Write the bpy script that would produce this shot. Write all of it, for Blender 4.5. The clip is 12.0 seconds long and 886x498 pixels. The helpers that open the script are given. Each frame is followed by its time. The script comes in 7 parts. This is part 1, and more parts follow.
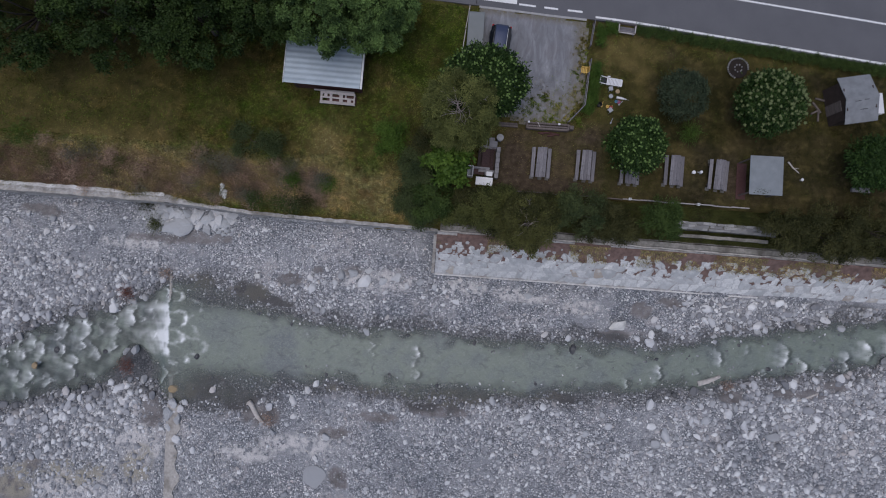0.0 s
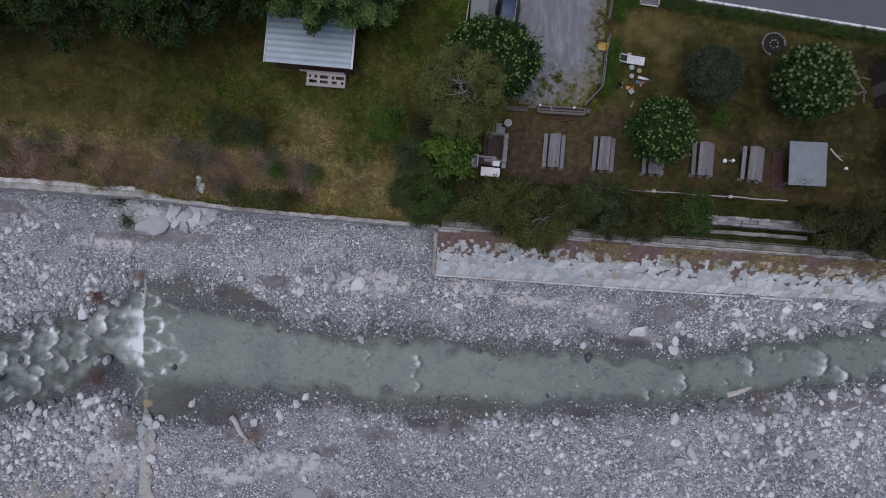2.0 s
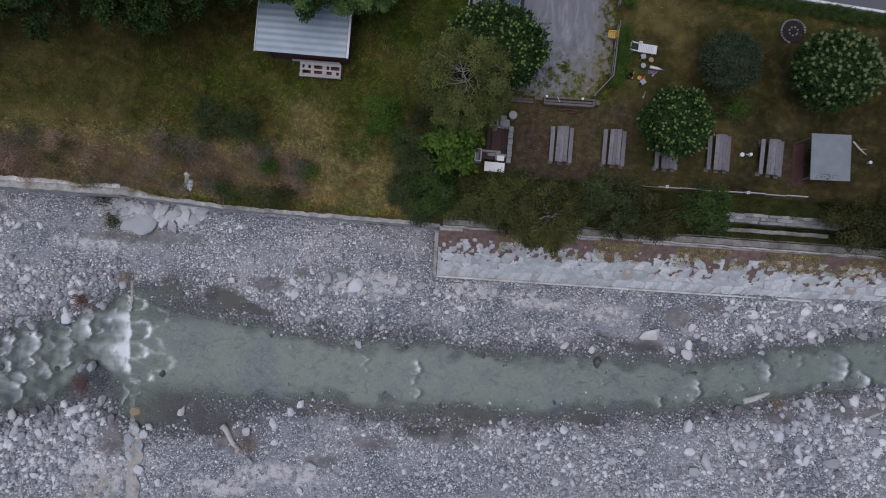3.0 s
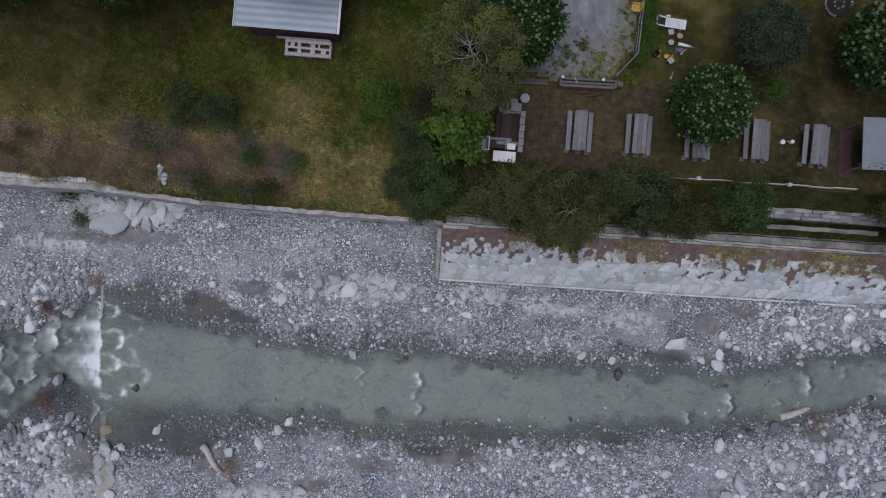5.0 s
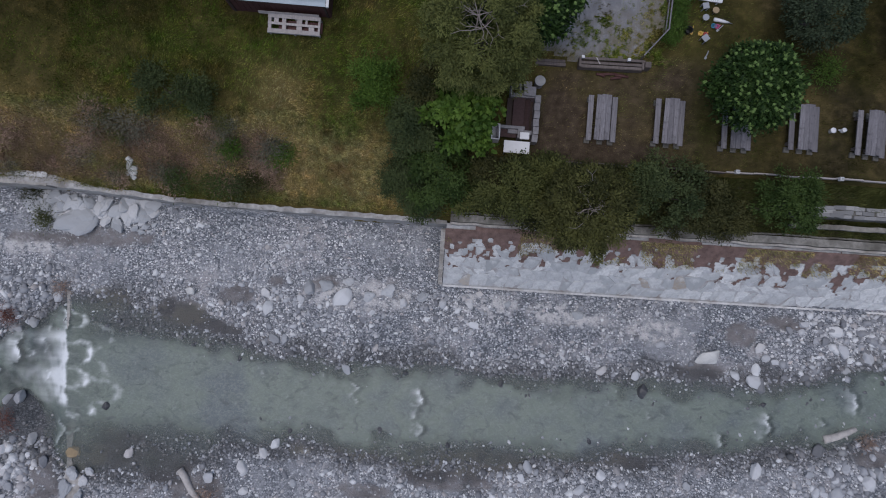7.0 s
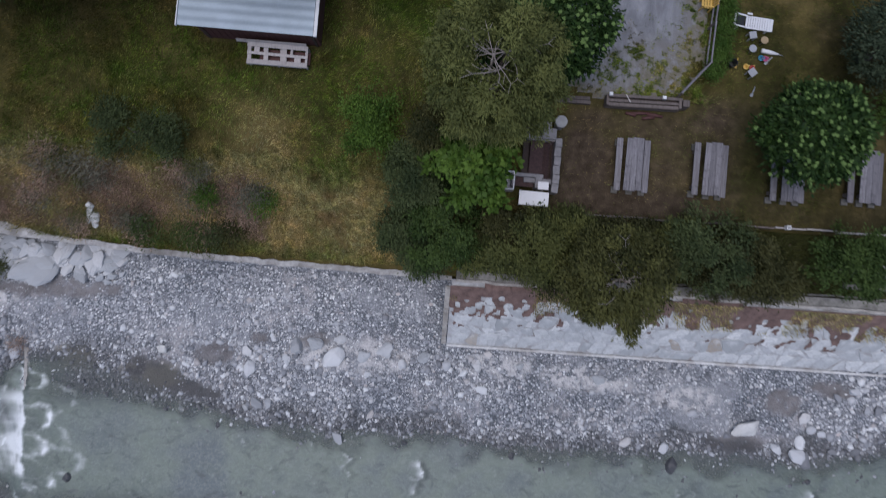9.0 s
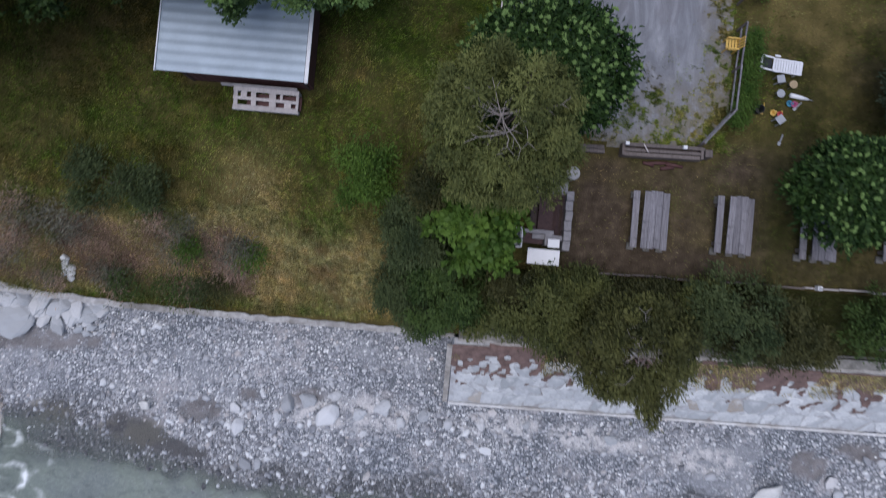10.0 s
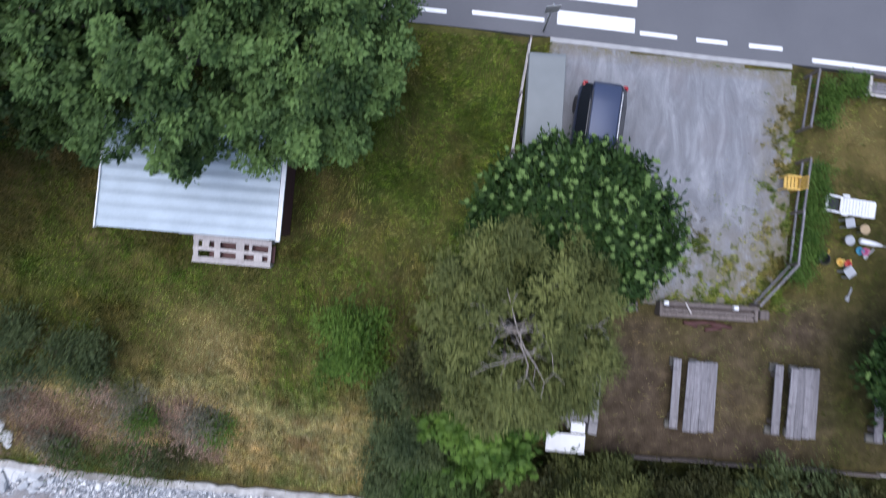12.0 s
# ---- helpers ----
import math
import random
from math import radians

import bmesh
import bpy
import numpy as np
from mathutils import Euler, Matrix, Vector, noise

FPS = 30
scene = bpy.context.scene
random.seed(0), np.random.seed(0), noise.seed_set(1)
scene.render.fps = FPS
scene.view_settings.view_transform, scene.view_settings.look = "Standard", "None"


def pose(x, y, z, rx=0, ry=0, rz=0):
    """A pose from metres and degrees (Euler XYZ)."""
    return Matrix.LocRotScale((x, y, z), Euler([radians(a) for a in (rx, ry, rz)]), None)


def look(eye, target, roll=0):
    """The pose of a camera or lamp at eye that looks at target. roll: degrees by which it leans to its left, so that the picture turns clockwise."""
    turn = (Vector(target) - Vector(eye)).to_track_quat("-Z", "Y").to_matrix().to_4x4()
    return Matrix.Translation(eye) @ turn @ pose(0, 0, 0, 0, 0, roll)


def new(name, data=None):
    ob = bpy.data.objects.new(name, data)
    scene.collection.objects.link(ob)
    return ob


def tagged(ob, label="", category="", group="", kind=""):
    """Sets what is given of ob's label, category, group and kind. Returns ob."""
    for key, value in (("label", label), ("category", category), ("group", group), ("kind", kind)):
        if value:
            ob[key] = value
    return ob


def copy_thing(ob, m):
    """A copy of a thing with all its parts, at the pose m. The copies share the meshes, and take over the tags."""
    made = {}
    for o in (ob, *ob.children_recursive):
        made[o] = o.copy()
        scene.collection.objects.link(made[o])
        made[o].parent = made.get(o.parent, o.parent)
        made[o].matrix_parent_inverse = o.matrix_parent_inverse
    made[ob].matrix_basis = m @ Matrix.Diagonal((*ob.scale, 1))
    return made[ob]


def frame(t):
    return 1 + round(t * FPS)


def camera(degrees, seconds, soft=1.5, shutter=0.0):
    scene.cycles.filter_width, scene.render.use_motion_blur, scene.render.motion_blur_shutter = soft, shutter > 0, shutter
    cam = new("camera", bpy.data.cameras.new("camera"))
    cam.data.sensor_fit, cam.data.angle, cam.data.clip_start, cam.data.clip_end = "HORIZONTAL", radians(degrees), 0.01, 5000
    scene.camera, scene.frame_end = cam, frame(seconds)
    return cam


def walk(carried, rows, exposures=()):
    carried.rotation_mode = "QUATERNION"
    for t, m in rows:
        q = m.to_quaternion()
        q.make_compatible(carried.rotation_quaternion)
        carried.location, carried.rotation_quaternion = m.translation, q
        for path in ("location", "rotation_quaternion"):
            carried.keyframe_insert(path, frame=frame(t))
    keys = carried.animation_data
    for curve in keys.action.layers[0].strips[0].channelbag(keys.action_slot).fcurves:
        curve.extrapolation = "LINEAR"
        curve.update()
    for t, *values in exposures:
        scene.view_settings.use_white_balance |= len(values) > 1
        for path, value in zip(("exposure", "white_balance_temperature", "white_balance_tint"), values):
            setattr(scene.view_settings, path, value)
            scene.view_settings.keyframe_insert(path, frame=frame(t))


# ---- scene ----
cam = camera(74.0, 12.0, soft=1.0, shutter=1.0)
PATH = [
    (0, (0.248, -3.895, 48.145), (0.261, -3.789, 46.148), 11.5),
    (0.5, (0.148, -3.584, 46.917), (0.165, -3.488, 44.919), 13.7),
    (1, (0.204, -3.409, 45.657), (0.217, -3.318, 43.659), 12.4),
    (1.5, (0.216, -3.364, 44.372), (0.228, -3.275, 42.374), 11.8),
    (2, (0.269, -3.366, 43.134), (0.277, -3.276, 41.136), 9.3),
    (2.5, (0.196, -3.296, 41.967), (0.205, -3.208, 39.969), 10.0),
    (3, (0.174, -3.313, 40.81), (0.182, -3.222, 38.812), 9.1),
    (5, (0.041, -3.137, 36.31), (0.045, -3.045, 34.312), 6.4),
    (5.5, (0.043, -3.072, 35.244), (0.044, -2.981, 33.246), 4.7),
    (6, (0.018, -2.97, 34.178), (0.017, -2.882, 32.18), 3.6),
    (6.5, (0.013, -2.912, 33.112), (0.009, -2.825, 31.114), 1.2),
    (8.5, (-0.36, -0.54, 28.93), (-0.366, -0.46, 26.931), 0.1),
    (9, (-0.489, 0.687, 27.94), (-0.495, 0.764, 25.941), -0.2),
    (9.5, (-0.643, 2.05, 26.936), (-0.649, 2.123, 24.938), -0.0),
    (10, (-0.72, 3.424, 25.925), (-0.73, 3.501, 23.927), -3.0),
    (10.5, (-0.808, 5.033, 24.93), (-0.822, 5.108, 22.932), -6.3),
    (11, (-0.949, 6.641, 23.922), (-0.964, 6.717, 21.923), -7.0),
    (11.5, (-1.085, 8.326, 22.922), (-1.101, 8.404, 20.924), -7.6),
    (12, (-1.178, 10.005, 21.932), (-1.198, 10.09, 19.934), -8.9),
]
EXPOSURES = [(0.0, 0.0, 6130, 15), (6.5, 0.0, 6050, 14), (9.5, 0.31, 5890, 15), (10.5, 0.62, 5870, 15), (12.0, 1.20, 5800, 14)]
walk(cam, [(t, look(eye, target, roll)) for t, eye, target, roll in PATH], EXPOSURES)

# ---- world and light: overcast mountain valley ----
world = bpy.data.worlds.new("world")
scene.world = world
world.use_nodes = True
wn = world.node_tree.nodes
sky = wn.new("ShaderNodeTexSky")
sky.sky_type, sky.sun_disc = "NISHITA", False
sky.sun_elevation, sky.sun_rotation, sky.dust_density = radians(80), radians(243), 2.0
wn["Background"].inputs["Strength"].default_value = 0.078
world.node_tree.links.new(sky.outputs[0], wn["Background"].inputs[0])
sun_data = bpy.data.lights.new("sun", "SUN")
sun_data.energy, sun_data.angle, sun_data.color = 1.3, radians(60), (1.0, 0.97, 0.93)
sun = new("sun", sun_data)
sun.matrix_world = look((-6, -3, 40), (0, 0, 0))


# ---- materials ----
def material(name, build):
    m = bpy.data.materials.new(name)
    m.use_nodes = True
    nt = m.node_tree
    build(nt, nt.nodes["Principled BSDF"])
    return m


def nd(nt, kind, **values):
    n = nt.nodes.new(kind)
    for k, v in values.items():
        key = k.replace("_", " ")
        n.inputs[key].default_value = v
    return n


def noise_of(nt, scale, detail=4.0, rough=0.55, coords="Object"):
    tc = nt.nodes.new("ShaderNodeTexCoord")
    n = nd(nt, "ShaderNodeTexNoise", Scale=scale, Detail=detail, Roughness=rough)
    nt.links.new(tc.outputs[coords], n.inputs["Vector"])
    return n.outputs["Fac"]


def ramp(nt, fac, stops):
    r = nt.nodes.new("ShaderNodeValToRGB")
    e = r.color_ramp.elements
    while len(e) < len(stops):
        e.new(0.5)
    for el, (p, c) in zip(e, stops):
        el.position, el.color = p, (*c, 1)
    nt.links.new(fac, r.inputs["Fac"])
    return r.outputs["Color"]


def mix(nt, fac, a, b, mode="MIX"):
    m = nt.nodes.new("ShaderNodeMix")
    m.data_type, m.blend_type = "RGBA", mode
    for sock, v in ((m.inputs[0], fac), (m.inputs[6], a), (m.inputs[7], b)):
        if isinstance(v, (int, float)):
            sock.default_value = v
        elif isinstance(v, tuple):
            sock.default_value = (*v, 1)
        else:
            nt.links.new(v, sock)
    return m.outputs[2]


def maths(nt, op, a, b=0.0):
    m = nt.nodes.new("ShaderNodeMath")
    m.operation, m.use_clamp = op, True
    for sock, v in zip(m.inputs, (a, b)):
        if isinstance(v, (int, float)):
            sock.default_value = v
        else:
            nt.links.new(v, sock)
    return m.outputs[0]


def attribute(nt, name):
    a = nt.nodes.new("ShaderNodeAttribute")
    a.attribute_name = name
    return a.outputs["Fac"]


def bump(nt, p, height, strength, distance):
    b = nd(nt, "ShaderNodeBump", Strength=strength, Distance=distance)
    nt.links.new(height, b.inputs["Height"])
    nt.links.new(b.outputs[0], p.inputs["Normal"])


def plain(name, c, rough=0.6, metal=0.0, vary=0.25, scale=3.0, grain=40.0, relief=0.004):
    """A worn surface of one colour, with blotches and a fine grain."""
    def build(nt, p):
        big = noise_of(nt, scale)
        fine = noise_of(nt, grain, 3.0)
        lo = tuple(v * (1 - vary) for v in c)
        hi = tuple(min(0.95, v * (1 + vary)) for v in c)
        col = ramp(nt, big, [(0.3, lo), (0.7, hi)])
        col = mix(nt, 0.25, col, ramp(nt, fine, [(0.35, lo), (0.65, hi)]))
        nt.links.new(col, p.inputs["Base Color"])
        p.inputs["Roughness"].default_value, p.inputs["Metallic"].default_value = rough, metal
        bump(nt, p, fine, 0.4, relief)
    return material(name, build)


def leafy(name, a, b, through_light=0.25, rough=0.55):
    """Leaves: each clump takes its own tone between a and b, each leaf varies a little."""
    def build(nt, p):
        g = nt.nodes.new("ShaderNodeNewGeometry")
        t = maths(nt, "ADD", maths(nt, "MULTIPLY", attribute(nt, "tone"), 0.75), maths(nt, "MULTIPLY", g.outputs["Random Per Island"], 0.3))
        col = ramp(nt, t, [(0.0, a), (0.8, b), (1.0, tuple(v * 1.25 for v in b))])
        nt.links.new(col, p.inputs["Base Color"])
        p.inputs["Roughness"].default_value, p.inputs["Specular IOR Level"].default_value = rough, 0.15
        tl = nt.nodes.new("ShaderNodeBsdfTranslucent")
        nt.links.new(col, tl.inputs["Color"])
        ms = nt.nodes.new("ShaderNodeMixShader")
        ms.inputs[0].default_value = through_light
        nt.links.new(p.outputs[0], ms.inputs[1])
        nt.links.new(tl.outputs[0], ms.inputs[2])
        nt.links.new(ms.outputs[0], nt.nodes["Material Output"].inputs[0])
    return material(name, build)


def stony(name, stops, rough=0.85, obj=False, relief=0.02):
    """Stones: each piece takes its own grey, with veins and grain."""
    def build(nt, p):
        if obj:
            rnd = nt.nodes.new("ShaderNodeObjectInfo").outputs["Random"]
        else:
            rnd = nt.nodes.new("ShaderNodeNewGeometry").outputs["Random Per Island"]
        col = ramp(nt, rnd, stops)
        n1, n2 = noise_of(nt, 3.0, 5.0), noise_of(nt, 30.0, 3.0)
        col = mix(nt, maths(nt, "MULTIPLY", n1, 0.28), col, (0.24, 0.24, 0.245))
        col = mix(nt, maths(nt, "MULTIPLY", n2, 0.3), col, (0.52, 0.52, 0.53))
        if not obj:
            col = mix(nt, attribute(nt, "wet"), col, mix(nt, 0.62, col, (0.05, 0.05, 0.048)))
        nt.links.new(col, p.inputs["Base Color"])
        p.inputs["Roughness"].default_value = rough
        bump(nt, p, n1, 0.6, relief)
    return material(name, build)


def make_gravel(nt, p):
    """River gravel: grit, pebbles and cobbles that touch one another, with sheets of fine silt between."""
    tc = nt.nodes.new("ShaderNodeTexCoord")

    def layer(scale, squash):
        mp = nt.nodes.new("ShaderNodeMapping")
        mp.inputs["Scale"].default_value = (1.0, squash, 1.0)
        mp.inputs["Rotation"].default_value = (0, 0, scale)
        nt.links.new(tc.outputs["Object"], mp.inputs["Vector"])
        v = nd(nt, "ShaderNodeTexVoronoi", Scale=scale)
        nt.links.new(mp.outputs[0], v.inputs["Vector"])
        sep = nt.nodes.new("ShaderNodeSeparateColor")
        nt.links.new(v.outputs["Color"], sep.inputs[0])
        return v.outputs["Distance"], sep.outputs[0], sep.outputs[1]

    d1, a1, b1 = layer(2.9, 1.35)
    d2, a2, b2 = layer(6.3, 1.3)
    d3, a3, b3 = layer(13.0, 1.2)
    big, mid, fine = noise_of(nt, 0.16, 5.0), noise_of(nt, 0.9, 6.0, 0.65), noise_of(nt, 24.0, 3.0)
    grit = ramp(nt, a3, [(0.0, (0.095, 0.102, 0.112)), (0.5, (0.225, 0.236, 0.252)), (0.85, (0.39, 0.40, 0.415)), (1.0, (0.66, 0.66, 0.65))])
    # shade of the gaps between grains is put into the colour
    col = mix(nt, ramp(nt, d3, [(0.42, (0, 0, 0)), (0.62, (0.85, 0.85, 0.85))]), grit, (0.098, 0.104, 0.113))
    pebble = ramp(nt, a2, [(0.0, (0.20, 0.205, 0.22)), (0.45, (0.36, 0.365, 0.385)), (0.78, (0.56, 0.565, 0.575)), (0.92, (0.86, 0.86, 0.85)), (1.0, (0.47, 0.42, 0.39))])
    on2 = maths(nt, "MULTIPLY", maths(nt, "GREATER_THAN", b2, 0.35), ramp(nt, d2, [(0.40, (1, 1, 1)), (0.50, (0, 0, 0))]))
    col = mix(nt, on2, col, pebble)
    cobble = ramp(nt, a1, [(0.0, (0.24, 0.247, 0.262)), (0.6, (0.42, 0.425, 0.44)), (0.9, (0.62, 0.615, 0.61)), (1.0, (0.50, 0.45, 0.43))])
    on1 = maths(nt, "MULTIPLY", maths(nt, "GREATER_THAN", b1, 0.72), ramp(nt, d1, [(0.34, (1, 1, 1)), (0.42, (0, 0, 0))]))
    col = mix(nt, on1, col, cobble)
    col = mix(nt, 1.0, col, ramp(nt, mix(nt, 0.4, noise_of(nt, 0.11, 4.0), noise_of(nt, 0.5, 5.0)), [(0.40, (0.84, 0.86, 0.88)), (0.60, (1.24, 1.22, 1.20))]), "MULTIPLY")
    # silt sheets, pinkish where they have dried
    sand = ramp(nt, fine, [(0.3, (0.26, 0.267, 0.282)), (0.7, (0.38, 0.386, 0.398))])
    col = mix(nt, ramp(nt, mix(nt, 0.45, big, mid), [(0.51, (0, 0, 0)), (0.58, (0.7, 0.7, 0.7))]), col, sand)
    col = mix(nt, ramp(nt, mix(nt, 0.5, noise_of(nt, 0.23, 5.0), noise_of(nt, 1.7, 5.0, 0.6)), [(0.54, (0, 0, 0)), (0.61, (0.55, 0.55, 0.55))]), col, (0.47, 0.44, 0.43))
    col = mix(nt, maths(nt, "MULTIPLY", attribute(nt, "silt"), ramp(nt, noise_of(nt, 1.9, 6.0, 0.65), [(0.42, (0, 0, 0)), (0.56, (0.9, 0.9, 0.9))])), col, ramp(nt, fine, [(0.3, (0.54, 0.515, 0.50)), (0.7, (0.74, 0.715, 0.69))]))
    mud = maths(nt, "MULTIPLY", attribute(nt, "mud"), ramp(nt, noise_of(nt, 2.6, 6.0, 0.65), [(0.32, (0.35, 0.35, 0.35)), (0.50, (1, 1, 1))]))
    col = mix(nt, mud, col, ramp(nt, mid, [(0.35, (0.135, 0.122, 0.118)), (0.65, (0.265, 0.248, 0.24))]))
    tan = maths(nt, "MULTIPLY", attribute(nt, "ochre"), ramp(nt, mid, [(0.40, (0, 0, 0)), (0.52, (0.85, 0.85, 0.85))]))
    col = mix(nt, tan, col, ramp(nt, fine, [(0.3, (0.27, 0.245, 0.19)), (0.7, (0.42, 0.39, 0.31))]))
    col = mix(nt, attribute(nt, "wet"), col, mix(nt, 0.72, col, (0.048, 0.049, 0.048)))
    nt.links.new(col, p.inputs["Base Color"])
    p.inputs["Roughness"].default_value = 0.85
    bump(nt, p, mix(nt, 0.5, d2, d3), 0.9, 0.08)


def make_turf(nt, p):
    big, mid, fine = noise_of(nt, 0.35, 5.0), noise_of(nt, 2.2, 5.0), noise_of(nt, 22.0, 4.0)
    green = ramp(nt, mid, [(0.3, (0.040, 0.042, 0.011)), (0.7, (0.090, 0.078, 0.022))])
    green = mix(nt, attribute(nt, "fresh"), green, ramp(nt, mid, [(0.3, (0.026, 0.046, 0.007)), (0.7, (0.070, 0.112, 0.015))]))
    green = mix(nt, attribute(nt, "darker"), green, ramp(nt, mid, [(0.3, (0.014, 0.016, 0.005)), (0.7, (0.038, 0.035, 0.011))]))
    straw = ramp(nt, fine, [(0.3, (0.15, 0.112, 0.040)), (0.7, (0.31, 0.235, 0.090))])
    soil = ramp(nt, mix(nt, 0.5, fine, mid), [(0.36, (0.034, 0.024, 0.017)), (0.56, (0.105, 0.076, 0.054)), (0.68, (0.20, 0.155, 0.110))])
    dry = maths(nt, "ADD", attribute(nt, "dry"), maths(nt, "MULTIPLY", maths(nt, "SUBTRACT", big, 0.45), 1.2))
    dry = maths(nt, "ADD", dry, maths(nt, "MULTIPLY", maths(nt, "SUBTRACT", noise_of(nt, 1.1, 6.0, 0.65), 0.5), 1.5))
    col = mix(nt, dry, green, straw)
    col = mix(nt, attribute(nt, "soil"), col, soil)
    col = mix(nt, maths(nt, "MULTIPLY", fine, 0.45), col, (0.036, 0.031, 0.013))
    nt.links.new(col, p.inputs["Base Color"])
    p.inputs["Roughness"].default_value, p.inputs["Specular IOR Level"].default_value = 0.95, 0.1
    bump(nt, p, fine, 0.8, 0.06)


def make_grass(nt, p):
    g = nt.nodes.new("ShaderNodeNewGeometry").outputs["Random Per Island"]
    green = ramp(nt, g, [(0.0, (0.036, 0.042, 0.010)), (0.6, (0.115, 0.096, 0.024)), (1.0, (0.25, 0.195, 0.068))])
    straw = ramp(nt, g, [(0.0, (0.215, 0.170, 0.082)), (0.7, (0.45, 0.365, 0.185)), (1.0, (0.66, 0.56, 0.37))])
    lively = ramp(nt, g, [(0.0, (0.028, 0.058, 0.007)), (0.6, (0.090, 0.158, 0.015)), (1.0, (0.195, 0.268, 0.038))])
    green = mix(nt, ramp(nt, noise_of(nt, 0.42, 6.0, 0.62), [(0.41, (0, 0, 0)), (0.53, (1, 1, 1))]), green, lively)
    green = mix(nt, attribute(nt, "fresh"), green, lively)
    col = mix(nt, attribute(nt, "dry"), green, straw)
    col = mix(nt, attribute(nt, "darker"), col, ramp(nt, g, [(0.0, (0.016, 0.018, 0.005)), (1.0, (0.062, 0.058, 0.017))]))
    lush = ramp(nt, noise_of(nt, 0.55, 5.0, 0.6), [(0.34, (0.62, 0.55, 0.5)), (0.46, (0.8, 0.92, 0.75)), (0.54, (1.05, 1.08, 0.92)), (0.66, (1.35, 1.22, 1.05))])
    col = mix(nt, 1.0, col, lush, "MULTIPLY")
    # tussocks, a hand or two across
    col = mix(nt, 1.0, col, ramp(nt, noise_of(nt, 2.7, 4.0, 0.65), [(0.36, (0.66, 0.68, 0.70)), (0.50, (1.05, 1.04, 1.03)), (0.64, (1.55, 1.46, 1.32))]), "MULTIPLY")
    nt.links.new(col, p.inputs["Base Color"])
    p.inputs["Roughness"].default_value, p.inputs["Specular IOR Level"].default_value = 0.8, 0.05


def make_water(nt, p):
    """Milky glacier water: turbid body over its bed, white where it breaks."""
    tc = nt.nodes.new("ShaderNodeTexCoord")
    mp = nt.nodes.new("ShaderNodeMapping")
    mp.inputs["Scale"].default_value = (0.9, 1.25, 1.0)
    nt.links.new(tc.outputs["Object"], mp.inputs["Vector"])
    rip = nd(nt, "ShaderNodeTexNoise", Scale=2.6, Detail=6.0, Roughness=0.65, Distortion=0.9)
    nt.links.new(mp.outputs[0], rip.inputs["Vector"])
    big = noise_of(nt, 0.25, 4.0)
    body = ramp(nt, big, [(0.34, (0.148, 0.173, 0.174)), (0.5, (0.196, 0.232, 0.190)), (0.66, (0.164, 0.192, 0.180))])
    streak = nd(nt, "ShaderNodeTexNoise", Scale=1.3, Detail=5.0, Roughness=0.6, Distortion=1.2)
    nt.links.new(mp.outputs[0], streak.inputs["Vector"])
    fine = nd(nt, "ShaderNodeTexNoise", Scale=3.6, Detail=5.0, Roughness=0.65, Distortion=1.6)
    nt.links.new(mp.outputs[0], fine.inputs["Vector"])
    # light flecks of small wavelets are put into the body colour
    body = mix(nt, ramp(nt, fine.outputs["Fac"], [(0.46, (0, 0, 0)), (0.62, (0.40, 0.40, 0.40))]), body, (0.29, 0.325, 0.29))
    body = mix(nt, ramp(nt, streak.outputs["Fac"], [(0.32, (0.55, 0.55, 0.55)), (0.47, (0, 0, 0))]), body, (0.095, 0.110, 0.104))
    # troughs are only darker colour; the surface is not hollowed there
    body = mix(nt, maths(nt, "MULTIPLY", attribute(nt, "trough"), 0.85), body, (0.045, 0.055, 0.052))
    # silky foam: brightest at the crest, drawn out downstream
    froth = nd(nt, "ShaderNodeTexNoise", Scale=9.0, Detail=5.0, Roughness=0.7, Distortion=1.4)
    nt.links.new(mp.outputs[0], froth.inputs["Vector"])
    grainy = mix(nt, 0.45, mix(nt, 0.5, streak.outputs["Fac"], fine.outputs["Fac"]), froth.outputs["Fac"])
    veil = maths(nt, "MULTIPLY", attribute(nt, "foam"), maths(nt, "ADD", maths(nt, "MULTIPLY", grainy, 2.3), -0.15))
    f = ramp(nt, veil, [(0.06, (0, 0, 0)), (0.28, (0.28, 0.28, 0.28)), (0.55, (0.82, 0.82, 0.82)), (0.78, (1.0, 1.0, 1.0))])
    nt.links.new(mix(nt, f, body, (0.92, 0.94, 0.93)), p.inputs["Base Color"])
    p.inputs["Roughness"].default_value = 0.22
    p.inputs["IOR"].default_value = 1.33
    bump(nt, p, rip.outputs["Fac"], 0.35, 0.12)
    clear = nt.nodes.new("ShaderNodeBsdfTransparent")
    ms = nt.nodes.new("ShaderNodeMixShader")
    depth = maths(nt, "ADD", attribute(nt, "depth"), f)
    nt.links.new(depth, ms.inputs[0])
    nt.links.new(clear.outputs[0], ms.inputs[1])
    nt.links.new(p.outputs[0], ms.inputs[2])
    nt.links.new(ms.outputs[0], nt.nodes["Material Output"].inputs[0])


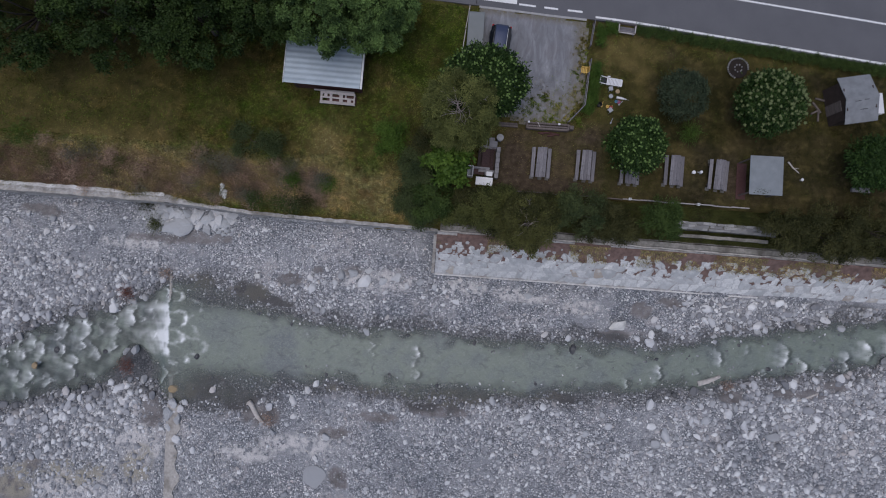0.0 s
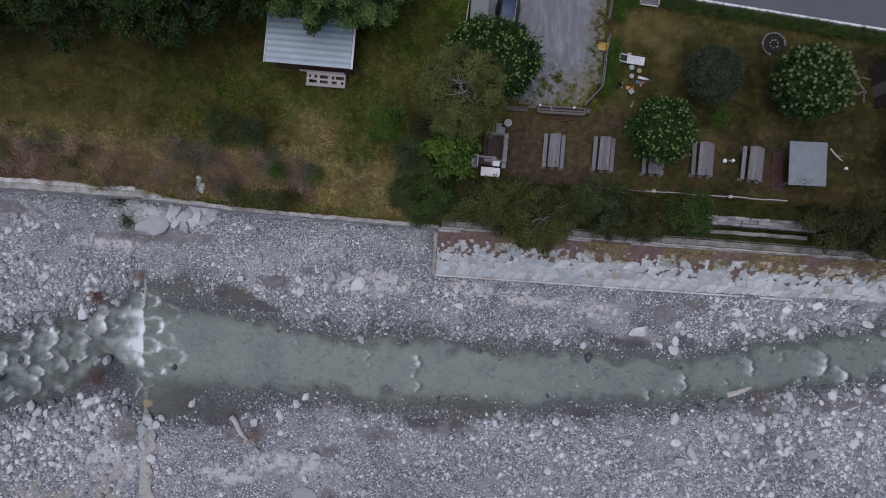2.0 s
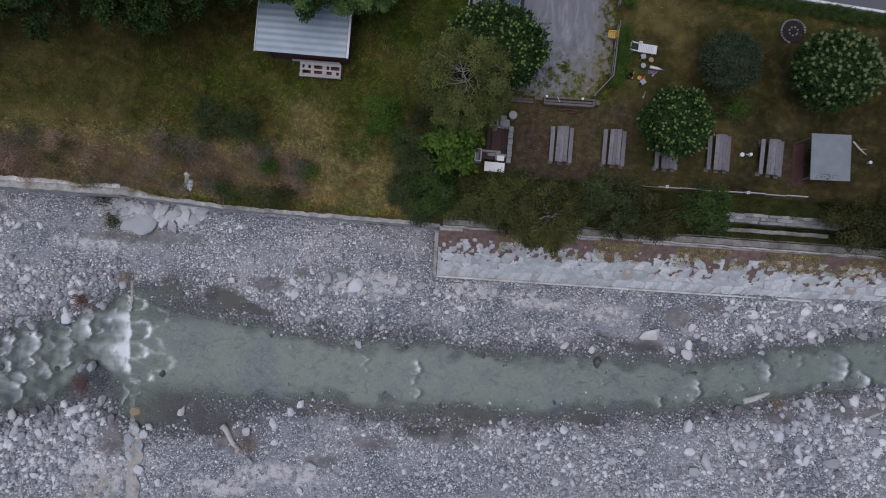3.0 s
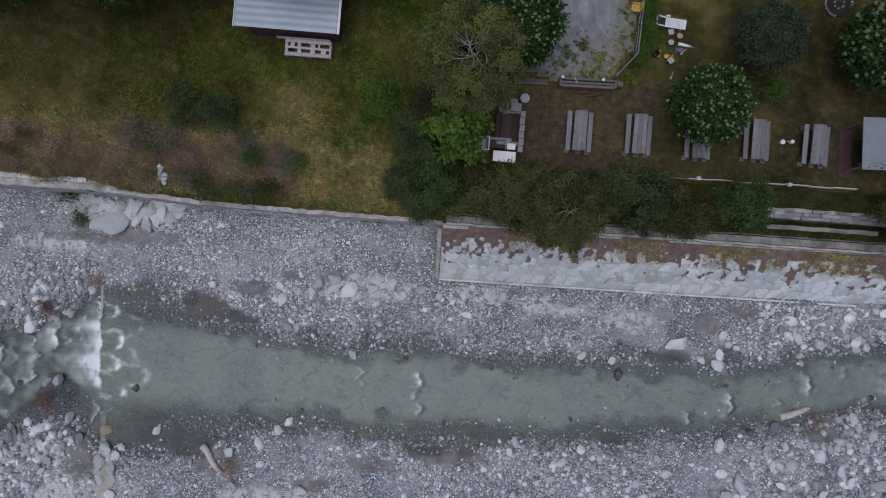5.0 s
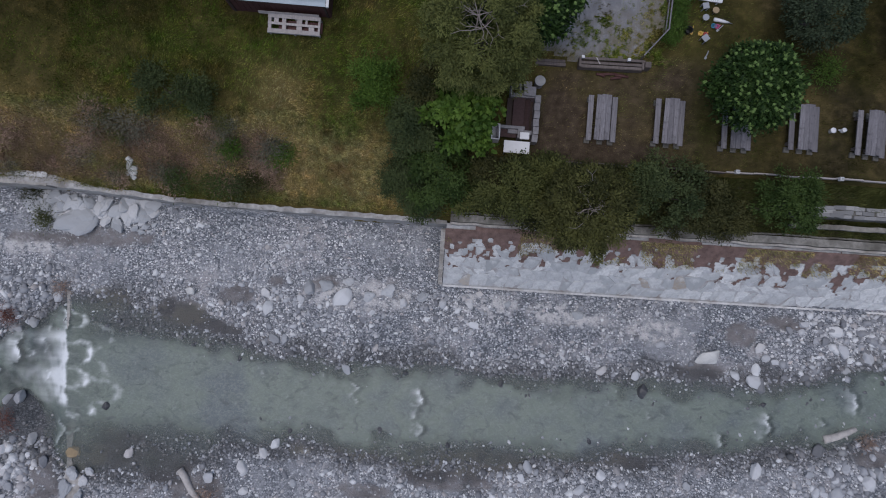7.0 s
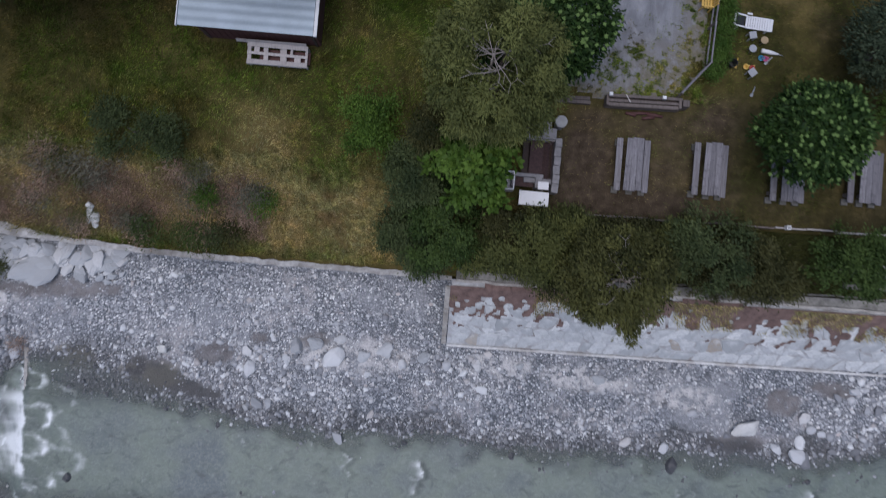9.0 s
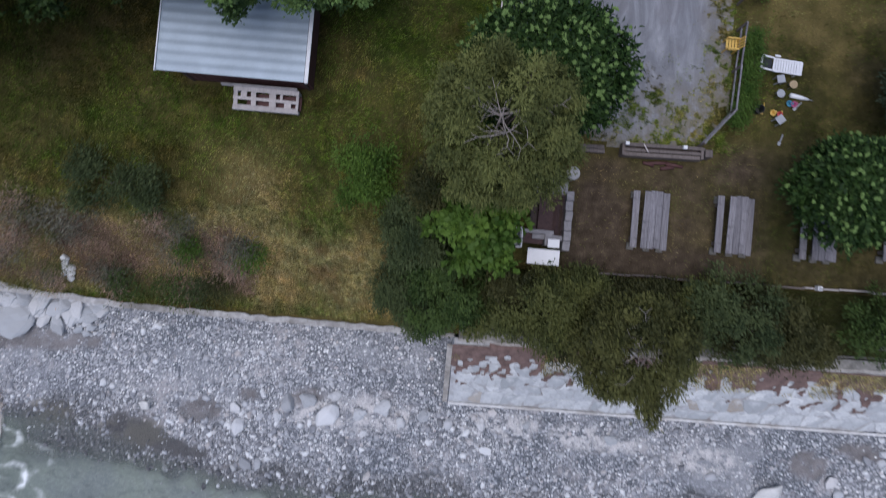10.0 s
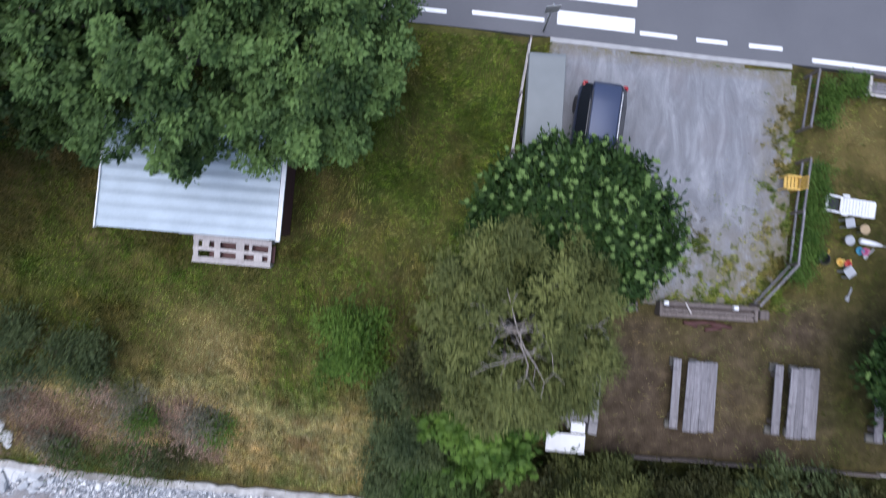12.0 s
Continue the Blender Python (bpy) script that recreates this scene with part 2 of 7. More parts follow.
def make_planks(a, b):
    def build(nt, p):
        tc = nt.nodes.new("ShaderNodeTexCoord")
        mp = nt.nodes.new("ShaderNodeMapping")
        mp.inputs["Scale"].default_value = (22.0, 1.2, 22.0)
        nt.links.new(tc.outputs["Object"], mp.inputs["Vector"])
        n = nd(nt, "ShaderNodeTexNoise", Scale=1.0, Detail=5.0, Roughness=0.6)
        nt.links.new(mp.outputs[0], n.inputs["Vector"])
        rnd = nt.nodes.new("ShaderNodeObjectInfo").outputs["Random"]
        col = ramp(nt, n.outputs["Fac"], [(0.25, a), (0.75, b)])
        col = mix(nt, maths(nt, "MULTIPLY", rnd, 0.45), col, tuple(v * 0.6 for v in a))
        col = mix(nt, ramp(nt, noise_of(nt, 4.0, 5.0), [(0.55, (0, 0, 0)), (0.72, (0.5, 0.5, 0.5))]), col, tuple(v * 0.45 for v in a))
        nt.links.new(col, p.inputs["Base Color"])
        p.inputs["Roughness"].default_value = 0.85
        bump(nt, p, n.outputs["Fac"], 0.5, 0.006)
    return build


def make_asphalt(nt, p):
    big, fine = noise_of(nt, 0.4, 4.0), noise_of(nt, 60.0, 3.0)
    col = ramp(nt, big, [(0.3, (0.105, 0.105, 0.115)), (0.7, (0.135, 0.135, 0.145))])
    col = mix(nt, 0.3, col, ramp(nt, fine, [(0.3, (0.07, 0.07, 0.075)), (0.7, (0.19, 0.19, 0.2))]))
    nt.links.new(col, p.inputs["Base Color"])
    p.inputs["Roughness"].default_value = 0.9
    bump(nt, p, fine, 0.4, 0.004)


def make_parking(nt, p):
    """Dusty gravel: pale wheel tracks running north, weeds at the edges."""
    tc = nt.nodes.new("ShaderNodeTexCoord")
    mp = nt.nodes.new("ShaderNodeMapping")
    mp.inputs["Scale"].default_value = (1.5, 0.42, 1.0)
    nt.links.new(tc.outputs["Object"], mp.inputs["Vector"])
    st = nd(nt, "ShaderNodeTexNoise", Scale=1.0, Detail=7.0, Roughness=0.68, Distortion=1.1)
    nt.links.new(mp.outputs[0], st.inputs["Vector"])
    fine, mid = noise_of(nt, 45.0, 3.0), noise_of(nt, 2.6, 5.0)
    col = ramp(nt, st.outputs["Fac"], [(0.34, (0.125, 0.127, 0.142)), (0.48, (0.190, 0.196, 0.215)), (0.60, (0.275, 0.281, 0.302)), (0.72, (0.38, 0.385, 0.40))])
    col = mix(nt, 0.35, col, ramp(nt, fine, [(0.3, (0.12, 0.117, 0.115)), (0.7, (0.32, 0.32, 0.325))]))
    col = mix(nt, ramp(nt, noise_of(nt, 0.8, 4.0), [(0.55, (0, 0, 0)), (0.7, (0.45, 0.45, 0.45))]), col, (0.17, 0.155, 0.16))
    col = mix(nt, maths(nt, "MULTIPLY", attribute(nt, "edge"), ramp(nt, mid, [(0.34, (0.15, 0.15, 0.15)), (0.55, (0.9, 0.9, 0.9))])), col, ramp(nt, fine, [(0.3, (0.13, 0.108, 0.082)), (0.7, (0.27, 0.235, 0.19))]))
    weeds = maths(nt, "MULTIPLY", attribute(nt, "edge"), ramp(nt, mix(nt, 0.4, mid, noise_of(nt, 11.0, 5.0)), [(0.40, (0, 0, 0)), (0.62, (0.75, 0.75, 0.75))]))
    col = mix(nt, weeds, col, mix(nt, fine, (0.075, 0.09, 0.028), (0.16, 0.13, 0.08)))
    nt.links.new(col, p.inputs["Base Color"])
    p.inputs["Roughness"].default_value = 0.95
    bump(nt, p, fine, 0.5, 0.015)


def make_concrete(a, b, dirt=(0.10, 0.09, 0.075)):
    def build(nt, p):
        n1, n2, n3 = noise_of(nt, 0.9, 6.0), noise_of(nt, 5.0, 5.0), noise_of(nt, 40.0, 3.0)
        col = ramp(nt, n2, [(0.3, a), (0.7, b)])
        col = mix(nt, ramp(nt, n1, [(0.46, (0, 0, 0)), (0.66, (0.85, 0.85, 0.85))]), col, dirt)
        nt.links.new(col, p.inputs["Base Color"])
        p.inputs["Roughness"].default_value = 0.9
        bump(nt, p, mix(nt, 0.5, n2, n3), 0.5, 0.02)
    return build


def make_paver(nt, p):
    """Worn river slabs: each its own grey, veined, scoured pale in places and stained by soil and lichen."""
    rnd = nt.nodes.new("ShaderNodeObjectInfo").outputs["Random"]
    col = ramp(nt, rnd, [(0.0, (0.36, 0.375, 0.38)), (0.12, (0.47, 0.485, 0.49)), (0.45, (0.60, 0.61, 0.605)), (0.78, (0.72, 0.725, 0.715)), (0.955, (0.84, 0.84, 0.82)), (0.975, (0.42, 0.35, 0.27)), (1.0, (0.36, 0.30, 0.24))])
    n1, n2, n3 = noise_of(nt, 1.6, 6.0, 0.65, "Generated"), noise_of(nt, 4.5, 6.0, 0.7), noise_of(nt, 26.0, 4.0)
    col = mix(nt, ramp(nt, n2, [(0.40, (0, 0, 0)), (0.62, (0.55, 0.55, 0.55))]), col, (0.40, 0.41, 0.415))
    col = mix(nt, ramp(nt, n1, [(0.52, (0, 0, 0)), (0.66, (0.6, 0.6, 0.6))]), col, (0.74, 0.745, 0.73))
    col = mix(nt, ramp(nt, noise_of(nt, 1.1, 6.0, 0.7), [(0.60, (0, 0, 0)), (0.70, (0.55, 0.55, 0.55))]), col, (0.26, 0.215, 0.175))
    col = mix(nt, maths(nt, "MULTIPLY", n3, 0.25), col, (0.30, 0.305, 0.30))
    nt.links.new(col, p.inputs["Base Color"])
    p.inputs["Roughness"].default_value = 0.85
    bump(nt, p, n2, 0.6, 0.03)


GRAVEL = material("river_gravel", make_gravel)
TURF = material("meadow_turf", make_turf)
GRASS = material("grass_blades", make_grass)
WATER = material("glacier_water", make_water)
ASPHALT = material("asphalt", make_asphalt)
PARKING = material("dusty_gravel", make_parking)
CONCRETE = material("old_concrete", make_concrete((0.33, 0.315, 0.295), (0.54, 0.52, 0.495), (0.17, 0.155, 0.135)))
MORTAR = material("pale_mortar", make_concrete((0.42, 0.43, 0.44), (0.60, 0.605, 0.61), (0.28, 0.25, 0.23)))
TERRACE = material("terrace_concrete", make_concrete((0.19, 0.18, 0.155), (0.34, 0.32, 0.285), (0.10, 0.092, 0.075)))
DRYWALL = material("terrace_masonry", make_concrete((0.10, 0.095, 0.08), (0.22, 0.21, 0.19), (0.06, 0.055, 0.04)))
PEBBLE = stony("pebbles", [(0.0, (0.14, 0.145, 0.158)), (0.25, (0.28, 0.285, 0.30)), (0.55, (0.45, 0.455, 0.47)), (0.74, (0.68, 0.68, 0.685)), (0.80, (0.48, 0.43, 0.40)), (0.84, (0.84, 0.84, 0.83)), (1.0, (0.93, 0.93, 0.91))])
BOULDER = stony("boulder_rock", [(0.0, (0.32, 0.33, 0.34)), (0.4, (0.56, 0.565, 0.575)), (0.85, (0.82, 0.82, 0.81)), (1.0, (0.58, 0.53, 0.49))], obj=True, relief=0.05)
RUBBLE = stony("pale_rubble", [(0.0, (0.40, 0.415, 0.425)), (0.6, (0.55, 0.56, 0.565)), (1.0, (0.68, 0.67, 0.655))], obj=True, relief=0.05)
WETROCK = plain("wet_dark_rock", (0.075, 0.075, 0.078), 0.35, scale=3.0, relief=0.03)
WHITE_ROCK = plain("white_rock", (0.62, 0.61, 0.58), 0.85, scale=2.0, relief=0.03)
OCHRE_ROCK = plain("ochre_rock", (0.36, 0.27, 0.16), 0.85, scale=2.0, relief=0.03)
PAVER = material("revetment_stone", make_paver)
BEAM = material("pale_beam_concrete", make_concrete((0.56, 0.55, 0.53), (0.74, 0.73, 0.71), (0.40, 0.37, 0.34)))
COPING = material("pale_coping", make_concrete((0.34, 0.315, 0.285), (0.54, 0.51, 0.47), (0.22, 0.20, 0.17)))
SOIL = plain("dry_soil", (0.175, 0.115, 0.098), 0.95, vary=0.45, scale=2.5, grain=18.0, relief=0.03)
PEAT = plain("dark_peat", (0.020, 0.014, 0.011), 0.95, vary=0.4, scale=6.0)
GREYWOOD = material("grey_weathered_planks", make_planks((0.115, 0.106, 0.114), (0.325, 0.31, 0.325)))
BROWNWOOD = material("brown_weathered_wood", make_planks((0.10, 0.08, 0.07), (0.22, 0.185, 0.17)))
PALEWOOD = material("bleached_wood", make_planks((0.38, 0.34, 0.32), (0.60, 0.56, 0.54)))
REDWOOD = plain("red_brown_boards", (0.085, 0.035, 0.032), 0.7, scale=6.0)
DARKWOOD = plain("dark_timber", (0.05, 0.035, 0.03), 0.8)
BARK = plain("bark", (0.12, 0.095, 0.08), 0.9, vary=0.4, scale=8.0, relief=0.02)
PALEBARK = plain("pale_bark", (0.33, 0.29, 0.26), 0.85, vary=0.3, scale=6.0)
DRIFTWOOD = plain("driftwood", (0.54, 0.50, 0.46), 0.9, scale=4.0)
ROOFBLUE = plain("pale_blue_sheet_metal", (0.36, 0.425, 0.475), 0.5, 0.1, vary=0.12, scale=1.2, grain=14.0, relief=0.002)
WHITETRIM = plain("white_trim", (0.72, 0.72, 0.72), 0.6, vary=0.12)
ROOFGREY = plain("grey_roof_sheet", (0.22, 0.24, 0.25), 0.6, 0.1, vary=0.15, scale=1.5)
ROOFPALE = plain("pale_grey_roofing", (0.215, 0.225, 0.235), 0.75, vary=0.2, scale=2.0)
TARP = plain("grey_tarpaulin", (0.18, 0.195, 0.195), 0.55, vary=0.08, scale=1.5)
WHITE = plain("white_plastic", (0.72, 0.72, 0.73), 0.4, vary=0.06)
YELLOW = plain("yellow_plastic", (0.62, 0.40, 0.09), 0.45, vary=0.12)
RED = plain("red_plastic", (0.45, 0.06, 0.05), 0.4, vary=0.1)
BLUE = plain("blue_plastic", (0.05, 0.22, 0.34), 0.4, vary=0.1)
PINK = plain("pink_plastic", (0.42, 0.09, 0.20), 0.4, vary=0.1)
BLACK = plain("black_rubber", (0.018, 0.018, 0.02), 0.6)
GREYPLASTIC = plain("grey_plastic", (0.34, 0.35, 0.37), 0.5, vary=0.1)
STEEL = plain("galvanised_steel", (0.42, 0.43, 0.44), 0.4, 0.8, vary=0.15)
RUST = plain("rusty_steel", (0.062, 0.034, 0.032), 0.7, 0.3, vary=0.4, scale=8.0)
CAPSTONE = stony("terrace_cap_stone", [(0.0, (0.10, 0.097, 0.09)), (0.6, (0.20, 0.195, 0.185)), (1.0, (0.34, 0.33, 0.31))], obj=True)
BLOCK = plain("concrete_block", (0.245, 0.235, 0.24), 0.9, vary=0.25, scale=5.0, relief=0.01)
PAINT = plain("white_road_paint", (0.78, 0.78, 0.77), 0.7, vary=0.12, scale=4.0)
KERB = plain("kerb_stone", (0.36, 0.355, 0.35), 0.9, vary=0.2)
CARPAINT = plain("dark_blue_car_paint", (0.050, 0.064, 0.114), 0.38, 0.2, vary=0.04, relief=0.0)
CARGLASS = plain("dark_car_glass", (0.012, 0.014, 0.018), 0.06, vary=0.05, relief=0.0)
TAIL = plain("red_tail_lamp", (0.32, 0.008, 0.012), 0.2, vary=0.05)

L_CHESTNUT = leafy("chestnut_leaves", (0.010, 0.028, 0.008), (0.046, 0.088, 0.020))
L_ROSETTE = leafy("young_shoots", (0.115, 0.195, 0.050), (0.205, 0.305, 0.095))
L_BLOSSOM = leafy("cream_blossom", (0.12, 0.16, 0.06), (0.22, 0.26, 0.12))
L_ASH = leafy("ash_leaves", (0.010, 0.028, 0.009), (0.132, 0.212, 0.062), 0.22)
# copy of the ash leaves with shade put into the colour, for trees behind
L_SHADE = leafy("shaded_ash_leaves", (0.009, 0.022, 0.006), (0.046, 0.078, 0.018), 0.2)
L_OLIVE = leafy("olive_leaves", (0.030, 0.045, 0.014), (0.200, 0.218, 0.068), 0.3)
L_DARK = leafy("dark_leaves", (0.028, 0.036, 0.013), (0.098, 0.098, 0.036), 0.35)
L_WALL = leafy("terrace_tree_leaves", (0.018, 0.024, 0.009), (0.135, 0.138, 0.044), 0.3)
L_MOSS = leafy("moss_green_leaves", (0.036, 0.050, 0.016), (0.148, 0.160, 0.050), 0.35)
L_BRIGHT = leafy("bright_leaves", (0.034, 0.078, 0.012), (0.11, 0.185, 0.030))
L_BLUE = leafy("bluish_leaves", (0.014, 0.026, 0.014), (0.078, 0.106, 0.060))
L_WILLOW = leafy("willow_leaves", (0.034, 0.054, 0.022), (0.100, 0.128, 0.050), 0.3)
L_GREEN = leafy("mid_green_leaves", (0.026, 0.052, 0.013), (0.090, 0.138, 0.036), 0.3)
L_HEDGE = leafy("hedge_leaves", (0.036, 0.080, 0.012), (0.092, 0.158, 0.028))
L_BROWN = leafy("brown_heather", (0.165, 0.108, 0.080), (0.46, 0.320, 0.235), 0.1)
L_GREY = leafy("grey_green_weeds", (0.090, 0.088, 0.060), (0.20, 0.19, 0.14), 0.15)
L_RUST = leafy("rust_red_twigs", (0.09, 0.038, 0.030), (0.27, 0.11, 0.075), 0.1)


# ---- mesh helpers ----
rng = np.random.default_rng(7)


def fast_mesh(name, v, f, mats):
    """A mesh from arrays: v (n, 3); f (m, 3 or 4)."""
    me = bpy.data.meshes.new(name)
    k = f.shape[1]
    me.vertices.add(len(v))
    me.vertices.foreach_set("co", np.asarray(v, np.float32).ravel())
    me.loops.add(f.size)
    me.loops.foreach_set("vertex_index", np.asarray(f, np.int32).ravel())
    me.polygons.add(len(f))
    me.polygons.foreach_set("loop_start", np.arange(0, f.size, k, dtype=np.int32))
    me.polygons.foreach_set("loop_total", np.full(len(f), k, np.int32))
    for m in mats if isinstance(mats, (list, tuple)) else [mats]:
        me.materials.append(m)
    me.update(calc_edges=True)
    return me


def set_values(me, name, values):
    a = me.attributes.new(name, "FLOAT", "POINT")
    a.data.foreach_set("value", np.asarray(values, np.float32))


def smooth(me):
    me.polygons.foreach_set("use_smooth", np.ones(len(me.polygons), bool))


def part(name, bm, mat, parent=None, label="", soft=False):
    """One mesh object out of a bmesh, under its thing."""
    me = bpy.data.meshes.new(name)
    bm.to_mesh(me)
    bm.free()
    me.materials.append(mat)
    if soft:
        smooth(me)
    ob = new(name, me)
    if parent:
        ob.parent = parent
    return tagged(ob, label)


def thing(name, at, label, category, turn=0.0, group="", kind=""):
    """An Empty at the thing's base, to hold its parts."""
    ob = new(name)
    ob.matrix_world = pose(*at, 0, 0, turn)
    ob.empty_display_size = 0.1
    return tagged(ob, label, category, group, kind)


def box(bm, c, s, rz=0.0, rx=0.0, ry=0.0, bevel=0.0):
    m = Matrix.LocRotScale(c, Euler((radians(rx), radians(ry), radians(rz))), s)
    r = bmesh.ops.create_cube(bm, size=1.0, matrix=m)
    if bevel:
        edges = list({e for v in r["verts"] for e in v.link_edges})
        bmesh.ops.bevel(bm, geom=edges, offset=bevel, segments=2, affect="EDGES", profile=0.7)


def boxed(name, c, s, mat, parent, label="", bevel=0.008, **turns):
    bm = bmesh.new()
    box(bm, c, s, bevel=bevel, **turns)
    return part(name, bm, mat, parent, label)


def tube(bm, pts, radii, n=7):
    """A tapered tube along points."""
    rings = []
    for i, p in enumerate(pts):
        p = Vector(p)
        d = (Vector(pts[min(i + 1, len(pts) - 1)]) - Vector(pts[max(i - 1, 0)])).normalized()
        side = d.cross(Vector((0.3, 0.9, 0.2))).normalized()
        up = d.cross(side)
        rings.append([bm.verts.new(p + radii[i] * (math.cos(a) * side + math.sin(a) * up)) for a in (2 * math.pi * k / n for k in range(n))])
    for a, b in zip(rings, rings[1:]):
        for k in range(n):
            bm.faces.new((a[k], a[(k + 1) % n], b[(k + 1) % n], b[k]))
    bm.faces.new(rings[0][::-1])
    bm.faces.new(rings[-1])


def tubed(name, pts, radii, mat, parent, label="", n=7):
    bm = bmesh.new()
    tube(bm, pts, radii, n)
    return part(name, bm, mat, parent, label, soft=True)


def lathe(bm, profile, c=(0, 0, 0), n=20):
    """A turned shape from (radius, height) pairs."""
    rings = [[bm.verts.new((c[0] + r * math.cos(a), c[1] + r * math.sin(a), c[2] + z)) for a in (2 * math.pi * k / n for k in range(n))] for r, z in profile]
    for a, b in zip(rings, rings[1:]):
        for k in range(n):
            bm.faces.new((a[k], a[(k + 1) % n], b[(k + 1) % n], b[k]))
    bm.faces.new(rings[0][::-1])
    bm.faces.new(rings[-1])


def turned(name, profile, mat, parent, label="", n=20, c=(0, 0, 0)):
    bm = bmesh.new()
    lathe(bm, profile, c, n)
    return part(name, bm, mat, parent, label)


# ---- the lie of the land ----
def smoothstep(a, b, x):
    t = np.clip((x - a) / (b - a), 0, 1)
    return t * t * (3 - 2 * t)


def wave(x, y, s, seed):
    """Soft, aperiodic unevenness between -1 and 1."""
    a = seed * 1.7
    return (np.sin(x * s + 1.3 * np.sin(y * s * 0.7 + a) + a) * np.cos(y * s * 1.1 + 1.1 * np.sin(x * s * 0.6 - a) + 2 * a)
            + 0.5 * np.sin(x * s * 2.3 + y * s * 1.9 + 3 * a) * np.cos(y * s * 2.1 - x * s * 1.2 + a)) / 1.5


WALL_X = [-60, -38, -24.4, -19, -14.5, -9.6, -3.7, 0]
WALL_Y = [1.15, 1.05, 1.05, 0.75, 0.48, 0.45, 0.37, 0.35]
NORTH_X = [-60, -38.7, -35.8, -32.4, -28.9, -26.5, -24.1, -21.5, -18.9, -15.2, -13.6, -10.5, -6.3, -0.1, 4.5, 9.7, 15.4, 20.0, 25.2, 30.3, 35.5, 41.6, 60]
NORTH_Y = [-16.0, -12.5, -10.6, -9.2, -8.6, -7.1, -5.6, -5.3, -5.9, -7.3, -7.6, -8.1, -8.5, -8.3, -8.6, -8.3, -8.1, -8.3, -7.1, -5.9, -5.1, -3.9, -3.6]
SOUTH_X = [-60, -38, -35.1, -31.6, -28.2, -24.8, -23.1, -18.0, -13.0, -7.9, -2.8, 2.4, 7.5, 12.6, 17.7, 22.8, 27.5, 33.1, 37.3, 41.8, 60]
SOUTH_Y = [-22, -19.0, -17.6, -16.6, -15.9, -15.0, -16.9, -16.9, -14.8, -13.9, -14.6, -14.9, -14.2, -13.4, -13.0, -12.4, -11.3, -10.4, -9.8, -8.2, -7.0]
WEIR_X = -23.7


def wall_line(x):
    return np.where(x < 0, np.interp(x, WALL_X, WALL_Y), 0.35)


def weir_line(y):
    """The straight upstream edge of the weir, leaning a little east towards the south."""
    return -24.12 + 0.094 * (-6.0 - y)


def bed_level(x):
    return -5.42 + 0.014 * np.clip(x, -60, 60) - 0.35 * smoothstep(WEIR_X + 0.5, WEIR_X - 2.5, x)


def water_level(x):
    return -5.63 + 0.014 * np.clip(x, -60, 60) - 0.42 * smoothstep(WEIR_X + 0.1, WEIR_X - 1.0, x)


def channel(x, y):
    """Metres inside the water's edge (negative on the banks)."""
    n = np.interp(x, NORTH_X, NORTH_Y) + 0.35 * wave(x, y, 0.9, 3)
    s = np.interp(x, SOUTH_X, SOUTH_Y) + 0.45 * wave(x, y, 0.8, 5)
    return np.minimum(n - y, y - s)


MUD = [(-36.8, -25.6, 2.6, 1.1), (-34.6, -23.2, 0.9, 0.6), (16.4, -7.65, 1.6, 0.5), (19.0, -5.3, 0.9, 0.7), (-13.2, -4.9, 1.3, 0.6), (-16.5, -6.2, 1.6, 0.8), (-21.3, -1.75, 2.4, 0.55), (-25.6, -2.1, 2.6, 0.4), (-7.6, -18.3, 1.4, 0.5), (-14.6, -17.2, 1.6, 0.9), (-10.3, -3.9, 0.8, 0.4),
       (-7.5, -3.7, 0.9, 0.4), (12.6, -13.6, 0.9, 0.5), (27.3, -12.4, 1.2, 0.6), (33.5, -11.6, 2.2, 0.5), (-36.5, -0.3, 2.0, 0.5), (36.5, -10.7, 1.3, 0.5), (-24.6, -17.6, 0.9, 1.4), (21.5, -4.3, 1.4, 0.4)]
POOL_MUD = [(-14.6, -7.0, 2.2, 0.5), (-21.0, -15.2, 2.2, 1.5), (-17.0, -15.9, 2.4, 0.9), (-7.2, -22.2, 1.0, 0.8), (-24.6, -17.5, 1.2, 1.4), (1.5, -15.6, 3.0, 0.6), (-3.8, -16.6, 2.0, 0.5), (4.5, -13.9, 2.0, 0.5)]


def muddy(x, y):
    m = np.zeros(np.shape(x))
    for cx, cy, rx, ry in MUD + POOL_MUD:
        d = ((x - cx) / rx) ** 2 + ((y - cy) / ry) ** 2 + 0.7 * wave(x, y, 1.5, cx) + 0.4 * wave(x, y, 4.3, cy)
        m = np.maximum(m, smoothstep(1.25, 0.75, d))
    return m


SILT = [(-5.2, -4.4, 3.6, 0.8), (3.0, -4.4, 1.8, 0.7), (7.8, -4.8, 2.2, 0.7), (-25.5, -20.5, 2.4, 1.8), (-10.5, -19.6, 3.6, 0.8), (-27.5, -2.6, 3.0, 0.6), (13.5, -5.4, 2.0, 0.6), (-16.0, -20.8, 2.5, 0.8), (-31, -25, 4, 1.5)]


OCHRE = [(-21.2, -5.7, 1.3, 0.8), (-16.7, -6.4, 1.9, 0.65), (-22.2, -15.8, 1.6, 1.0), (1.5, -14.4, 4.6, 0.7), (-4.6, -14.2, 2.4, 0.5), (9.5, -13.5, 2.6, 0.5), (-8.2, -14.3, 1.4, 0.4), (-30.5, -23.6, 3.4, 1.0), (-35.8, -24.6, 1.8, 1.6), (-25.2, -22.5, 1.5, 1.6)]


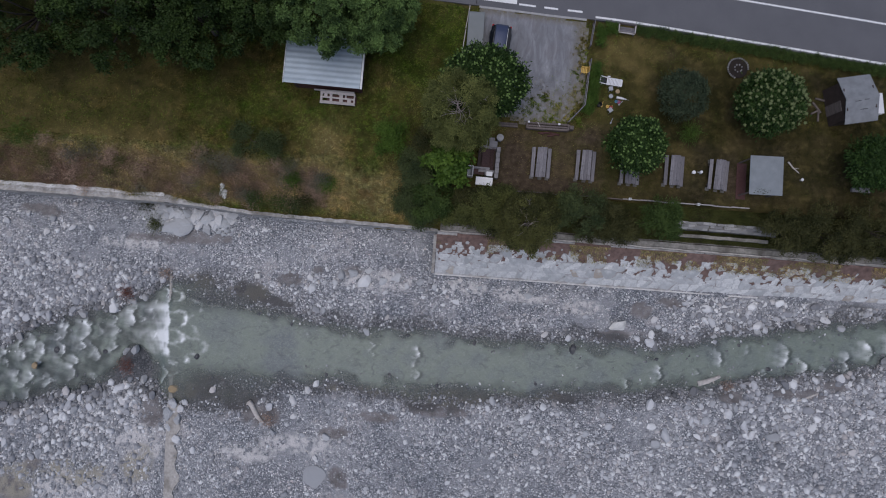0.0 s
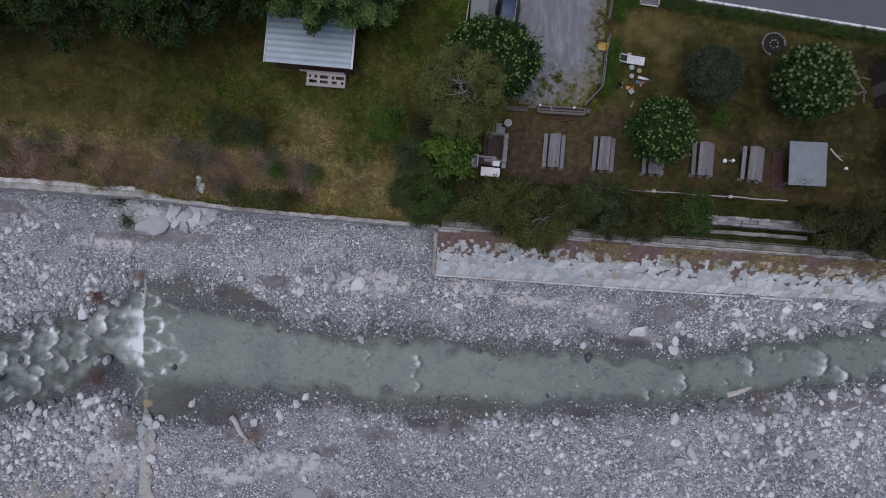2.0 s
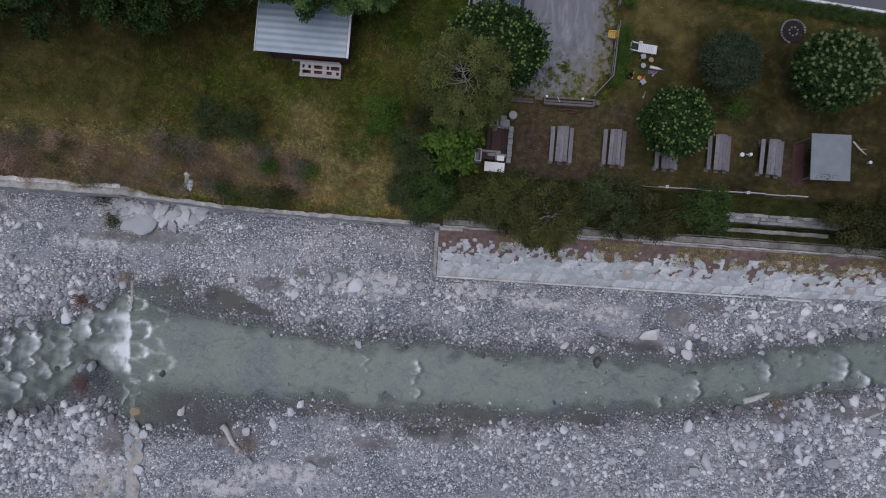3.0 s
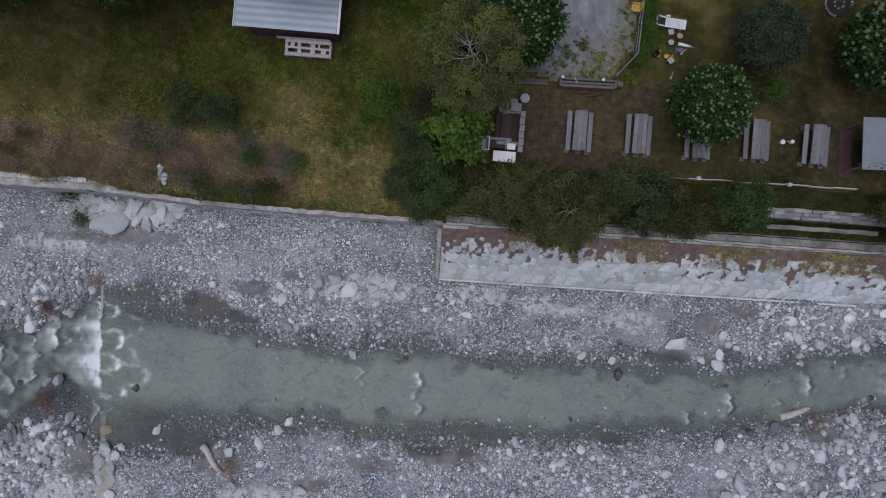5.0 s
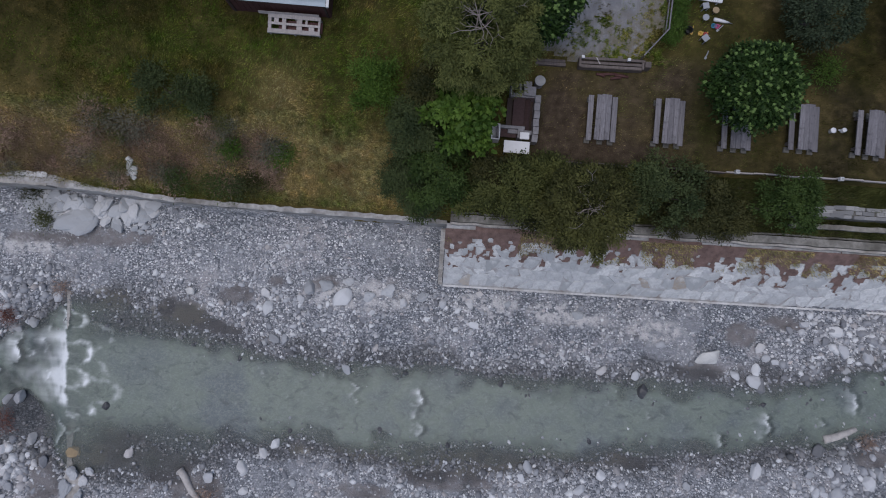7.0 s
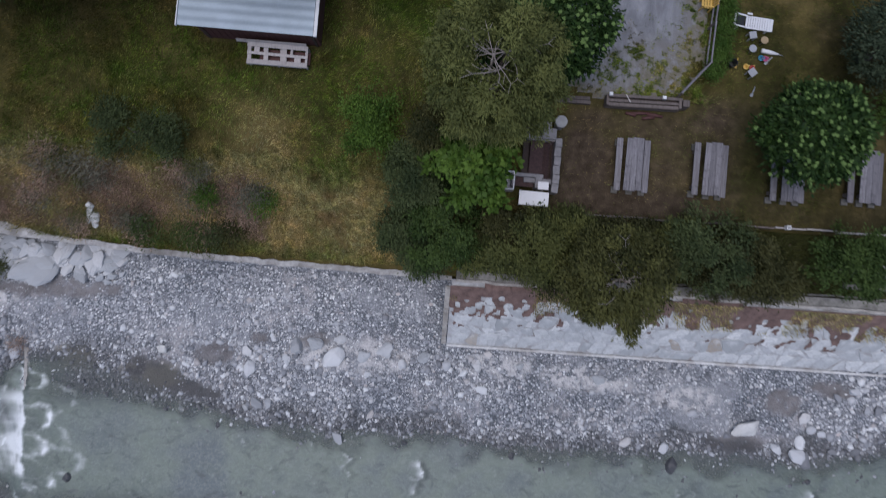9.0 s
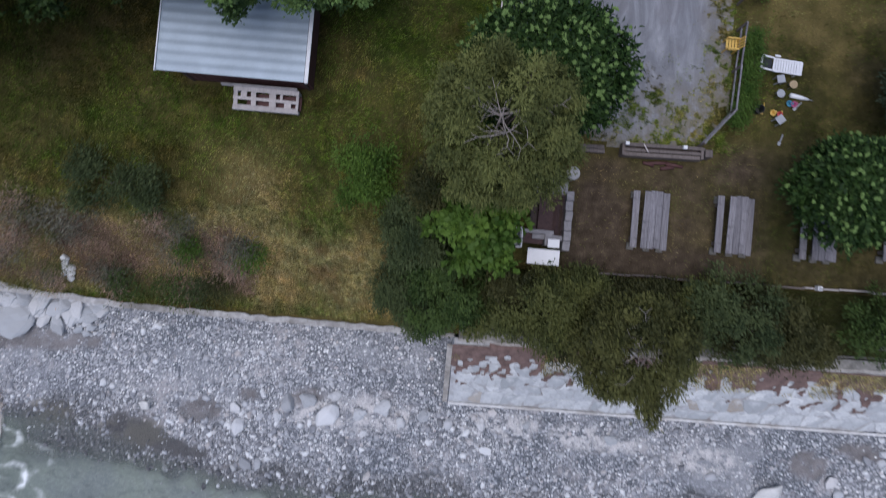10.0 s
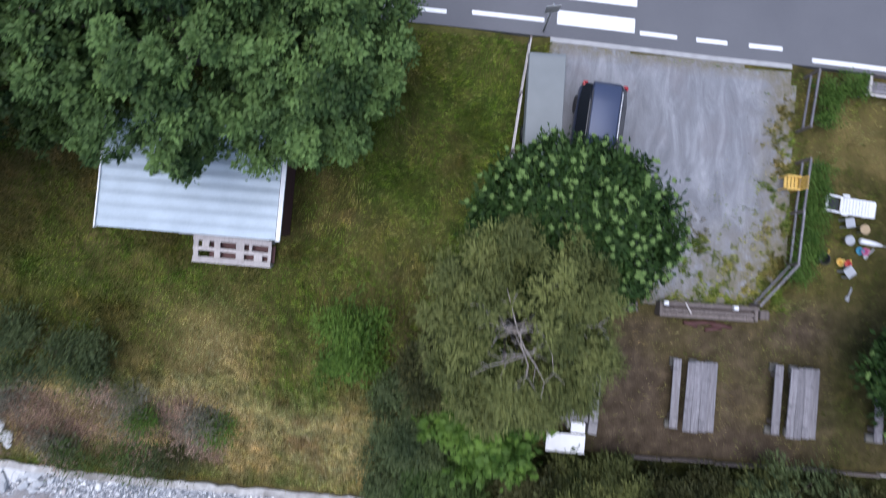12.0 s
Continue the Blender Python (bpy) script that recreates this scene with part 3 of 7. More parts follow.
def tawny(x, y):
    """Sheets of ochre silt in the shallows and hollows."""
    m = np.zeros(np.shape(x))
    for cx, cy, rx, ry in OCHRE:
        m = np.maximum(m, smoothstep(1.5, 0.5, ((x - cx) / rx) ** 2 + ((y - cy) / ry) ** 2 + 0.6 * wave(x, y, 1.3, cx)))
    return m


def coarse(x, y):
    """Where the banks are heaped with large cobbles: round the rapids and far downstream of the garden."""
    c = 0.95 * smoothstep(-22.5, -25.5, x) * smoothstep(-3.6, -5.0, y) + 0.75 * smoothstep(19, 28, x) + 0.35 * smoothstep(-13.5, -15.5, y) * smoothstep(-3, 8, x)
    return np.clip(c + 0.25 * wave(x, y, 0.5, 61), 0, 1)


def silty(x, y):
    m = np.zeros(np.shape(x))
    for cx, cy, rx, ry in SILT:
        m = np.maximum(m, smoothstep(1.6, 0.5, ((x - cx) / rx) ** 2 + ((y - cy) / ry) ** 2 + 0.6 * wave(x, y, 1.5, cx)))
    return m


def shallows(x, y):
    """Where the stream spreads thinly over its stones."""
    return np.clip(np.exp(-(((x + 18.5) / 5.5) ** 4 + ((y + 15.4) / 2.1) ** 4)) + np.exp(-(((x + 17.3) / 6.3) ** 4 + ((y + 6.3) / 1.9) ** 4)) + 0.8 * np.exp(-(((x - 2.5) / 4.0) ** 2 + ((y + 13.9) / 0.9) ** 2)), 0, 1)


def land(x, y):
    x, y = np.asarray(x, float), np.asarray(y, float)
    # gravel bed
    c = channel(x, y)
    bank = bed_level(x) + 0.10 * wave(x, y, 0.45, 1) + 0.05 * wave(x, y, 1.7, 2)
    bank = bank + 0.35 * smoothstep(-3.5, 0.5, y) + 0.5 * smoothstep(-16, -30, y)
    inside = water_level(x) - 0.10 - 0.45 * smoothstep(0.3, 3.0, c + 0.5 * wave(x, y, 1.1, 17)) * (1 - 0.85 * shallows(x, y)) + 0.09 * wave(x, y, 1.3, 8) * (1 - 0.6 * shallows(x, y)) + 1.25 * np.exp(-(((x + 26.7) / 1.3) ** 2 + ((y + 13.6) / 1.5) ** 2))
    edge = water_level(x) + 0.02
    gravel = np.where(c > 0, inside + (edge - inside) * smoothstep(0.8, 0.0, c), edge + (bank - edge) * smoothstep(0.0, -1.6, c))
    # meadow above the west wall
    west = -2.66 + 2.86 * smoothstep(0.6, 6.6, y) + 0.12 * wave(x, y, 0.6, 4) * smoothstep(14, 4, y)
    # terraces below the garden
    east = np.where(y > 3.85, 0.0, np.where(y > 2.25, -0.75, np.where(y > 0.85, -1.75, -2.35)))
    k = smoothstep(-1.5, 1.5, x)
    north = west * (1 - k) + east * k
    up = smoothstep(9.3, 9.7, y) * smoothstep(1.0, 2.0, x) * smoothstep(12.0, 11.0, x) * 0.22 + 0.12 * smoothstep(16.5, 18.5, y)
    north = north + up
    return np.where(y > wall_line(x), north, gravel)


def dryness(x, y):
    d = 0.5 * np.exp(-((y - 3.4) / 1.8) ** 2) * smoothstep(1.0, -3.0, x)
    d = d + 0.85 * np.exp(-(((x + 6.6) / 3.6) ** 4 + ((y - 2.6) / 2.0) ** 4)) * (0.80 + 0.5 * wave(x, y, 1.8, 58))
    d = d + 0.95 * np.exp(-(((x + 9.9) / 1.6) ** 2 + ((y - 6.6) / 1.9) ** 2))
    d = d + 0.45 * np.exp(-(((x + 26) / 6) ** 2 + ((y - 5.0) / 1.6) ** 2))
    d = d + 0.16 * np.exp(-(((x - 15.0) / 4.0) ** 2 + ((y - 15.6) / 1.8) ** 2)) * (1 + 0.8 * wave(x, y, 2.3, 18))
    d = d + 0.20 * smoothstep(4.5, 6.5, x) * smoothstep(13.0, 9.0, x) * smoothstep(9.4, 8.0, y)
    d = d + 0.15 * wave(x, y, 0.5, 9) + 0.12 * wave(x, y, 1.6, 6) + 0.22 * smoothstep(3, 6, x) * np.clip(wave(x, y, 0.9, 27), 0, 1) + 0.25 * smoothstep(11, 13, x) * smoothstep(9.5, 11, y) * wave(x, y, 1.9, 28)
    d = d + 0.55 * smoothstep(0.9, 1.5, y) * smoothstep(5.8, 4.6, y + 0.3 * wave(x, y, 0.8, 45)) * smoothstep(-8.5, -10.5, x) * (0.8 + 0.4 * wave(x, y, 1.2, 62))
    d = d - 0.3 * smoothstep(19, 25, x)
    return np.clip(d, 0, 1)


def freshness(x, y):
    """Lush green grass: between the shed and the parking, and in scattered drifts over the meadow."""
    f = 0.9 * smoothstep(-6.8, -4.0, x) * smoothstep(2.5, 0.5, x) * smoothstep(9.0, 11.5, y) + 0.7 * np.exp(-(((x + 5.6) / 1.5) ** 2 + ((y - 7.6) / 1.6) ** 2))
    f = f + 0.7 * np.exp(-(((x + 13.5) / 5.5) ** 2 + ((y - 8.8) / 1.3) ** 2)) + 0.6 * np.exp(-(((x - 13.8) / 1.2) ** 2 + ((y - 7.5) / 2.2) ** 2))
    return np.clip(f * (0.75 + 0.6 * wave(x, y, 0.9, 55) + 0.3 * wave(x, y, 2.7, 56)), 0, 1)


def darkening(x, y):
    """Where the grass colours are darkened: the garden's eastern lawn and under the meadow's trees."""
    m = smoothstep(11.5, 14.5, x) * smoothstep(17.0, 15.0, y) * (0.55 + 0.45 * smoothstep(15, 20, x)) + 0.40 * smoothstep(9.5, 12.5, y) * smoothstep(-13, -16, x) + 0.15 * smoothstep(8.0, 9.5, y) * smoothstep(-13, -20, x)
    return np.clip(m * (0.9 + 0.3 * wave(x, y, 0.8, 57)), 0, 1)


def heathy(x, y):
    """The band of dead heath along the meadow's lower edge."""
    h = smoothstep(1.3, 1.9, y) * smoothstep(5.0, 4.1, y + 0.3 * wave(x, y, 0.8, 45)) * smoothstep(-9.6, -10.6, x + 0.5 * wave(x, y, 1.3, 46))
    return h * np.clip(0.75 + 0.5 * wave(x, y, 0.55, 47) + 0.35 * wave(x, y, 1.9, 48), 0, 1)


def bareness(x, y):
    s = 0.9 * np.exp(-(((x - 5.6) / 1.6) ** 2 + ((y - 5.6) / 2.6) ** 2))
    s = s + 0.75 * np.exp(-(((x - 8.5) / 3.2) ** 2 + ((y - 4.4) / 0.8) ** 2))
    s = s + 0.7 * np.exp(-(((x - 12.1) / 1.0) ** 2 + ((y - 9.3) / 0.8) ** 2))
    s = s + 0.75 * np.exp(-(((x - 23.9) / 0.8) ** 2 + ((y - 6.2) / 1.8) ** 2))
    s = s + 0.8 * heathy(x, y)
    s = s + 0.8 * smoothstep(0.5, 2.0, x) * smoothstep(3.8, 3.4, y)
    s = s + 0.5 * np.exp(-(((x + 2.6) / 0.9) ** 2 + ((y - 6.8) / 2.0) ** 2))
    s = s + 0.55 * smoothstep(4.5, 5.5, x) * smoothstep(13.8, 12.5, x) * smoothstep(9.4, 8.6, y) * smoothstep(3.9, 4.1, y) * (0.75 + 0.45 * wave(x, y, 1.4, 13))
    s = s + 0.2 * wave(x, y, 1.1, 12) + 0.22 * smoothstep(4, 7, x) * smoothstep(3.8, 4.2, y) * smoothstep(11, 8.5, y) + 0.3 * smoothstep(11, 13, x) * smoothstep(10, 12, y) * np.clip(wave(x, y, 1.3, 29), -0.5, 1)
    return np.clip(s, 0, 1)


def spread(fine_from, fine_to, step, extra):
    """Grid lines: even steps inside, growing steps out to the horizon."""
    mid = np.arange(fine_from, fine_to + step / 2, step)
    out = np.cumsum(np.geomspace(1.0, 900.0, 18))
    return np.unique(np.round(np.concatenate([fine_from - out[::-1], mid, extra, fine_to + out]), 4))


gx = spread(-46, 48, 0.30, np.array([]))
gy = spread(-34, 26, 0.30, np.array([0.1, 0.2, 0.3, 0.5, 0.6, 0.7, 0.9, 1.0, 1.1, 1.2, 2.2, 2.3, 3.8, 3.9]))
GX, GY = np.meshgrid(gx, gy)
GZ = land(GX, GY)
gi = np.arange(GX.size).reshape(GX.shape)
gf = np.stack([gi[:-1, :-1], gi[:-1, 1:], gi[1:, 1:], gi[1:, :-1]], -1).reshape(-1, 4)
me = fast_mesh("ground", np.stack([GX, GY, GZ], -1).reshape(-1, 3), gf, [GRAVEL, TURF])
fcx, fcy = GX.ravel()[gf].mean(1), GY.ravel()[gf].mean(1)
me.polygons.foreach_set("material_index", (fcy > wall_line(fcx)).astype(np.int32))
set_values(me, "dry", dryness(GX, GY).ravel())
set_values(me, "soil", bareness(GX, GY).ravel())
set_values(me, "fresh", freshness(GX, GY).ravel())
set_values(me, "darker", darkening(GX, GY).ravel())
set_values(me, "wet", np.clip(smoothstep(-1.25, -0.35, channel(GX, GY) + 0.5 * wave(GX, GY, 0.9, 14) + 0.45 * wave(GX, GY, 2.3, 15)) + shallows(GX, GY) * (0.25 + 0.4 * wave(GX, GY, 1.6, 25)), 0, 1).ravel())
set_values(me, "ochre", tawny(GX, GY).ravel())
set_values(me, "silt", silty(GX, GY).ravel())
set_values(me, "mud", np.clip(muddy(GX, GY) + shallows(GX, GY) * (0.05 + 0.6 * wave(GX, GY, 1.1, 24)), 0, 1).ravel())
smooth(me)
tagged(new("ground", me), "valley ground of grey river gravel and dry meadow turf", "ground", kind="structure")

# ---- the river ----
# breaking crests: x and y of the middle, length of the foam downstream, half width, strength
CRESTS = [(-27.3, -9.2, 1.5, 1.0, 0.9), (-28.9, -10.0, 0.9, 0.6, 0.6), (-31.5, -10.9, 1.2, 1.1, 0.9), (-33.4, -11.2, 1.0, 0.8, 0.6), (-32.2, -14.0, 1.4, 0.6, 0.75), (-30.2, -13.1, 1.1, 0.6, 0.6),
          (-36.2, -12.6, 1.3, 0.7, 0.75), (-37.2, -15.6, 1.3, 0.6, 0.65), (-28.6, -12.4, 0.9, 0.5, 0.6), (-35.5, -14.2, 1.0, 0.6, 0.55), (-24.2, -7.2, 0.8, 0.7, 0.95), (-23.7, -14.4, 0.5, 0.8, 0.6),
          (-1.0, -10.6, 0.7, 0.55, 0.75), (-1.3, -11.5, 0.5, 0.55, 0.55), (-0.7, -12.6, 0.8, 0.4, 0.75), (20.9, -10.8, 0.9, 0.75, 0.9), (18.0, -11.9, 0.5, 0.45, 0.6), (26.3, -8.9, 0.9, 0.8, 0.7), (21.0, -12.0, 0.5, 0.3, 0.4),
          (32.2, -8.3, 1.4, 0.9, 0.95), (33.9, -9.3, 1.1, 0.8, 0.85), (30.4, -10.0, 0.9, 0.4, 0.6), (37.8, -8.4, 1.4, 0.8, 0.9), (39.8, -7.3, 1.6, 0.8, 1.0), (41.8, -6.5, 1.6, 0.8, 0.9), (36.0, -9.4, 1.2, 0.35, 0.6),
          (-5.2, -10.4, 0.5, 0.5, 0.45), (-4.9, -11.1, 0.35, 0.25, 0.4), (-11.0, -9.8, 0.5, 0.3, 0.35), (-7.2, -9.6, 0.5, 0.35, 0.35), (-9.3, -11.2, 0.4, 0.25, 0.3), (13.5, -10.7, 0.5, 0.35, 0.35), (15.8, -11.3, 0.4, 0.3, 0.35), (24.3, -10.4, 0.6, 0.35, 0.45), (28.8, -8.0, 0.7, 0.4, 0.5)]
r0 = np.random.default_rng(9)
while len(CRESTS) < 88:
    fx, fy = -43 + 18.0 * r0.random(), -18 + 11.0 * r0.random()
    if channel(fx, fy) > 0.5 and not (fx > -30 and fy < -12.4):
        CRESTS.append((fx, fy, 0.4 + 1.1 * r0.random(), 0.22 + 0.65 * r0.random() ** 1.5, 0.22 + 0.68 * r0.random() ** 1.4))
while len(CRESTS) < 168:
    fx, fy = -20 + 62 * r0.random(), -15 + 9.0 * r0.random()
    if channel(fx, fy) > 0.9:
        CRESTS.append((fx, fy, 0.25 + 0.35 * r0.random(), 0.15 + 0.3 * r0.random(), 0.12 + 0.16 * r0.random()))
wx, wy = np.meshgrid(np.arange(-46, 50, 0.11), np.arange(-22, -2.8, 0.11))
foam, trough = np.zeros(wx.shape), np.zeros(wx.shape)
for i, (fx, fy, rx, ry, k) in enumerate(CRESTS):
    near = (np.abs(wx - fx) < 5 * rx + 1.5) & (np.abs(wy - fy) < 2 * ry + 0.3)
    X, Y = wx[near], wy[near]
    # scalloped crest, hollow side facing upstream
    crest = fx + 0.35 * ry * np.abs(np.sin((Y - fy) * 2.1 / max(ry, 0.4) + i)) + 0.30 * wave(Y, Y * 0.3 + i, 2.3, i) + 0.12 * wave(Y, Y, 6.1, i) - 0.25 * ((Y - fy) / ry) ** 2
    down = crest - X
    across = np.exp(-(np.abs(Y - fy) / (1.1 * ry)) ** 4)
    tail = 0.72 * np.exp(-np.maximum(down, 0) / (0.28 * rx)) + 0.28 * np.exp(-np.maximum(down, 0) / (1.1 * rx))
    lace = np.clip(0.75 + 0.6 * wave(X, Y, 2.2 / max(ry, 0.35), i + 40) + 0.35 * wave(X * 0.6, Y, 6.5, i), 0.12, 1.25)
    foam[near] = np.maximum(foam[near], k * smoothstep(-0.07, 0.07, down) * tail * lace * across)
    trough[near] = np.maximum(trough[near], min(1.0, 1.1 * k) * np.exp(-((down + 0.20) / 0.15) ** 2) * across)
# the fall over the weir: a white apron, and lobes of thin water upstream of it
fall = weir_line(wy) - wx + 0.14 * wave(wy, wy * 0.3, 2.7, 8) + 0.07 * wave(wy, wy * 0.5, 7.0, 9)
weight = smoothstep(-13.0, -12.2, wy) * smoothstep(-7.6, -8.4, wy)
foam = np.maximum(foam, weight * smoothstep(-0.16, 0.16, fall) * np.exp(-np.maximum(fall, 0) / (1.15 + 0.75 * wave(wy, wy * 0.4, 1.7, 4))) * np.clip(1.02 + 0.50 * wave(wy, wx * 0.6, 2.4, 6) + 0.45 * wave(wy, wx, 4.6, 7), 0, 1.15))
# each lobe: middle, half width, reach upstream of the sill, slant, strength
LOBES = [(-9.55, 0.80, 1.70, 0.30, 0.52), (-10.95, 0.60, 1.30, 0.0, 0.50), (-12.25, 0.85, 1.85, -0.25, 0.52), (-7.3, 0.55, 1.3, 0.1, 0.5), (-8.45, 1.0, 3.0, 0.12, 0.26), (-10.2, 0.95, 2.75, -0.1, 0.22), (-11.75, 1.05, 3.30, 0.05, 0.30), (-13.9, 0.6, 0.8, 0.1, 0.45)]
reach_x = wx - weir_line(wy) + 0.16 * wave(wx, wy, 1.7, 71) + 0.07 * wave(wx, wy, 5.3, 72)
reach_y = wy + 0.14 * wave(wx, wy, 1.9, 73) + 0.06 * wave(wx, wy, 6.1, 74)
for i, (yc, half, far_, slant, k) in enumerate(LOBES):
    u = np.abs(reach_y - yc - slant * reach_x) / half
    d = (np.sqrt((np.maximum(reach_x, 0) / far_) ** 2.1 + u ** 2.1) - 1) * half
    up = smoothstep(-0.12, 0.08, reach_x)
    lace = np.clip(0.62 + 0.75 * wave(wx, wy, 2.3, 80 + i) + 0.35 * wave(wx, wy, 6.0, 90 + i), 0.05, 1.2)
    foam = np.maximum(foam, k * up * lace * (0.40 + 0.75 * np.clip(reach_x / far_, 0, 1) ** 1.5) * (np.exp(-(d / (0.07 + 0.06 * np.clip(lace, 0, 1))) ** 2) + 0.42 * (d < 0) * np.exp(d / 0.22)))
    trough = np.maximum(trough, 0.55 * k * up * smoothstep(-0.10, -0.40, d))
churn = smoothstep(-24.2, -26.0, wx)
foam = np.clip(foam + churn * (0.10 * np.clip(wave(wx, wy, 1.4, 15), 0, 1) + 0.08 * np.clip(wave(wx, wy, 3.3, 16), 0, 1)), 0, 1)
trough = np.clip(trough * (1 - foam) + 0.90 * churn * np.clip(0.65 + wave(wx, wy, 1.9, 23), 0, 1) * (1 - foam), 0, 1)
rough = 0.35 + 0.65 * smoothstep(WEIR_X, WEIR_X - 2, wx) + 0.5 * smoothstep(28, 34, wx)
wz = water_level(wx) + 0.035 * rough * wave(wx, wy, 2.1, 21) + 0.03 * foam * wave(wx, wy, 3.0, 22)
wc = channel(wx, wy)
wi = np.arange(wx.size).reshape(wx.shape)
wf = np.stack([wi[:-1, :-1], wi[:-1, 1:], wi[1:, 1:], wi[1:, :-1]], -1).reshape(-1, 4)
wf = wf[wc.ravel()[wf].max(1) > -0.6]
me = fast_mesh("water", np.stack([wx, wy, wz], -1).reshape(-1, 3), wf, WATER)
deep = wz - land(wx, wy)
set_values(me, "foam", foam.ravel())
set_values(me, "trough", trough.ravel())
set_values(me, "depth", np.clip((0.28 + smoothstep(0.02, 0.30, deep + 0.05 * wave(wx, wy, 1.9, 31)) * 0.70) * (1 - shallows(wx, wy) * (0.70 + 0.30 * wave(wx, wy, 0.9, 19))), 0.10, 0.98).ravel())
smooth(me)
tagged(new("water", me), "milky grey-green mountain stream with white rapids", "river", kind="structure")


# ---- walls, revetment, weir, road ----
def strip(name, xs, lows, highs, z_low, z_high, mat, label, category="", kind="structure"):
    """A bar that follows a line: plan edges lows/highs, bottom and top levels per station."""
    v, f = [], []
    for x, a, b, z0, z1 in zip(xs, lows, highs, z_low, z_high):
        v += [(x, a, z0), (x, b, z0), (x, b, z1), (x, a, z1)]
    for i in range(len(xs) - 1):
        for k in range(4):
            f.append((4 * i + k, 4 * i + 4 + k, 4 * i + 4 + (k + 1) % 4, 4 * i + (k + 1) % 4))
    n = 4 * (len(xs) - 1)
    f += [(0, 1, 2, 3), (n + 3, n + 2, n + 1, n)]
    me = bpy.data.meshes.new(name)
    me.from_pydata(v, [], f)
    me.materials.append(mat)
    return tagged(new(name, me), label, category, kind=kind)


xs = np.arange(-60, 0.2, 0.3)
jit = 0.05 * wave(xs, xs * 0.3, 2.6, 3) + 0.03 * wave(xs, xs * 0.1, 7.0, 5)
wl = wall_line(xs)
wide = 0.23 + 0.41 * smoothstep(-20.5, -24.0, xs)
top = -2.53 + 0.03 * wave(xs, xs * 0.2, 1.3, 9) + 0.12 * smoothstep(-20.5, -24.0, xs)
strip("wall_west", xs, wl - 0.06 + jit, wl + wide + 1.4 * jit, land(xs, wl - 0.5) - 0.4, top, CONCRETE, "weathered concrete flood wall along the gravel bank", "wall")
# the broad western stretch has a pale coping and a pale lower lip
xf = np.arange(-60, -23.6, 0.3)
wlf, rf = wall_line(xf), 0.05 * wave(xf, xf * 0.3, 2.6, 3) + 0.03 * wave(xf, xf * 0.2, 6.0, 4)
strip("wall_coping", xf, wlf + 0.38 + rf, wlf + 0.68 + 1.5 * rf, np.full(len(xf), -2.9), np.full(len(xf), -2.36), BEAM, "worn pale coping of the flood wall", "wall")
strip("wall_lip", xf, wlf - 0.12 + rf, wlf + 0.05 + 1.6 * rf, np.full(len(xf), -3.4), np.full(len(xf), -2.40), COPING, "pale lower lip of the flood wall", "wall")

# sloping stone revetment under the garden
REV_TOP, REV_TOE = (-0.05, -2.35), (-3.28, -5.12)


def rev_point(x, s, lift=0.0):
    """A point on the slope: s from 0 (top) to 1 (toe)."""
    y = REV_TOP[0] + (REV_TOE[0] - REV_TOP[0]) * s + 0.004 * max(x, 0)
    z = REV_TOP[1] + (REV_TOE[1] - REV_TOP[1]) * s
    return Vector((x, y + lift * 0.65, z + lift * 0.76))


bm = bmesh.new()
stations = [0.0 + 0.6 * i for i in range(101)]
rows = []
for x in stations:
    p, q = rev_point(x, 0), rev_point(x, 1)
    rows.append([bm.verts.new(c) for c in (p, q, q + Vector((0, -0.16, 0.0)), q + Vector((0, -0.16, -0.9)), p + Vector((0, 0.4, 0)), p + Vector((0, 0.4, -3.4)))])
for a, b in zip(rows, rows[1:]):
    for i, j in ((4, 0), (0, 1), (1, 2), (2, 3)):
        bm.faces.new((a[i], a[j], b[j], b[i]))
for r in (rows[0], rows[-1]):
    bm.faces.new((r[4], r[0], r[1], r[2], r[3], r[5]))
revetment = tagged(part("revetment", bm, MORTAR), "sloping revetment of pale stones set in mortar", "revetment", kind="structure")
bm = bmesh.new()
for i in range(34):
    a, b = rev_point(-0.18, i / 34), rev_point(-0.18, (i + 1) / 34)
    m = (a + b) / 2
    box(bm, (m.x, m.y, m.z), (0.26, 0.11, 0.16), rx=-40)
part("edge_kerb", bm, COPING, revetment, "pale concrete end kerb of the slope")

bm = bmesh.new()
for i in range(60):
    p = rev_point(0.5 + i, 1)
    box(bm, (p.x, p.y - 0.10, p.z + 0.04), (0.995, 0.12, 0.16), rz=0.25)
tagged(part("toe_beam", bm, BEAM, revetment, "pale concrete beam at the slope's foot"), kind="stuff")

# ragged soil and dead growth over the slope's upper part
sx, ss = np.meshgrid(np.arange(-0.05, 46, 0.065), np.linspace(-0.13, 1, 74))
rag = np.array([[noise.noise((0.55 * a, 2.4 * b, 3.1)), noise.noise((1.7 * a, 7.0 * b, 8.7)), noise.noise((4.6 * a, 18.0 * b, 5.2)), noise.noise((2.3 * a, 8.0 * b, 15.5))] for a, b in zip(sx.ravel(), ss.ravel())]).T.reshape(4, *sx.shape)
edge = 0.40 + 0.22 * rag[0] + 0.42 * rag[1] + 0.22 * rag[2] + 0.06 * smoothstep(12, 20, sx)
edge = np.where((rag[3] > 0.22) & (ss > 0.17 + 0.1 * rag[0]), -1, edge)
sy = REV_TOP[0] + (REV_TOE[0] - REV_TOP[0]) * ss + 0.004 * sx
sz = REV_TOP[1] + (REV_TOE[1] - REV_TOP[1]) * np.maximum(ss, 0) + 0.06 + 0.05 * (1 - ss) * (1 + rag[2])
si = np.arange(sx.size).reshape(sx.shape)
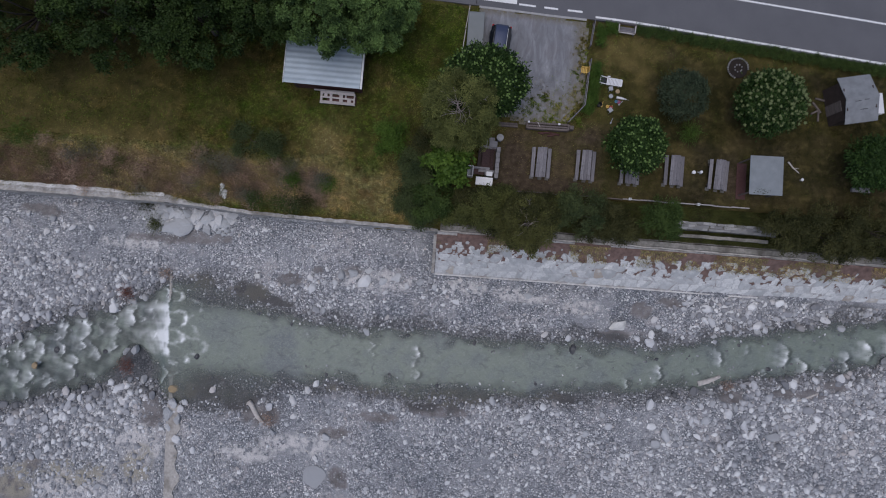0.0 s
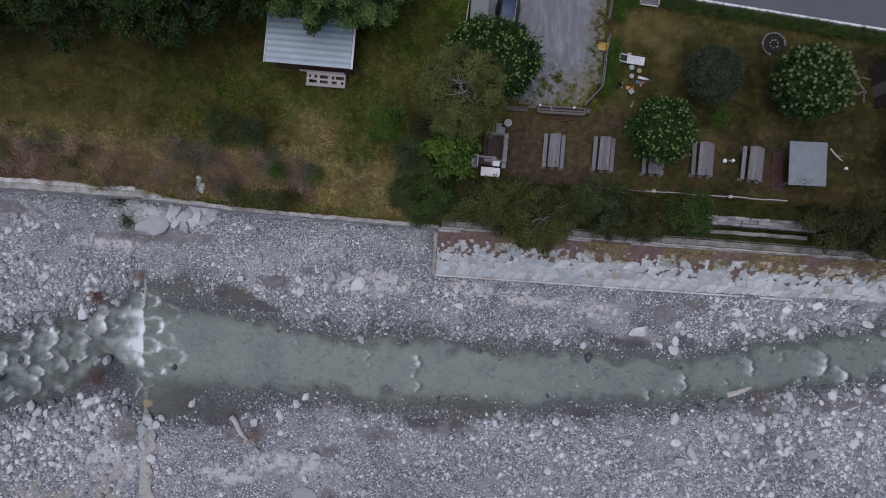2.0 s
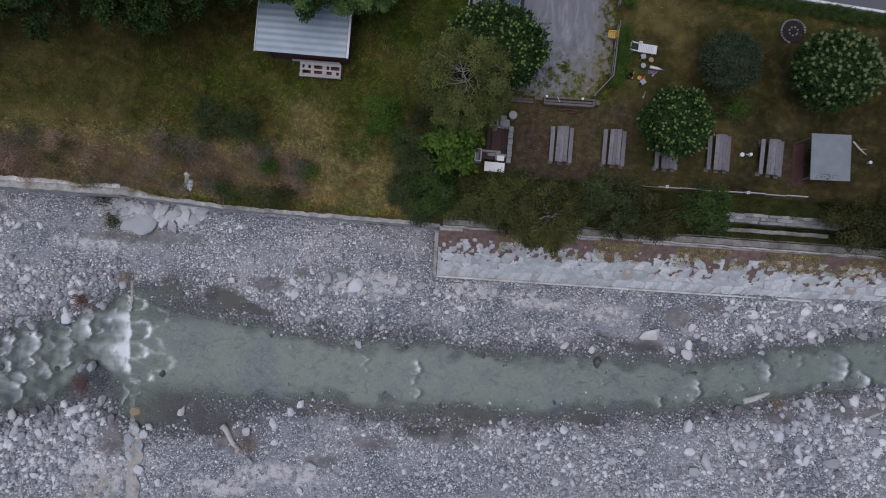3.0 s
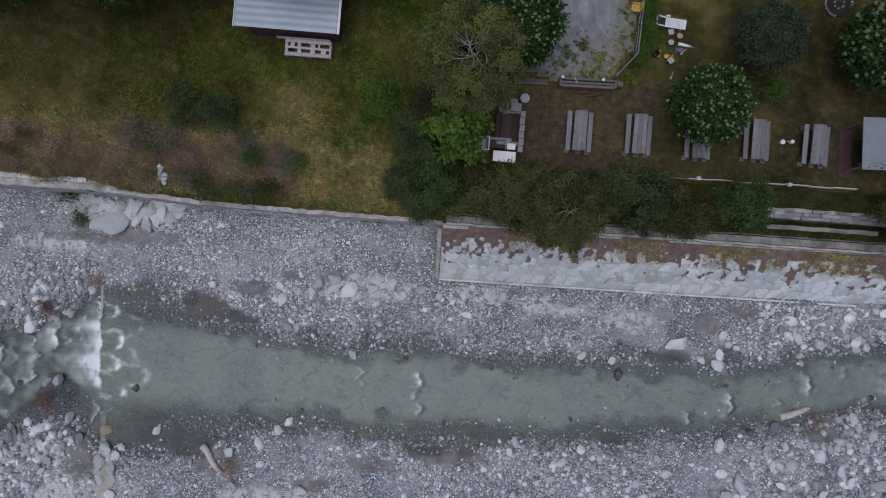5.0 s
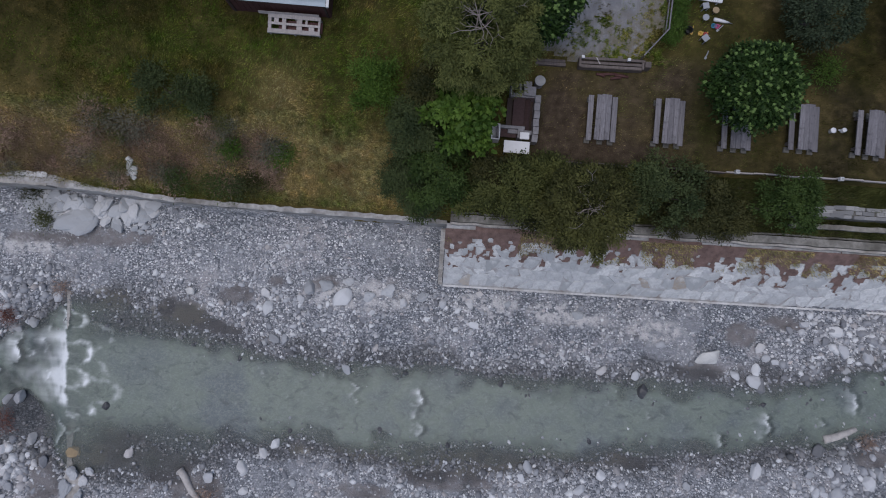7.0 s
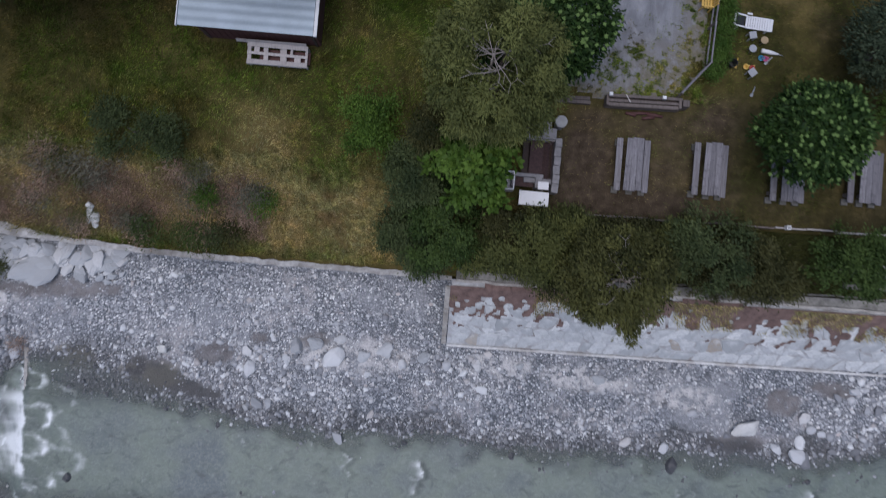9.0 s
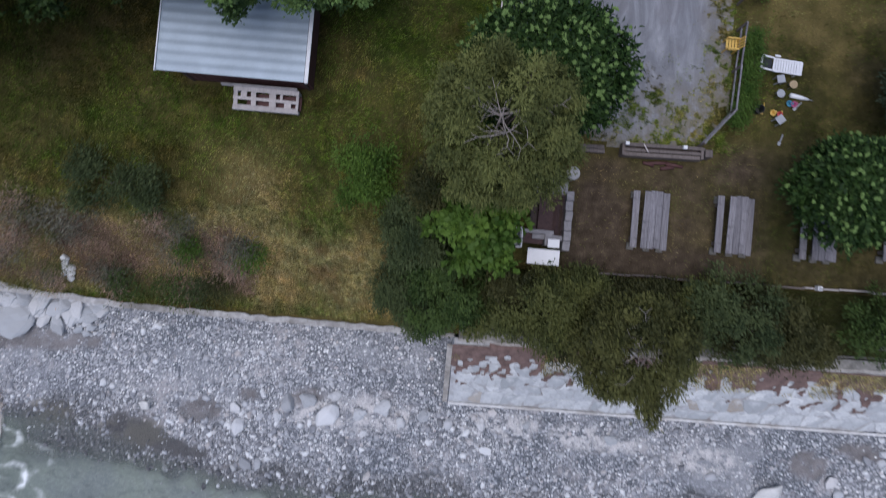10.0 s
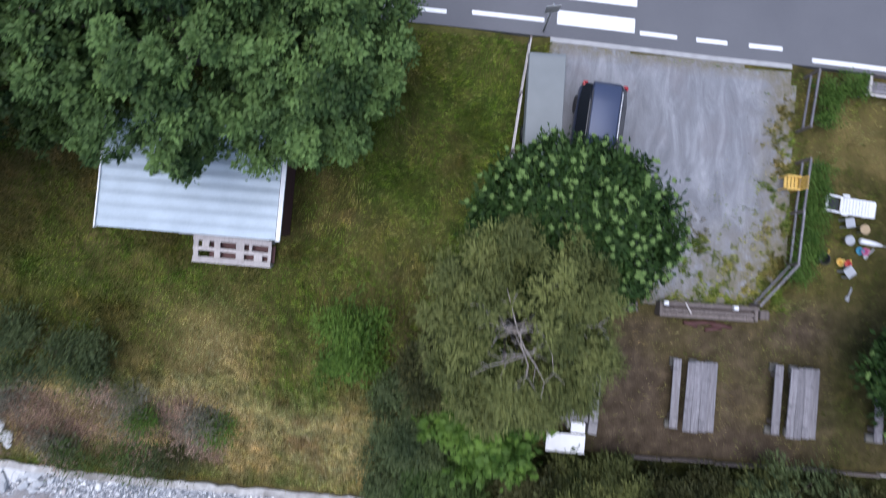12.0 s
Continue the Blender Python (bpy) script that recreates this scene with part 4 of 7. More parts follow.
sf = np.stack([si[:-1, :-1], si[1:, :-1], si[1:, 1:], si[:-1, 1:]], -1).reshape(-1, 4)
keep = (np.where((ss < -0.03) & (wave(sx, sx * 0.3, 0.35, 31) < 0.15), -1, edge - ss)).ravel()[sf].min(1) > 0
me = fast_mesh("soil_cover", np.stack([sx, sy, sz], -1).reshape(-1, 3), sf[keep], SOIL)
smooth(me)
ob = new("soil_cover", me)
ob.parent = revetment
tagged(ob, "brown soil and dead growth over the stones")

# weir sill across the stream
ys = np.arange(-30.0, -4.6, 0.5)
bm = bmesh.new()
prev = None
for y in ys:
    x = weir_line(y)
    dry = float(smoothstep(-16.4, -17.2, y))
    top = -6.04 + (float(land(x + 0.6, y)) + 6.16) * dry + 0.03 * math.sin(y * 3.3)
    w = 0.45 + 0.15 * math.sin(y * 1.3) + (0.55 + 0.2 * math.sin(y * 2.9)) * dry
    ring = [bm.verts.new(c) for c in ((x, y, top - 1.4), (x, y, top), (x + w, y, top), (x + w, y, top - 1.4))]
    if prev:
        for k in range(4):
            bm.faces.new((prev[k], prev[(k + 1) % 4], ring[(k + 1) % 4], ring[k]))
    else:
        bm.faces.new(ring)
    prev = ring
bm.faces.new(prev[::-1])
tagged(part("weir_sill", bm, COPING), "low worn concrete weir across the stream", "weir", kind="structure")

# road and parking
ROAD_X = [-80, -20, -4.8, 2.2, 10.8, 12.6, 23.6, 36.4, 60, 90]
ROAD_Y = [20.6, 19.75, 19.35, 19.12, 18.70, 18.75, 17.8, 16.7, 14.5, 11.7]
rxs = np.arange(-80, 90.1, 1.0)
rys = np.interp(rxs, ROAD_X, ROAD_Y)
rys = np.convolve(np.pad(rys, 3, mode="edge"), np.ones(7) / 7, "valid")


def road_edge(x):
    return float(np.interp(x, rxs, rys))


strip("road", rxs, rys, rys + 8.2, np.full(len(rxs), -0.4), np.full(len(rxs), 0.37), ASPHALT, "grey asphalt country road with white markings", "road")
strip("kerb", rxs[82:92], rys[82:92] - 0.18, rys[82:92] - 0.004, np.full(10, -0.2), np.full(10, 0.375), KERB, "flat pale kerb between road and parking", "kerb")


def marking(name, x0, x1, off, width, label, category="road marking"):
    bm = bmesh.new()
    n = max(2, int((x1 - x0) / 1.0) + 1)
    lo, hi = [], []
    for x in np.linspace(x0, x1, n):
        y = road_edge(x) + off
        lo.append(bm.verts.new((x, y, 0.378)))
        hi.append(bm.verts.new((x, y + width, 0.378)))
    for i in range(n - 1):
        bm.faces.new((lo[i], lo[i + 1], hi[i + 1], hi[i]))
    return tagged(part(name, bm, PAINT), label, category, kind="structure")


for x0, x1 in ((-17.6, -16.4), (-15.5, -14.3), (-13.4, -12.2), (-11.3, -10.1), (-9.2, -8.0), (-7.2, -6.0), (-5.1, -3.93), (-3.09, -1.93), (5.3, 6.69), (7.4, 8.56), (9.36, 10.61)):
    marking("dash", x0, x1, 0.45, 0.16, "short white dash beside the parking entrance")
marking("edge_line", -0.98, 1.73, 0.52, 0.17, "white road edge line")
marking("edge_line", 11.72, 85, 0.14, 0.17, "white road edge line")
marking("edge_line", -78, -18.6, 0.45, 0.17, "white road edge line")
marking("centre_line", 8.5, 85, 3.56, 0.15, "white centre line of the road")
marking("centre_line", -78, 1.2, 3.75, 0.15, "white centre line of the road")
for i in range(7):
    marking("crossing_stripe", 2.2 + 0.05 * i, 5.1 + 0.03 * i, 0.50 + 1.0 * i, 0.54, "broad white stripe of the pedestrian crossing")

PARK = [(2.2, 18.85), (10.95, 18.35), (11.15, 16.6), (11.25, 14.8), (11.15, 11.5), (9.8, 9.75), (6.3, 9.65), (4.6, 10.2), (2.3, 12.5)]
px_, py_ = np.meshgrid(np.arange(1.5, 12.0, 0.25), np.arange(9.2, 19.2, 0.25))


def inside_distance(poly, X, Y):
    """Signed distance to a polygon, positive inside."""
    d = np.full(X.shape, 1e9)
    inside = np.zeros(X.shape, bool)
    for (x0, y0), (x1, y1) in zip(poly, poly[1:] + poly[:1]):
        t = np.clip(((X - x0) * (x1 - x0) + (Y - y0) * (y1 - y0)) / ((x1 - x0) ** 2 + (y1 - y0) ** 2), 0, 1)
        d = np.minimum(d, np.hypot(X - x0 - t * (x1 - x0), Y - y0 - t * (y1 - y0)))
        cross = ((y0 > Y) != (y1 > Y)) & (X < (x1 - x0) * (Y - y0) / (y1 - y0 + 1e-9) + x0)
        inside ^= cross
    return np.where(inside, d, -d)


pd = inside_distance(PARK, px_, py_)
pi_ = np.arange(px_.size).reshape(px_.shape)
pf = np.stack([pi_[:-1, :-1], pi_[:-1, 1:], pi_[1:, 1:], pi_[1:, :-1]], -1).reshape(-1, 4)
pf = pf[pd.ravel()[pf].max(1) > 0]
pz = land(px_, py_) + 0.03 * smoothstep(0.0, 0.5, pd) + 0.012
me = fast_mesh("parking", np.stack([px_, py_, pz], -1).reshape(-1, 3), pf, PARKING)
weedy = np.exp(-(((px_ - 9.6) / 2.4) ** 2 + ((py_ - 10.6) / 1.5) ** 2)) + np.exp(-((px_ - 11.0) / 0.8) ** 2) + 0.8 * smoothstep(0.5, 0.0, pd)
set_values(me, "edge", np.clip(weedy, 0, 1).ravel())
smooth(me)
tagged(new("parking", me), "pale dusty gravel parking area with weedy edges", "parking", kind="structure")

# terrace walls between the garden and the revetment
xt = np.arange(0.2, 60, 0.5)
ja = 0.05 * wave(xt, xt * 0.2, 2.2, 4)
strip("wall_terrace_lower", xt, 0.38 + ja, 0.80 + ja * 0.5 + 0 * xt, np.full(len(xt), -3.0), -1.52 + 0.05 * wave(xt, xt * 0.1, 1.0, 2), TERRACE, "low weathered terrace wall above the revetment", "wall")
for low_, high_, top_ in ((0.22, 0.35, -1.72), (0.86, 0.96, -1.60)):
    strip("wall_terrace_course", xt, low_ + 1.3 * ja, high_ + ja, np.full(len(xt), -3.0), top_ + 0.04 * wave(xt, xt * 0.1, 1.6, low_), COPING if low_ < 0.5 else DRYWALL, "thin stone course of the terrace wall", "wall")
xt = np.arange(19.5, 28.5, 0.5)
ja = 0.06 * wave(xt, xt * 0.2, 1.7, 6)
strip("wall_terrace_upper", xt, 1.95 + ja, 2.62 + ja, np.full(len(xt), -1.9), -0.62 + 0.05 * wave(xt, xt * 0.1, 1.3, 8), DRYWALL, "upper terrace wall of flat pale stones", "wall")
strip("wall_terrace_step", xt, 1.35 + ja, 1.62 + ja, np.full(len(xt), -1.9), np.full(len(xt), -1.28), TERRACE, "narrow concrete terrace edge", "wall")


terrace = bpy.data.objects["wall_terrace_upper"]
cap = bmesh.new()
box(cap, (0, 0, 0), (1.0, 1.0, 1.0), bevel=0.12)
for v in cap.verts:
    v.co += 0.09 * noise.noise_vector(v.co * 2.2)
CAP_STONE = bpy.data.meshes.new("cap_stone")
cap.to_mesh(CAP_STONE)
cap.free()
CAP_STONE.materials.append(CAPSTONE)
r9 = np.random.default_rng(19)
for i in range(42):
    o = new("cap_stone", CAP_STONE)
    o.parent = terrace
    o.matrix_world = Matrix.LocRotScale((19.8 + 0.62 * (i // 3) + 0.08 * r9.normal(), (2.04, 2.27, 2.50)[i % 3] + 0.02 * r9.normal(), -0.60 + 0.02 * r9.normal()), Euler((0.04 * r9.normal(), 0.04 * r9.normal(), 0.04 * r9.normal())), (0.58 + 0.22 * r9.random(), 0.19 + 0.06 * r9.random(), 0.12))


# ---- plants ----
def unit(v):
    return v / np.maximum(np.linalg.norm(v, axis=-1, keepdims=True), 1e-9)


def leaf_mesh(name, at, tip, lift, length, width, mat):
    """Leaves with a fold along the middle: base, two sides, tip."""
    n = len(at)
    side = unit(np.cross(tip, lift))
    nrm = unit(np.cross(side, tip))
    ln, w = length[:, None], width[:, None]
    v = np.empty((n, 4, 3))
    v[:, 0] = at
    v[:, 1] = at + tip * ln * 0.5 + side * w * 0.5 + nrm * w * 0.15
    v[:, 2] = at + tip * ln - nrm * ln * 0.12
    v[:, 3] = at + tip * ln * 0.5 - side * w * 0.5 + nrm * w * 0.15
    return fast_mesh(name, v.reshape(-1, 3), np.arange(4 * n).reshape(-1, 4), mat)


def tuft_clumps(r, centre, radii, n, low=-0.2, tips=(), size=0.6):
    """Clumps over the domes of separate leafy tufts, which stand along the boughs and leave deep gaps between them."""
    count = max(14, n // 8)
    d = unit(r.normal(size=(count * 4, 3)) + np.array((0, 0, 0.35)))
    d = d[d[:, 2] > low][:count]
    reach = np.where(r.random(len(d)) < 0.80, 0.84 + 0.24 * r.random(len(d)), 0.45 + 0.35 * r.random(len(d)))
    if len(tips):
        v = (np.asarray(tips) - np.asarray(centre)) / np.asarray(radii)
        d, reach = np.concatenate([d, unit(v)]), np.concatenate([reach, np.linalg.norm(v, axis=1)])
    mids = np.asarray(centre) + d * (np.asarray(radii) - np.array((1.0, 1.0, 0.5)) * size) * reach[:, None]
    big = size * (0.55 + 0.75 * r.random(len(d)))
    which = r.choice(len(d), n, p=big ** 2 / (big ** 2).sum())
    e = unit(r.normal(size=(n, 3)) + d[which] * 0.8 + np.array((0, 0, 0.9)))
    # each tuft is drawn out along its bough and hangs at the tip
    along = unit(d * np.array((1, 1, 0.15)))[which]
    p = mids[which] + e * (big[which] * (0.80 + 0.28 * r.random(n)))[:, None] * np.array((1, 1, 0.75))
    pull = (e * along).sum(1) * big[which]
    p = p + along * (0.55 * pull)[:, None] - np.array((0, 0, 0.25)) * np.maximum(pull, 0)[:, None]
    tone = np.clip(0.5 + 0.26 * r.normal(size=len(d))[which] + 0.14 * r.normal(size=n), 0, 1)
    return p, e, tone


def dome_clumps(r, centre, radii, n):
    """A round, closely grown crown with a slightly uneven skin."""
    e = unit(r.normal(size=(n * 2, 3)) + np.array((0, 0, 0.5)))
    e = e[e[:, 2] > -0.35][:n]
    bulge = 1 + 0.09 * wave(e[:, 0] * 3, e[:, 1] * 3 + e[:, 2] * 2, 1.7, float(r.random()) * 9)
    k = (0.97 - 0.20 * r.random(len(e)) ** 2) * bulge
    return np.asarray(centre) + e * np.asarray(radii) * k[:, None], e


def crown_clumps(r, centre, radii, n, low=-0.35, lumpy=0.25):
    """Clump centres on the skins of the lobes that make up a crown, so that the outline is uneven and has gaps."""
    size = float(np.mean(radii[:2]))
    lobes = max(9, int(11 + size * size * (1.7 + 2 * lumpy)))
    d = unit(r.normal(size=(lobes * 4, 3)))
    d = d[d[:, 2] > low][:lobes]
    d[:4] = unit(np.array([(0.15, 0.1, 1), (-0.35, 0.25, 1), (0.1, -0.4, 1), (0.4, 0.3, 0.9)]))
    k = (0.18 + 0.68 * r.random(len(d)) ** 0.6)[:, None]
    k[:4] = 0.72
    mids = np.asarray(centre) + d * np.asarray(radii) * k * (1 + lumpy * r.normal(size=(len(d), 1)) * 0.35)
    lob_r = size * (0.13 + 0.15 * r.random(len(d)))
    which = r.choice(len(d), n, p=lob_r ** 2 / (lob_r ** 2).sum())
    e = unit(r.normal(size=(n, 3)) + d[which] * 0.7 + np.array((0, 0, 0.55)))
    return mids[which] + e * (lob_r[which] * (0.8 + 0.25 * r.random(n)))[:, None], e


def foliage(r, clumps, outward, per, spread_r, size, slim, droop, mat, name="crown", tone=None):
    n = len(clumps)
    off = r.normal(size=(n, per, 3)) * spread_r * (0.6 + 0.8 * r.random((n, 1, 1)))
    off[..., 2] *= 0.6
    at = (clumps[:, None] + off).reshape(-1, 3)
    tip = unit(unit(off) * 0.8 + outward[:, None] * 0.35 + r.normal(size=(n, per, 3)) * 0.45 + np.array((0, 0, -droop))).reshape(-1, 3)
    lift = unit(np.array((0, 0, 0.35)) + np.repeat(outward, per, 0) * 1.0 + r.normal(size=at.shape) * 0.3)
    ln = size * (0.65 + 0.7 * r.random(len(at)))
    me = leaf_mesh(name, at, tip, lift, ln, ln * slim, mat)
    set_values(me, "tone", np.repeat(np.clip(0.5 + 0.27 * r.normal(size=n), 0, 1) if tone is None else tone, per * 4))
    return me


def tree(name, seed, at, centre_z, radii, label, mat, clumps=150, per=90, leaf=0.20, slim=0.55, droop=0.25, category="tree", low=-0.35, spread_r=0.42, tops=None, shift=(0, 0), thick=0.16, lumpy=0.25, group="", bare=None, stems=10, tuft=0.0, tips=(), dome=False, shoot=1.0):
    """A trunk with limbs and a crown of single leaves in clumps. tops: material of lighter shoots at the clumps' ends."""
    r = np.random.default_rng(seed)
    x, y = at
    z = float(land(x, y))
    t = thing(name, (x, y, z - 0.05), label, category, group=group)
    c = (shift[0], shift[1], centre_z - z)
    tone = None
    if tuft:
        cl, d, tone = tuft_clumps(r, c, radii, clumps, tips=[(a - x, b - y, h - z) for a, b, h in tips], size=tuft)
    else:
        cl, d = dome_clumps(r, c, radii, clumps) if dome else crown_clumps(r, c, radii, clumps, low, lumpy)
    if bare:
        far = np.hypot(cl[:, 0] - bare[0] + x, cl[:, 1] - bare[1] + y) > 0.15 * radii[0] + 0.50 * r.random(len(cl))
        cl, d, tone = cl[far], d[far], tone if tone is None else tone[far]
    fork = (shift[0] * 0.5, shift[1] * 0.5, max(0.3, c[2] - radii[2] * 0.7))
    if stems:
        tubed("trunk", [(0, 0, 0), (0.4 * fork[0] + 0.08, 0.4 * fork[1] - 0.05, fork[2] / 2), fork], [thick * 1.25, thick, thick * 0.75], BARK, t)
        for p in cl[:stems]:
            mid = [(a + b) / 2 + r.normal() * 0.12 for a, b in zip(fork, p)]
            tubed("limb", [fork, (mid[0], mid[1], mid[2] + 0.15), tuple(p)], [thick * 0.5, thick * 0.3, thick * 0.1], BARK, t, n=5)
    ob = new("crown", foliage(r, cl, d, per, spread_r, leaf, slim, droop, mat, tone=tone))
    ob.parent = t
    if bare:
        bm = bmesh.new()
        top = (bare[0] - x, bare[1] - y, bare[2] - z)
        # a few forks in the crown's middle, each with thin limbs that branch twice
        wide = bare[3]
        for h in range(3):
            hub = (top[0] + (0.28 * wide * r.normal() if h else 0.0), top[1] + (0.28 * wide * r.normal() if h else 0.0), top[2] - 0.3 * r.random())
            tube(bm, [(top[0] * 0.8, top[1] * 0.8, top[2] - 1.2), hub], [0.030, 0.020], 5)
            for i in range(5):
                a = i * 1.26 + h * 0.5 + 0.5 * r.normal()
                ln = wide * (0.45 + 0.75 * r.random())
                q, pts = Vector(hub), [hub]
                for k in range(3):
                    a += 0.30 * r.normal()
                    q = q + Vector((math.cos(a), math.sin(a), 0.25 + 0.2 * r.random())) * (ln / 3)
                    pts.append(tuple(q))
                    for side in (-1, 1):
                        if r.random() < 0.6:
                            e = a + side * (0.6 + 0.3 * r.random())
                            tube(bm, [tuple(q), tuple(q + Vector((math.cos(e), math.sin(e), 0.3)) * (0.18 + 0.16 * r.random()) * wide)], [0.011, 0.004], 4)
                tube(bm, pts, [0.023, 0.018, 0.013, 0.006], 5)
        tube(bm, [fork, (top[0] * 0.6, top[1] * 0.6, (fork[2] + top[2]) / 2), top], [0.06, 0.045, 0.03], 6)
        part("bare_branch", bm, PALEBARK, t, "pale bare branches", soft=True)
    if tops:
        pick = (d[:, 2] > -0.1) & (r.random(len(d)) < 0.5)
        up = cl[pick]
        n = len(up)
        per_t = 8
        base = np.repeat(up + d[pick] * np.array((0.35, 0.35, 0.30)) * 0.9 + r.normal(size=up.shape) * 0.12, per_t, 0)
        a = np.tile(np.arange(per_t) * 2 * np.pi / per_t, n) + np.repeat(r.random(n) * 6, per_t)
        tip = unit(np.stack([np.cos(a), np.sin(a), 0.35 + 0.3 * r.random(len(a))], -1))
        ln = leaf * shoot * (0.36 + 0.24 * r.random(len(a)))
        me = leaf_mesh("shoot_growth", base, tip, np.tile((0, 0, 1.0), (len(a), 1)), ln, ln * 0.5, tops)
        set_values(me, "tone", np.full(4 * len(a), 0.4))
        ob = new("shoot_growth", me)
        ob.parent = t
        tagged(ob, "light young shoots")
    return t


def shrub(name, seed, at, radii, label, mat, clumps=45, per=60, leaf=0.12, slim=0.4, droop=0.1, category="shrub", spread_r=0.25, z=None, stems=4, tuft=0.0):
    return tree(name, seed, at, (float(land(*at)) if z is None else z) + radii[2] * 0.55, radii, label, mat, clumps, per, leaf, slim, droop, category=category, low=-0.1, spread_r=spread_r, thick=0.04, stems=stems, tuft=tuft)


# tall ash row behind the shed
OVERHANG = [(-9.5, 12.7, 4.2), (-9.2, 12.9, 4.5), (-9.9, 13.2, 4.4), (-9.3, 13.4, 4.8), (-10.9, 13.5, 4.4), (-10.4, 13.6, 4.9), (-8.2, 13.4, 4.4), (-8.6, 13.6, 4.9), (-7.4, 13.4, 4.0), (-7.6, 13.9, 4.6), (-11.9, 13.7, 4.0), (-11.4, 14.0, 4.6), (-6.2, 13.3, 3.4), (-12.8, 14.2, 4.2)]
ASH = "tall ash tree with a dense green crown"
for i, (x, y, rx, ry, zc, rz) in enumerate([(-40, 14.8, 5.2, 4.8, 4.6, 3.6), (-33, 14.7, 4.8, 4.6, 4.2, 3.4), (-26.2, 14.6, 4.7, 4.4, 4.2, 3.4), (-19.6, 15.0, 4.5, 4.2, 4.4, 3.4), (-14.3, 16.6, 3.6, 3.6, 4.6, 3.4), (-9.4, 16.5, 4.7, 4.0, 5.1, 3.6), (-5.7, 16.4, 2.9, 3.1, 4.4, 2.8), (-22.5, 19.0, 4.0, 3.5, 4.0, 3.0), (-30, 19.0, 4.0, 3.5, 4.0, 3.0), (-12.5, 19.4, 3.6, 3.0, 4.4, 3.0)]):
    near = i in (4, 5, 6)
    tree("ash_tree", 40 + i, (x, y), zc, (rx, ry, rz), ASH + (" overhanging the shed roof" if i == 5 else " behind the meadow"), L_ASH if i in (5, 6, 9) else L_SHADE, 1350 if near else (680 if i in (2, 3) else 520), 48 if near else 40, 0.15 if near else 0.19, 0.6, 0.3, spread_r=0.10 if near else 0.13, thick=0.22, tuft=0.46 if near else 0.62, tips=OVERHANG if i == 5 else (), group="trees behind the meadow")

tree("chestnut_tree", 61, (2.8, 11.8), 2.9, (3.25, 2.75, 1.9), "round dark chestnut tree with light young shoots beside the parking", L_CHESTNUT, 760, 28, 0.23, 0.42, 0.3, tops=L_ROSETTE, spread_r=0.16, dome=True)
tree("olive_green_tree", 62, (0.7, 8.6), 5.0, (2.75, 2.85, 2.6), "olive-green tree with pale bare branches in its top", L_OLIVE, 1500, 32, 0.15, 0.30, 0.6, spread_r=0.11, tuft=0.36, thick=0.13, shift=(0.2, 0.1), bare=(0.75, 8.65, 7.1, 1.25))
tree("maple_sapling", 63, (0.35, 5.7), 2.9, (1.55, 2.0, 1.3), "bright green large-leaved sapling", L_BRIGHT, 260, 22, 0.25, 0.75, 0.25, spread_r=0.14, tuft=0.45, thick=0.07)
tree("round_tree", 64, (14.95, 7.75), 2.9, (2.05, 2.05, 1.8), "round green fruit tree beside the picnic tables", L_CHESTNUT, 520, 28, 0.22, 0.45, 0.3, tops=L_ROSETTE, spread_r=0.16, dome=True)
tree("bluish_tree", 65, (18.7, 12.3), 2.2, (1.9, 1.9, 1.6), "small bluish-dark round tree on the lawn", L_BLUE, 420, 28, 0.15, 0.4, 0.3, spread_r=0.12, dome=True)
tree("blossoming_tree", 66, (25.5, 12.1), 2.6, (2.5, 2.45, 1.9), "broad garden tree covered with pale blossoms", L_CHESTNUT, 620, 28, 0.22, 0.45, 0.3, tops=L_BLOSSOM, spread_r=0.17, dome=True, shoot=1.5)
tree("garden_tree", 67, (34.0, 7.9), 2.6, (2.1, 2.0, 1.7), "dark green garden tree near the hut", L_CHESTNUT, 330, 30, 0.22, 0.45, 0.3, spread_r=0.17, dome=True)
# trees along the terraces above the stream
# boughs that hang out over the slope, drawing in to a point
WALL_TIPS = [(6.0, -0.5, 4.2), (6.6, -0.6, 4.4), (7.3, -0.6, 4.4), (7.9, -0.4, 4.2), (6.6, -0.95, 4.3), (7.1, -1.0, 4.4), (7.5, -0.9, 4.3), (6.9, -1.35, 4.5), (7.3, -1.45, 4.5), (7.1, -1.7, 4.4), (5.2, -0.3, 3.6), (5.6, -0.5, 3.8), (4.8, 0.0, 3.4), (8.4, -0.3, 3.8)]
tree("wall_tree", 171, (6.9, 1.0), 2.7, (2.25, 1.8, 2.2), "dark spreading tree with pale bare twigs leaning over the revetment", L_WALL, 1000, 32, 0.16, 0.4, 0.45, shift=(0.0, 0.1), spread_r=0.13, tuft=0.40, thick=0.12, bare=(6.95, 0.85, 4.3, 1.15), tips=WALL_TIPS)
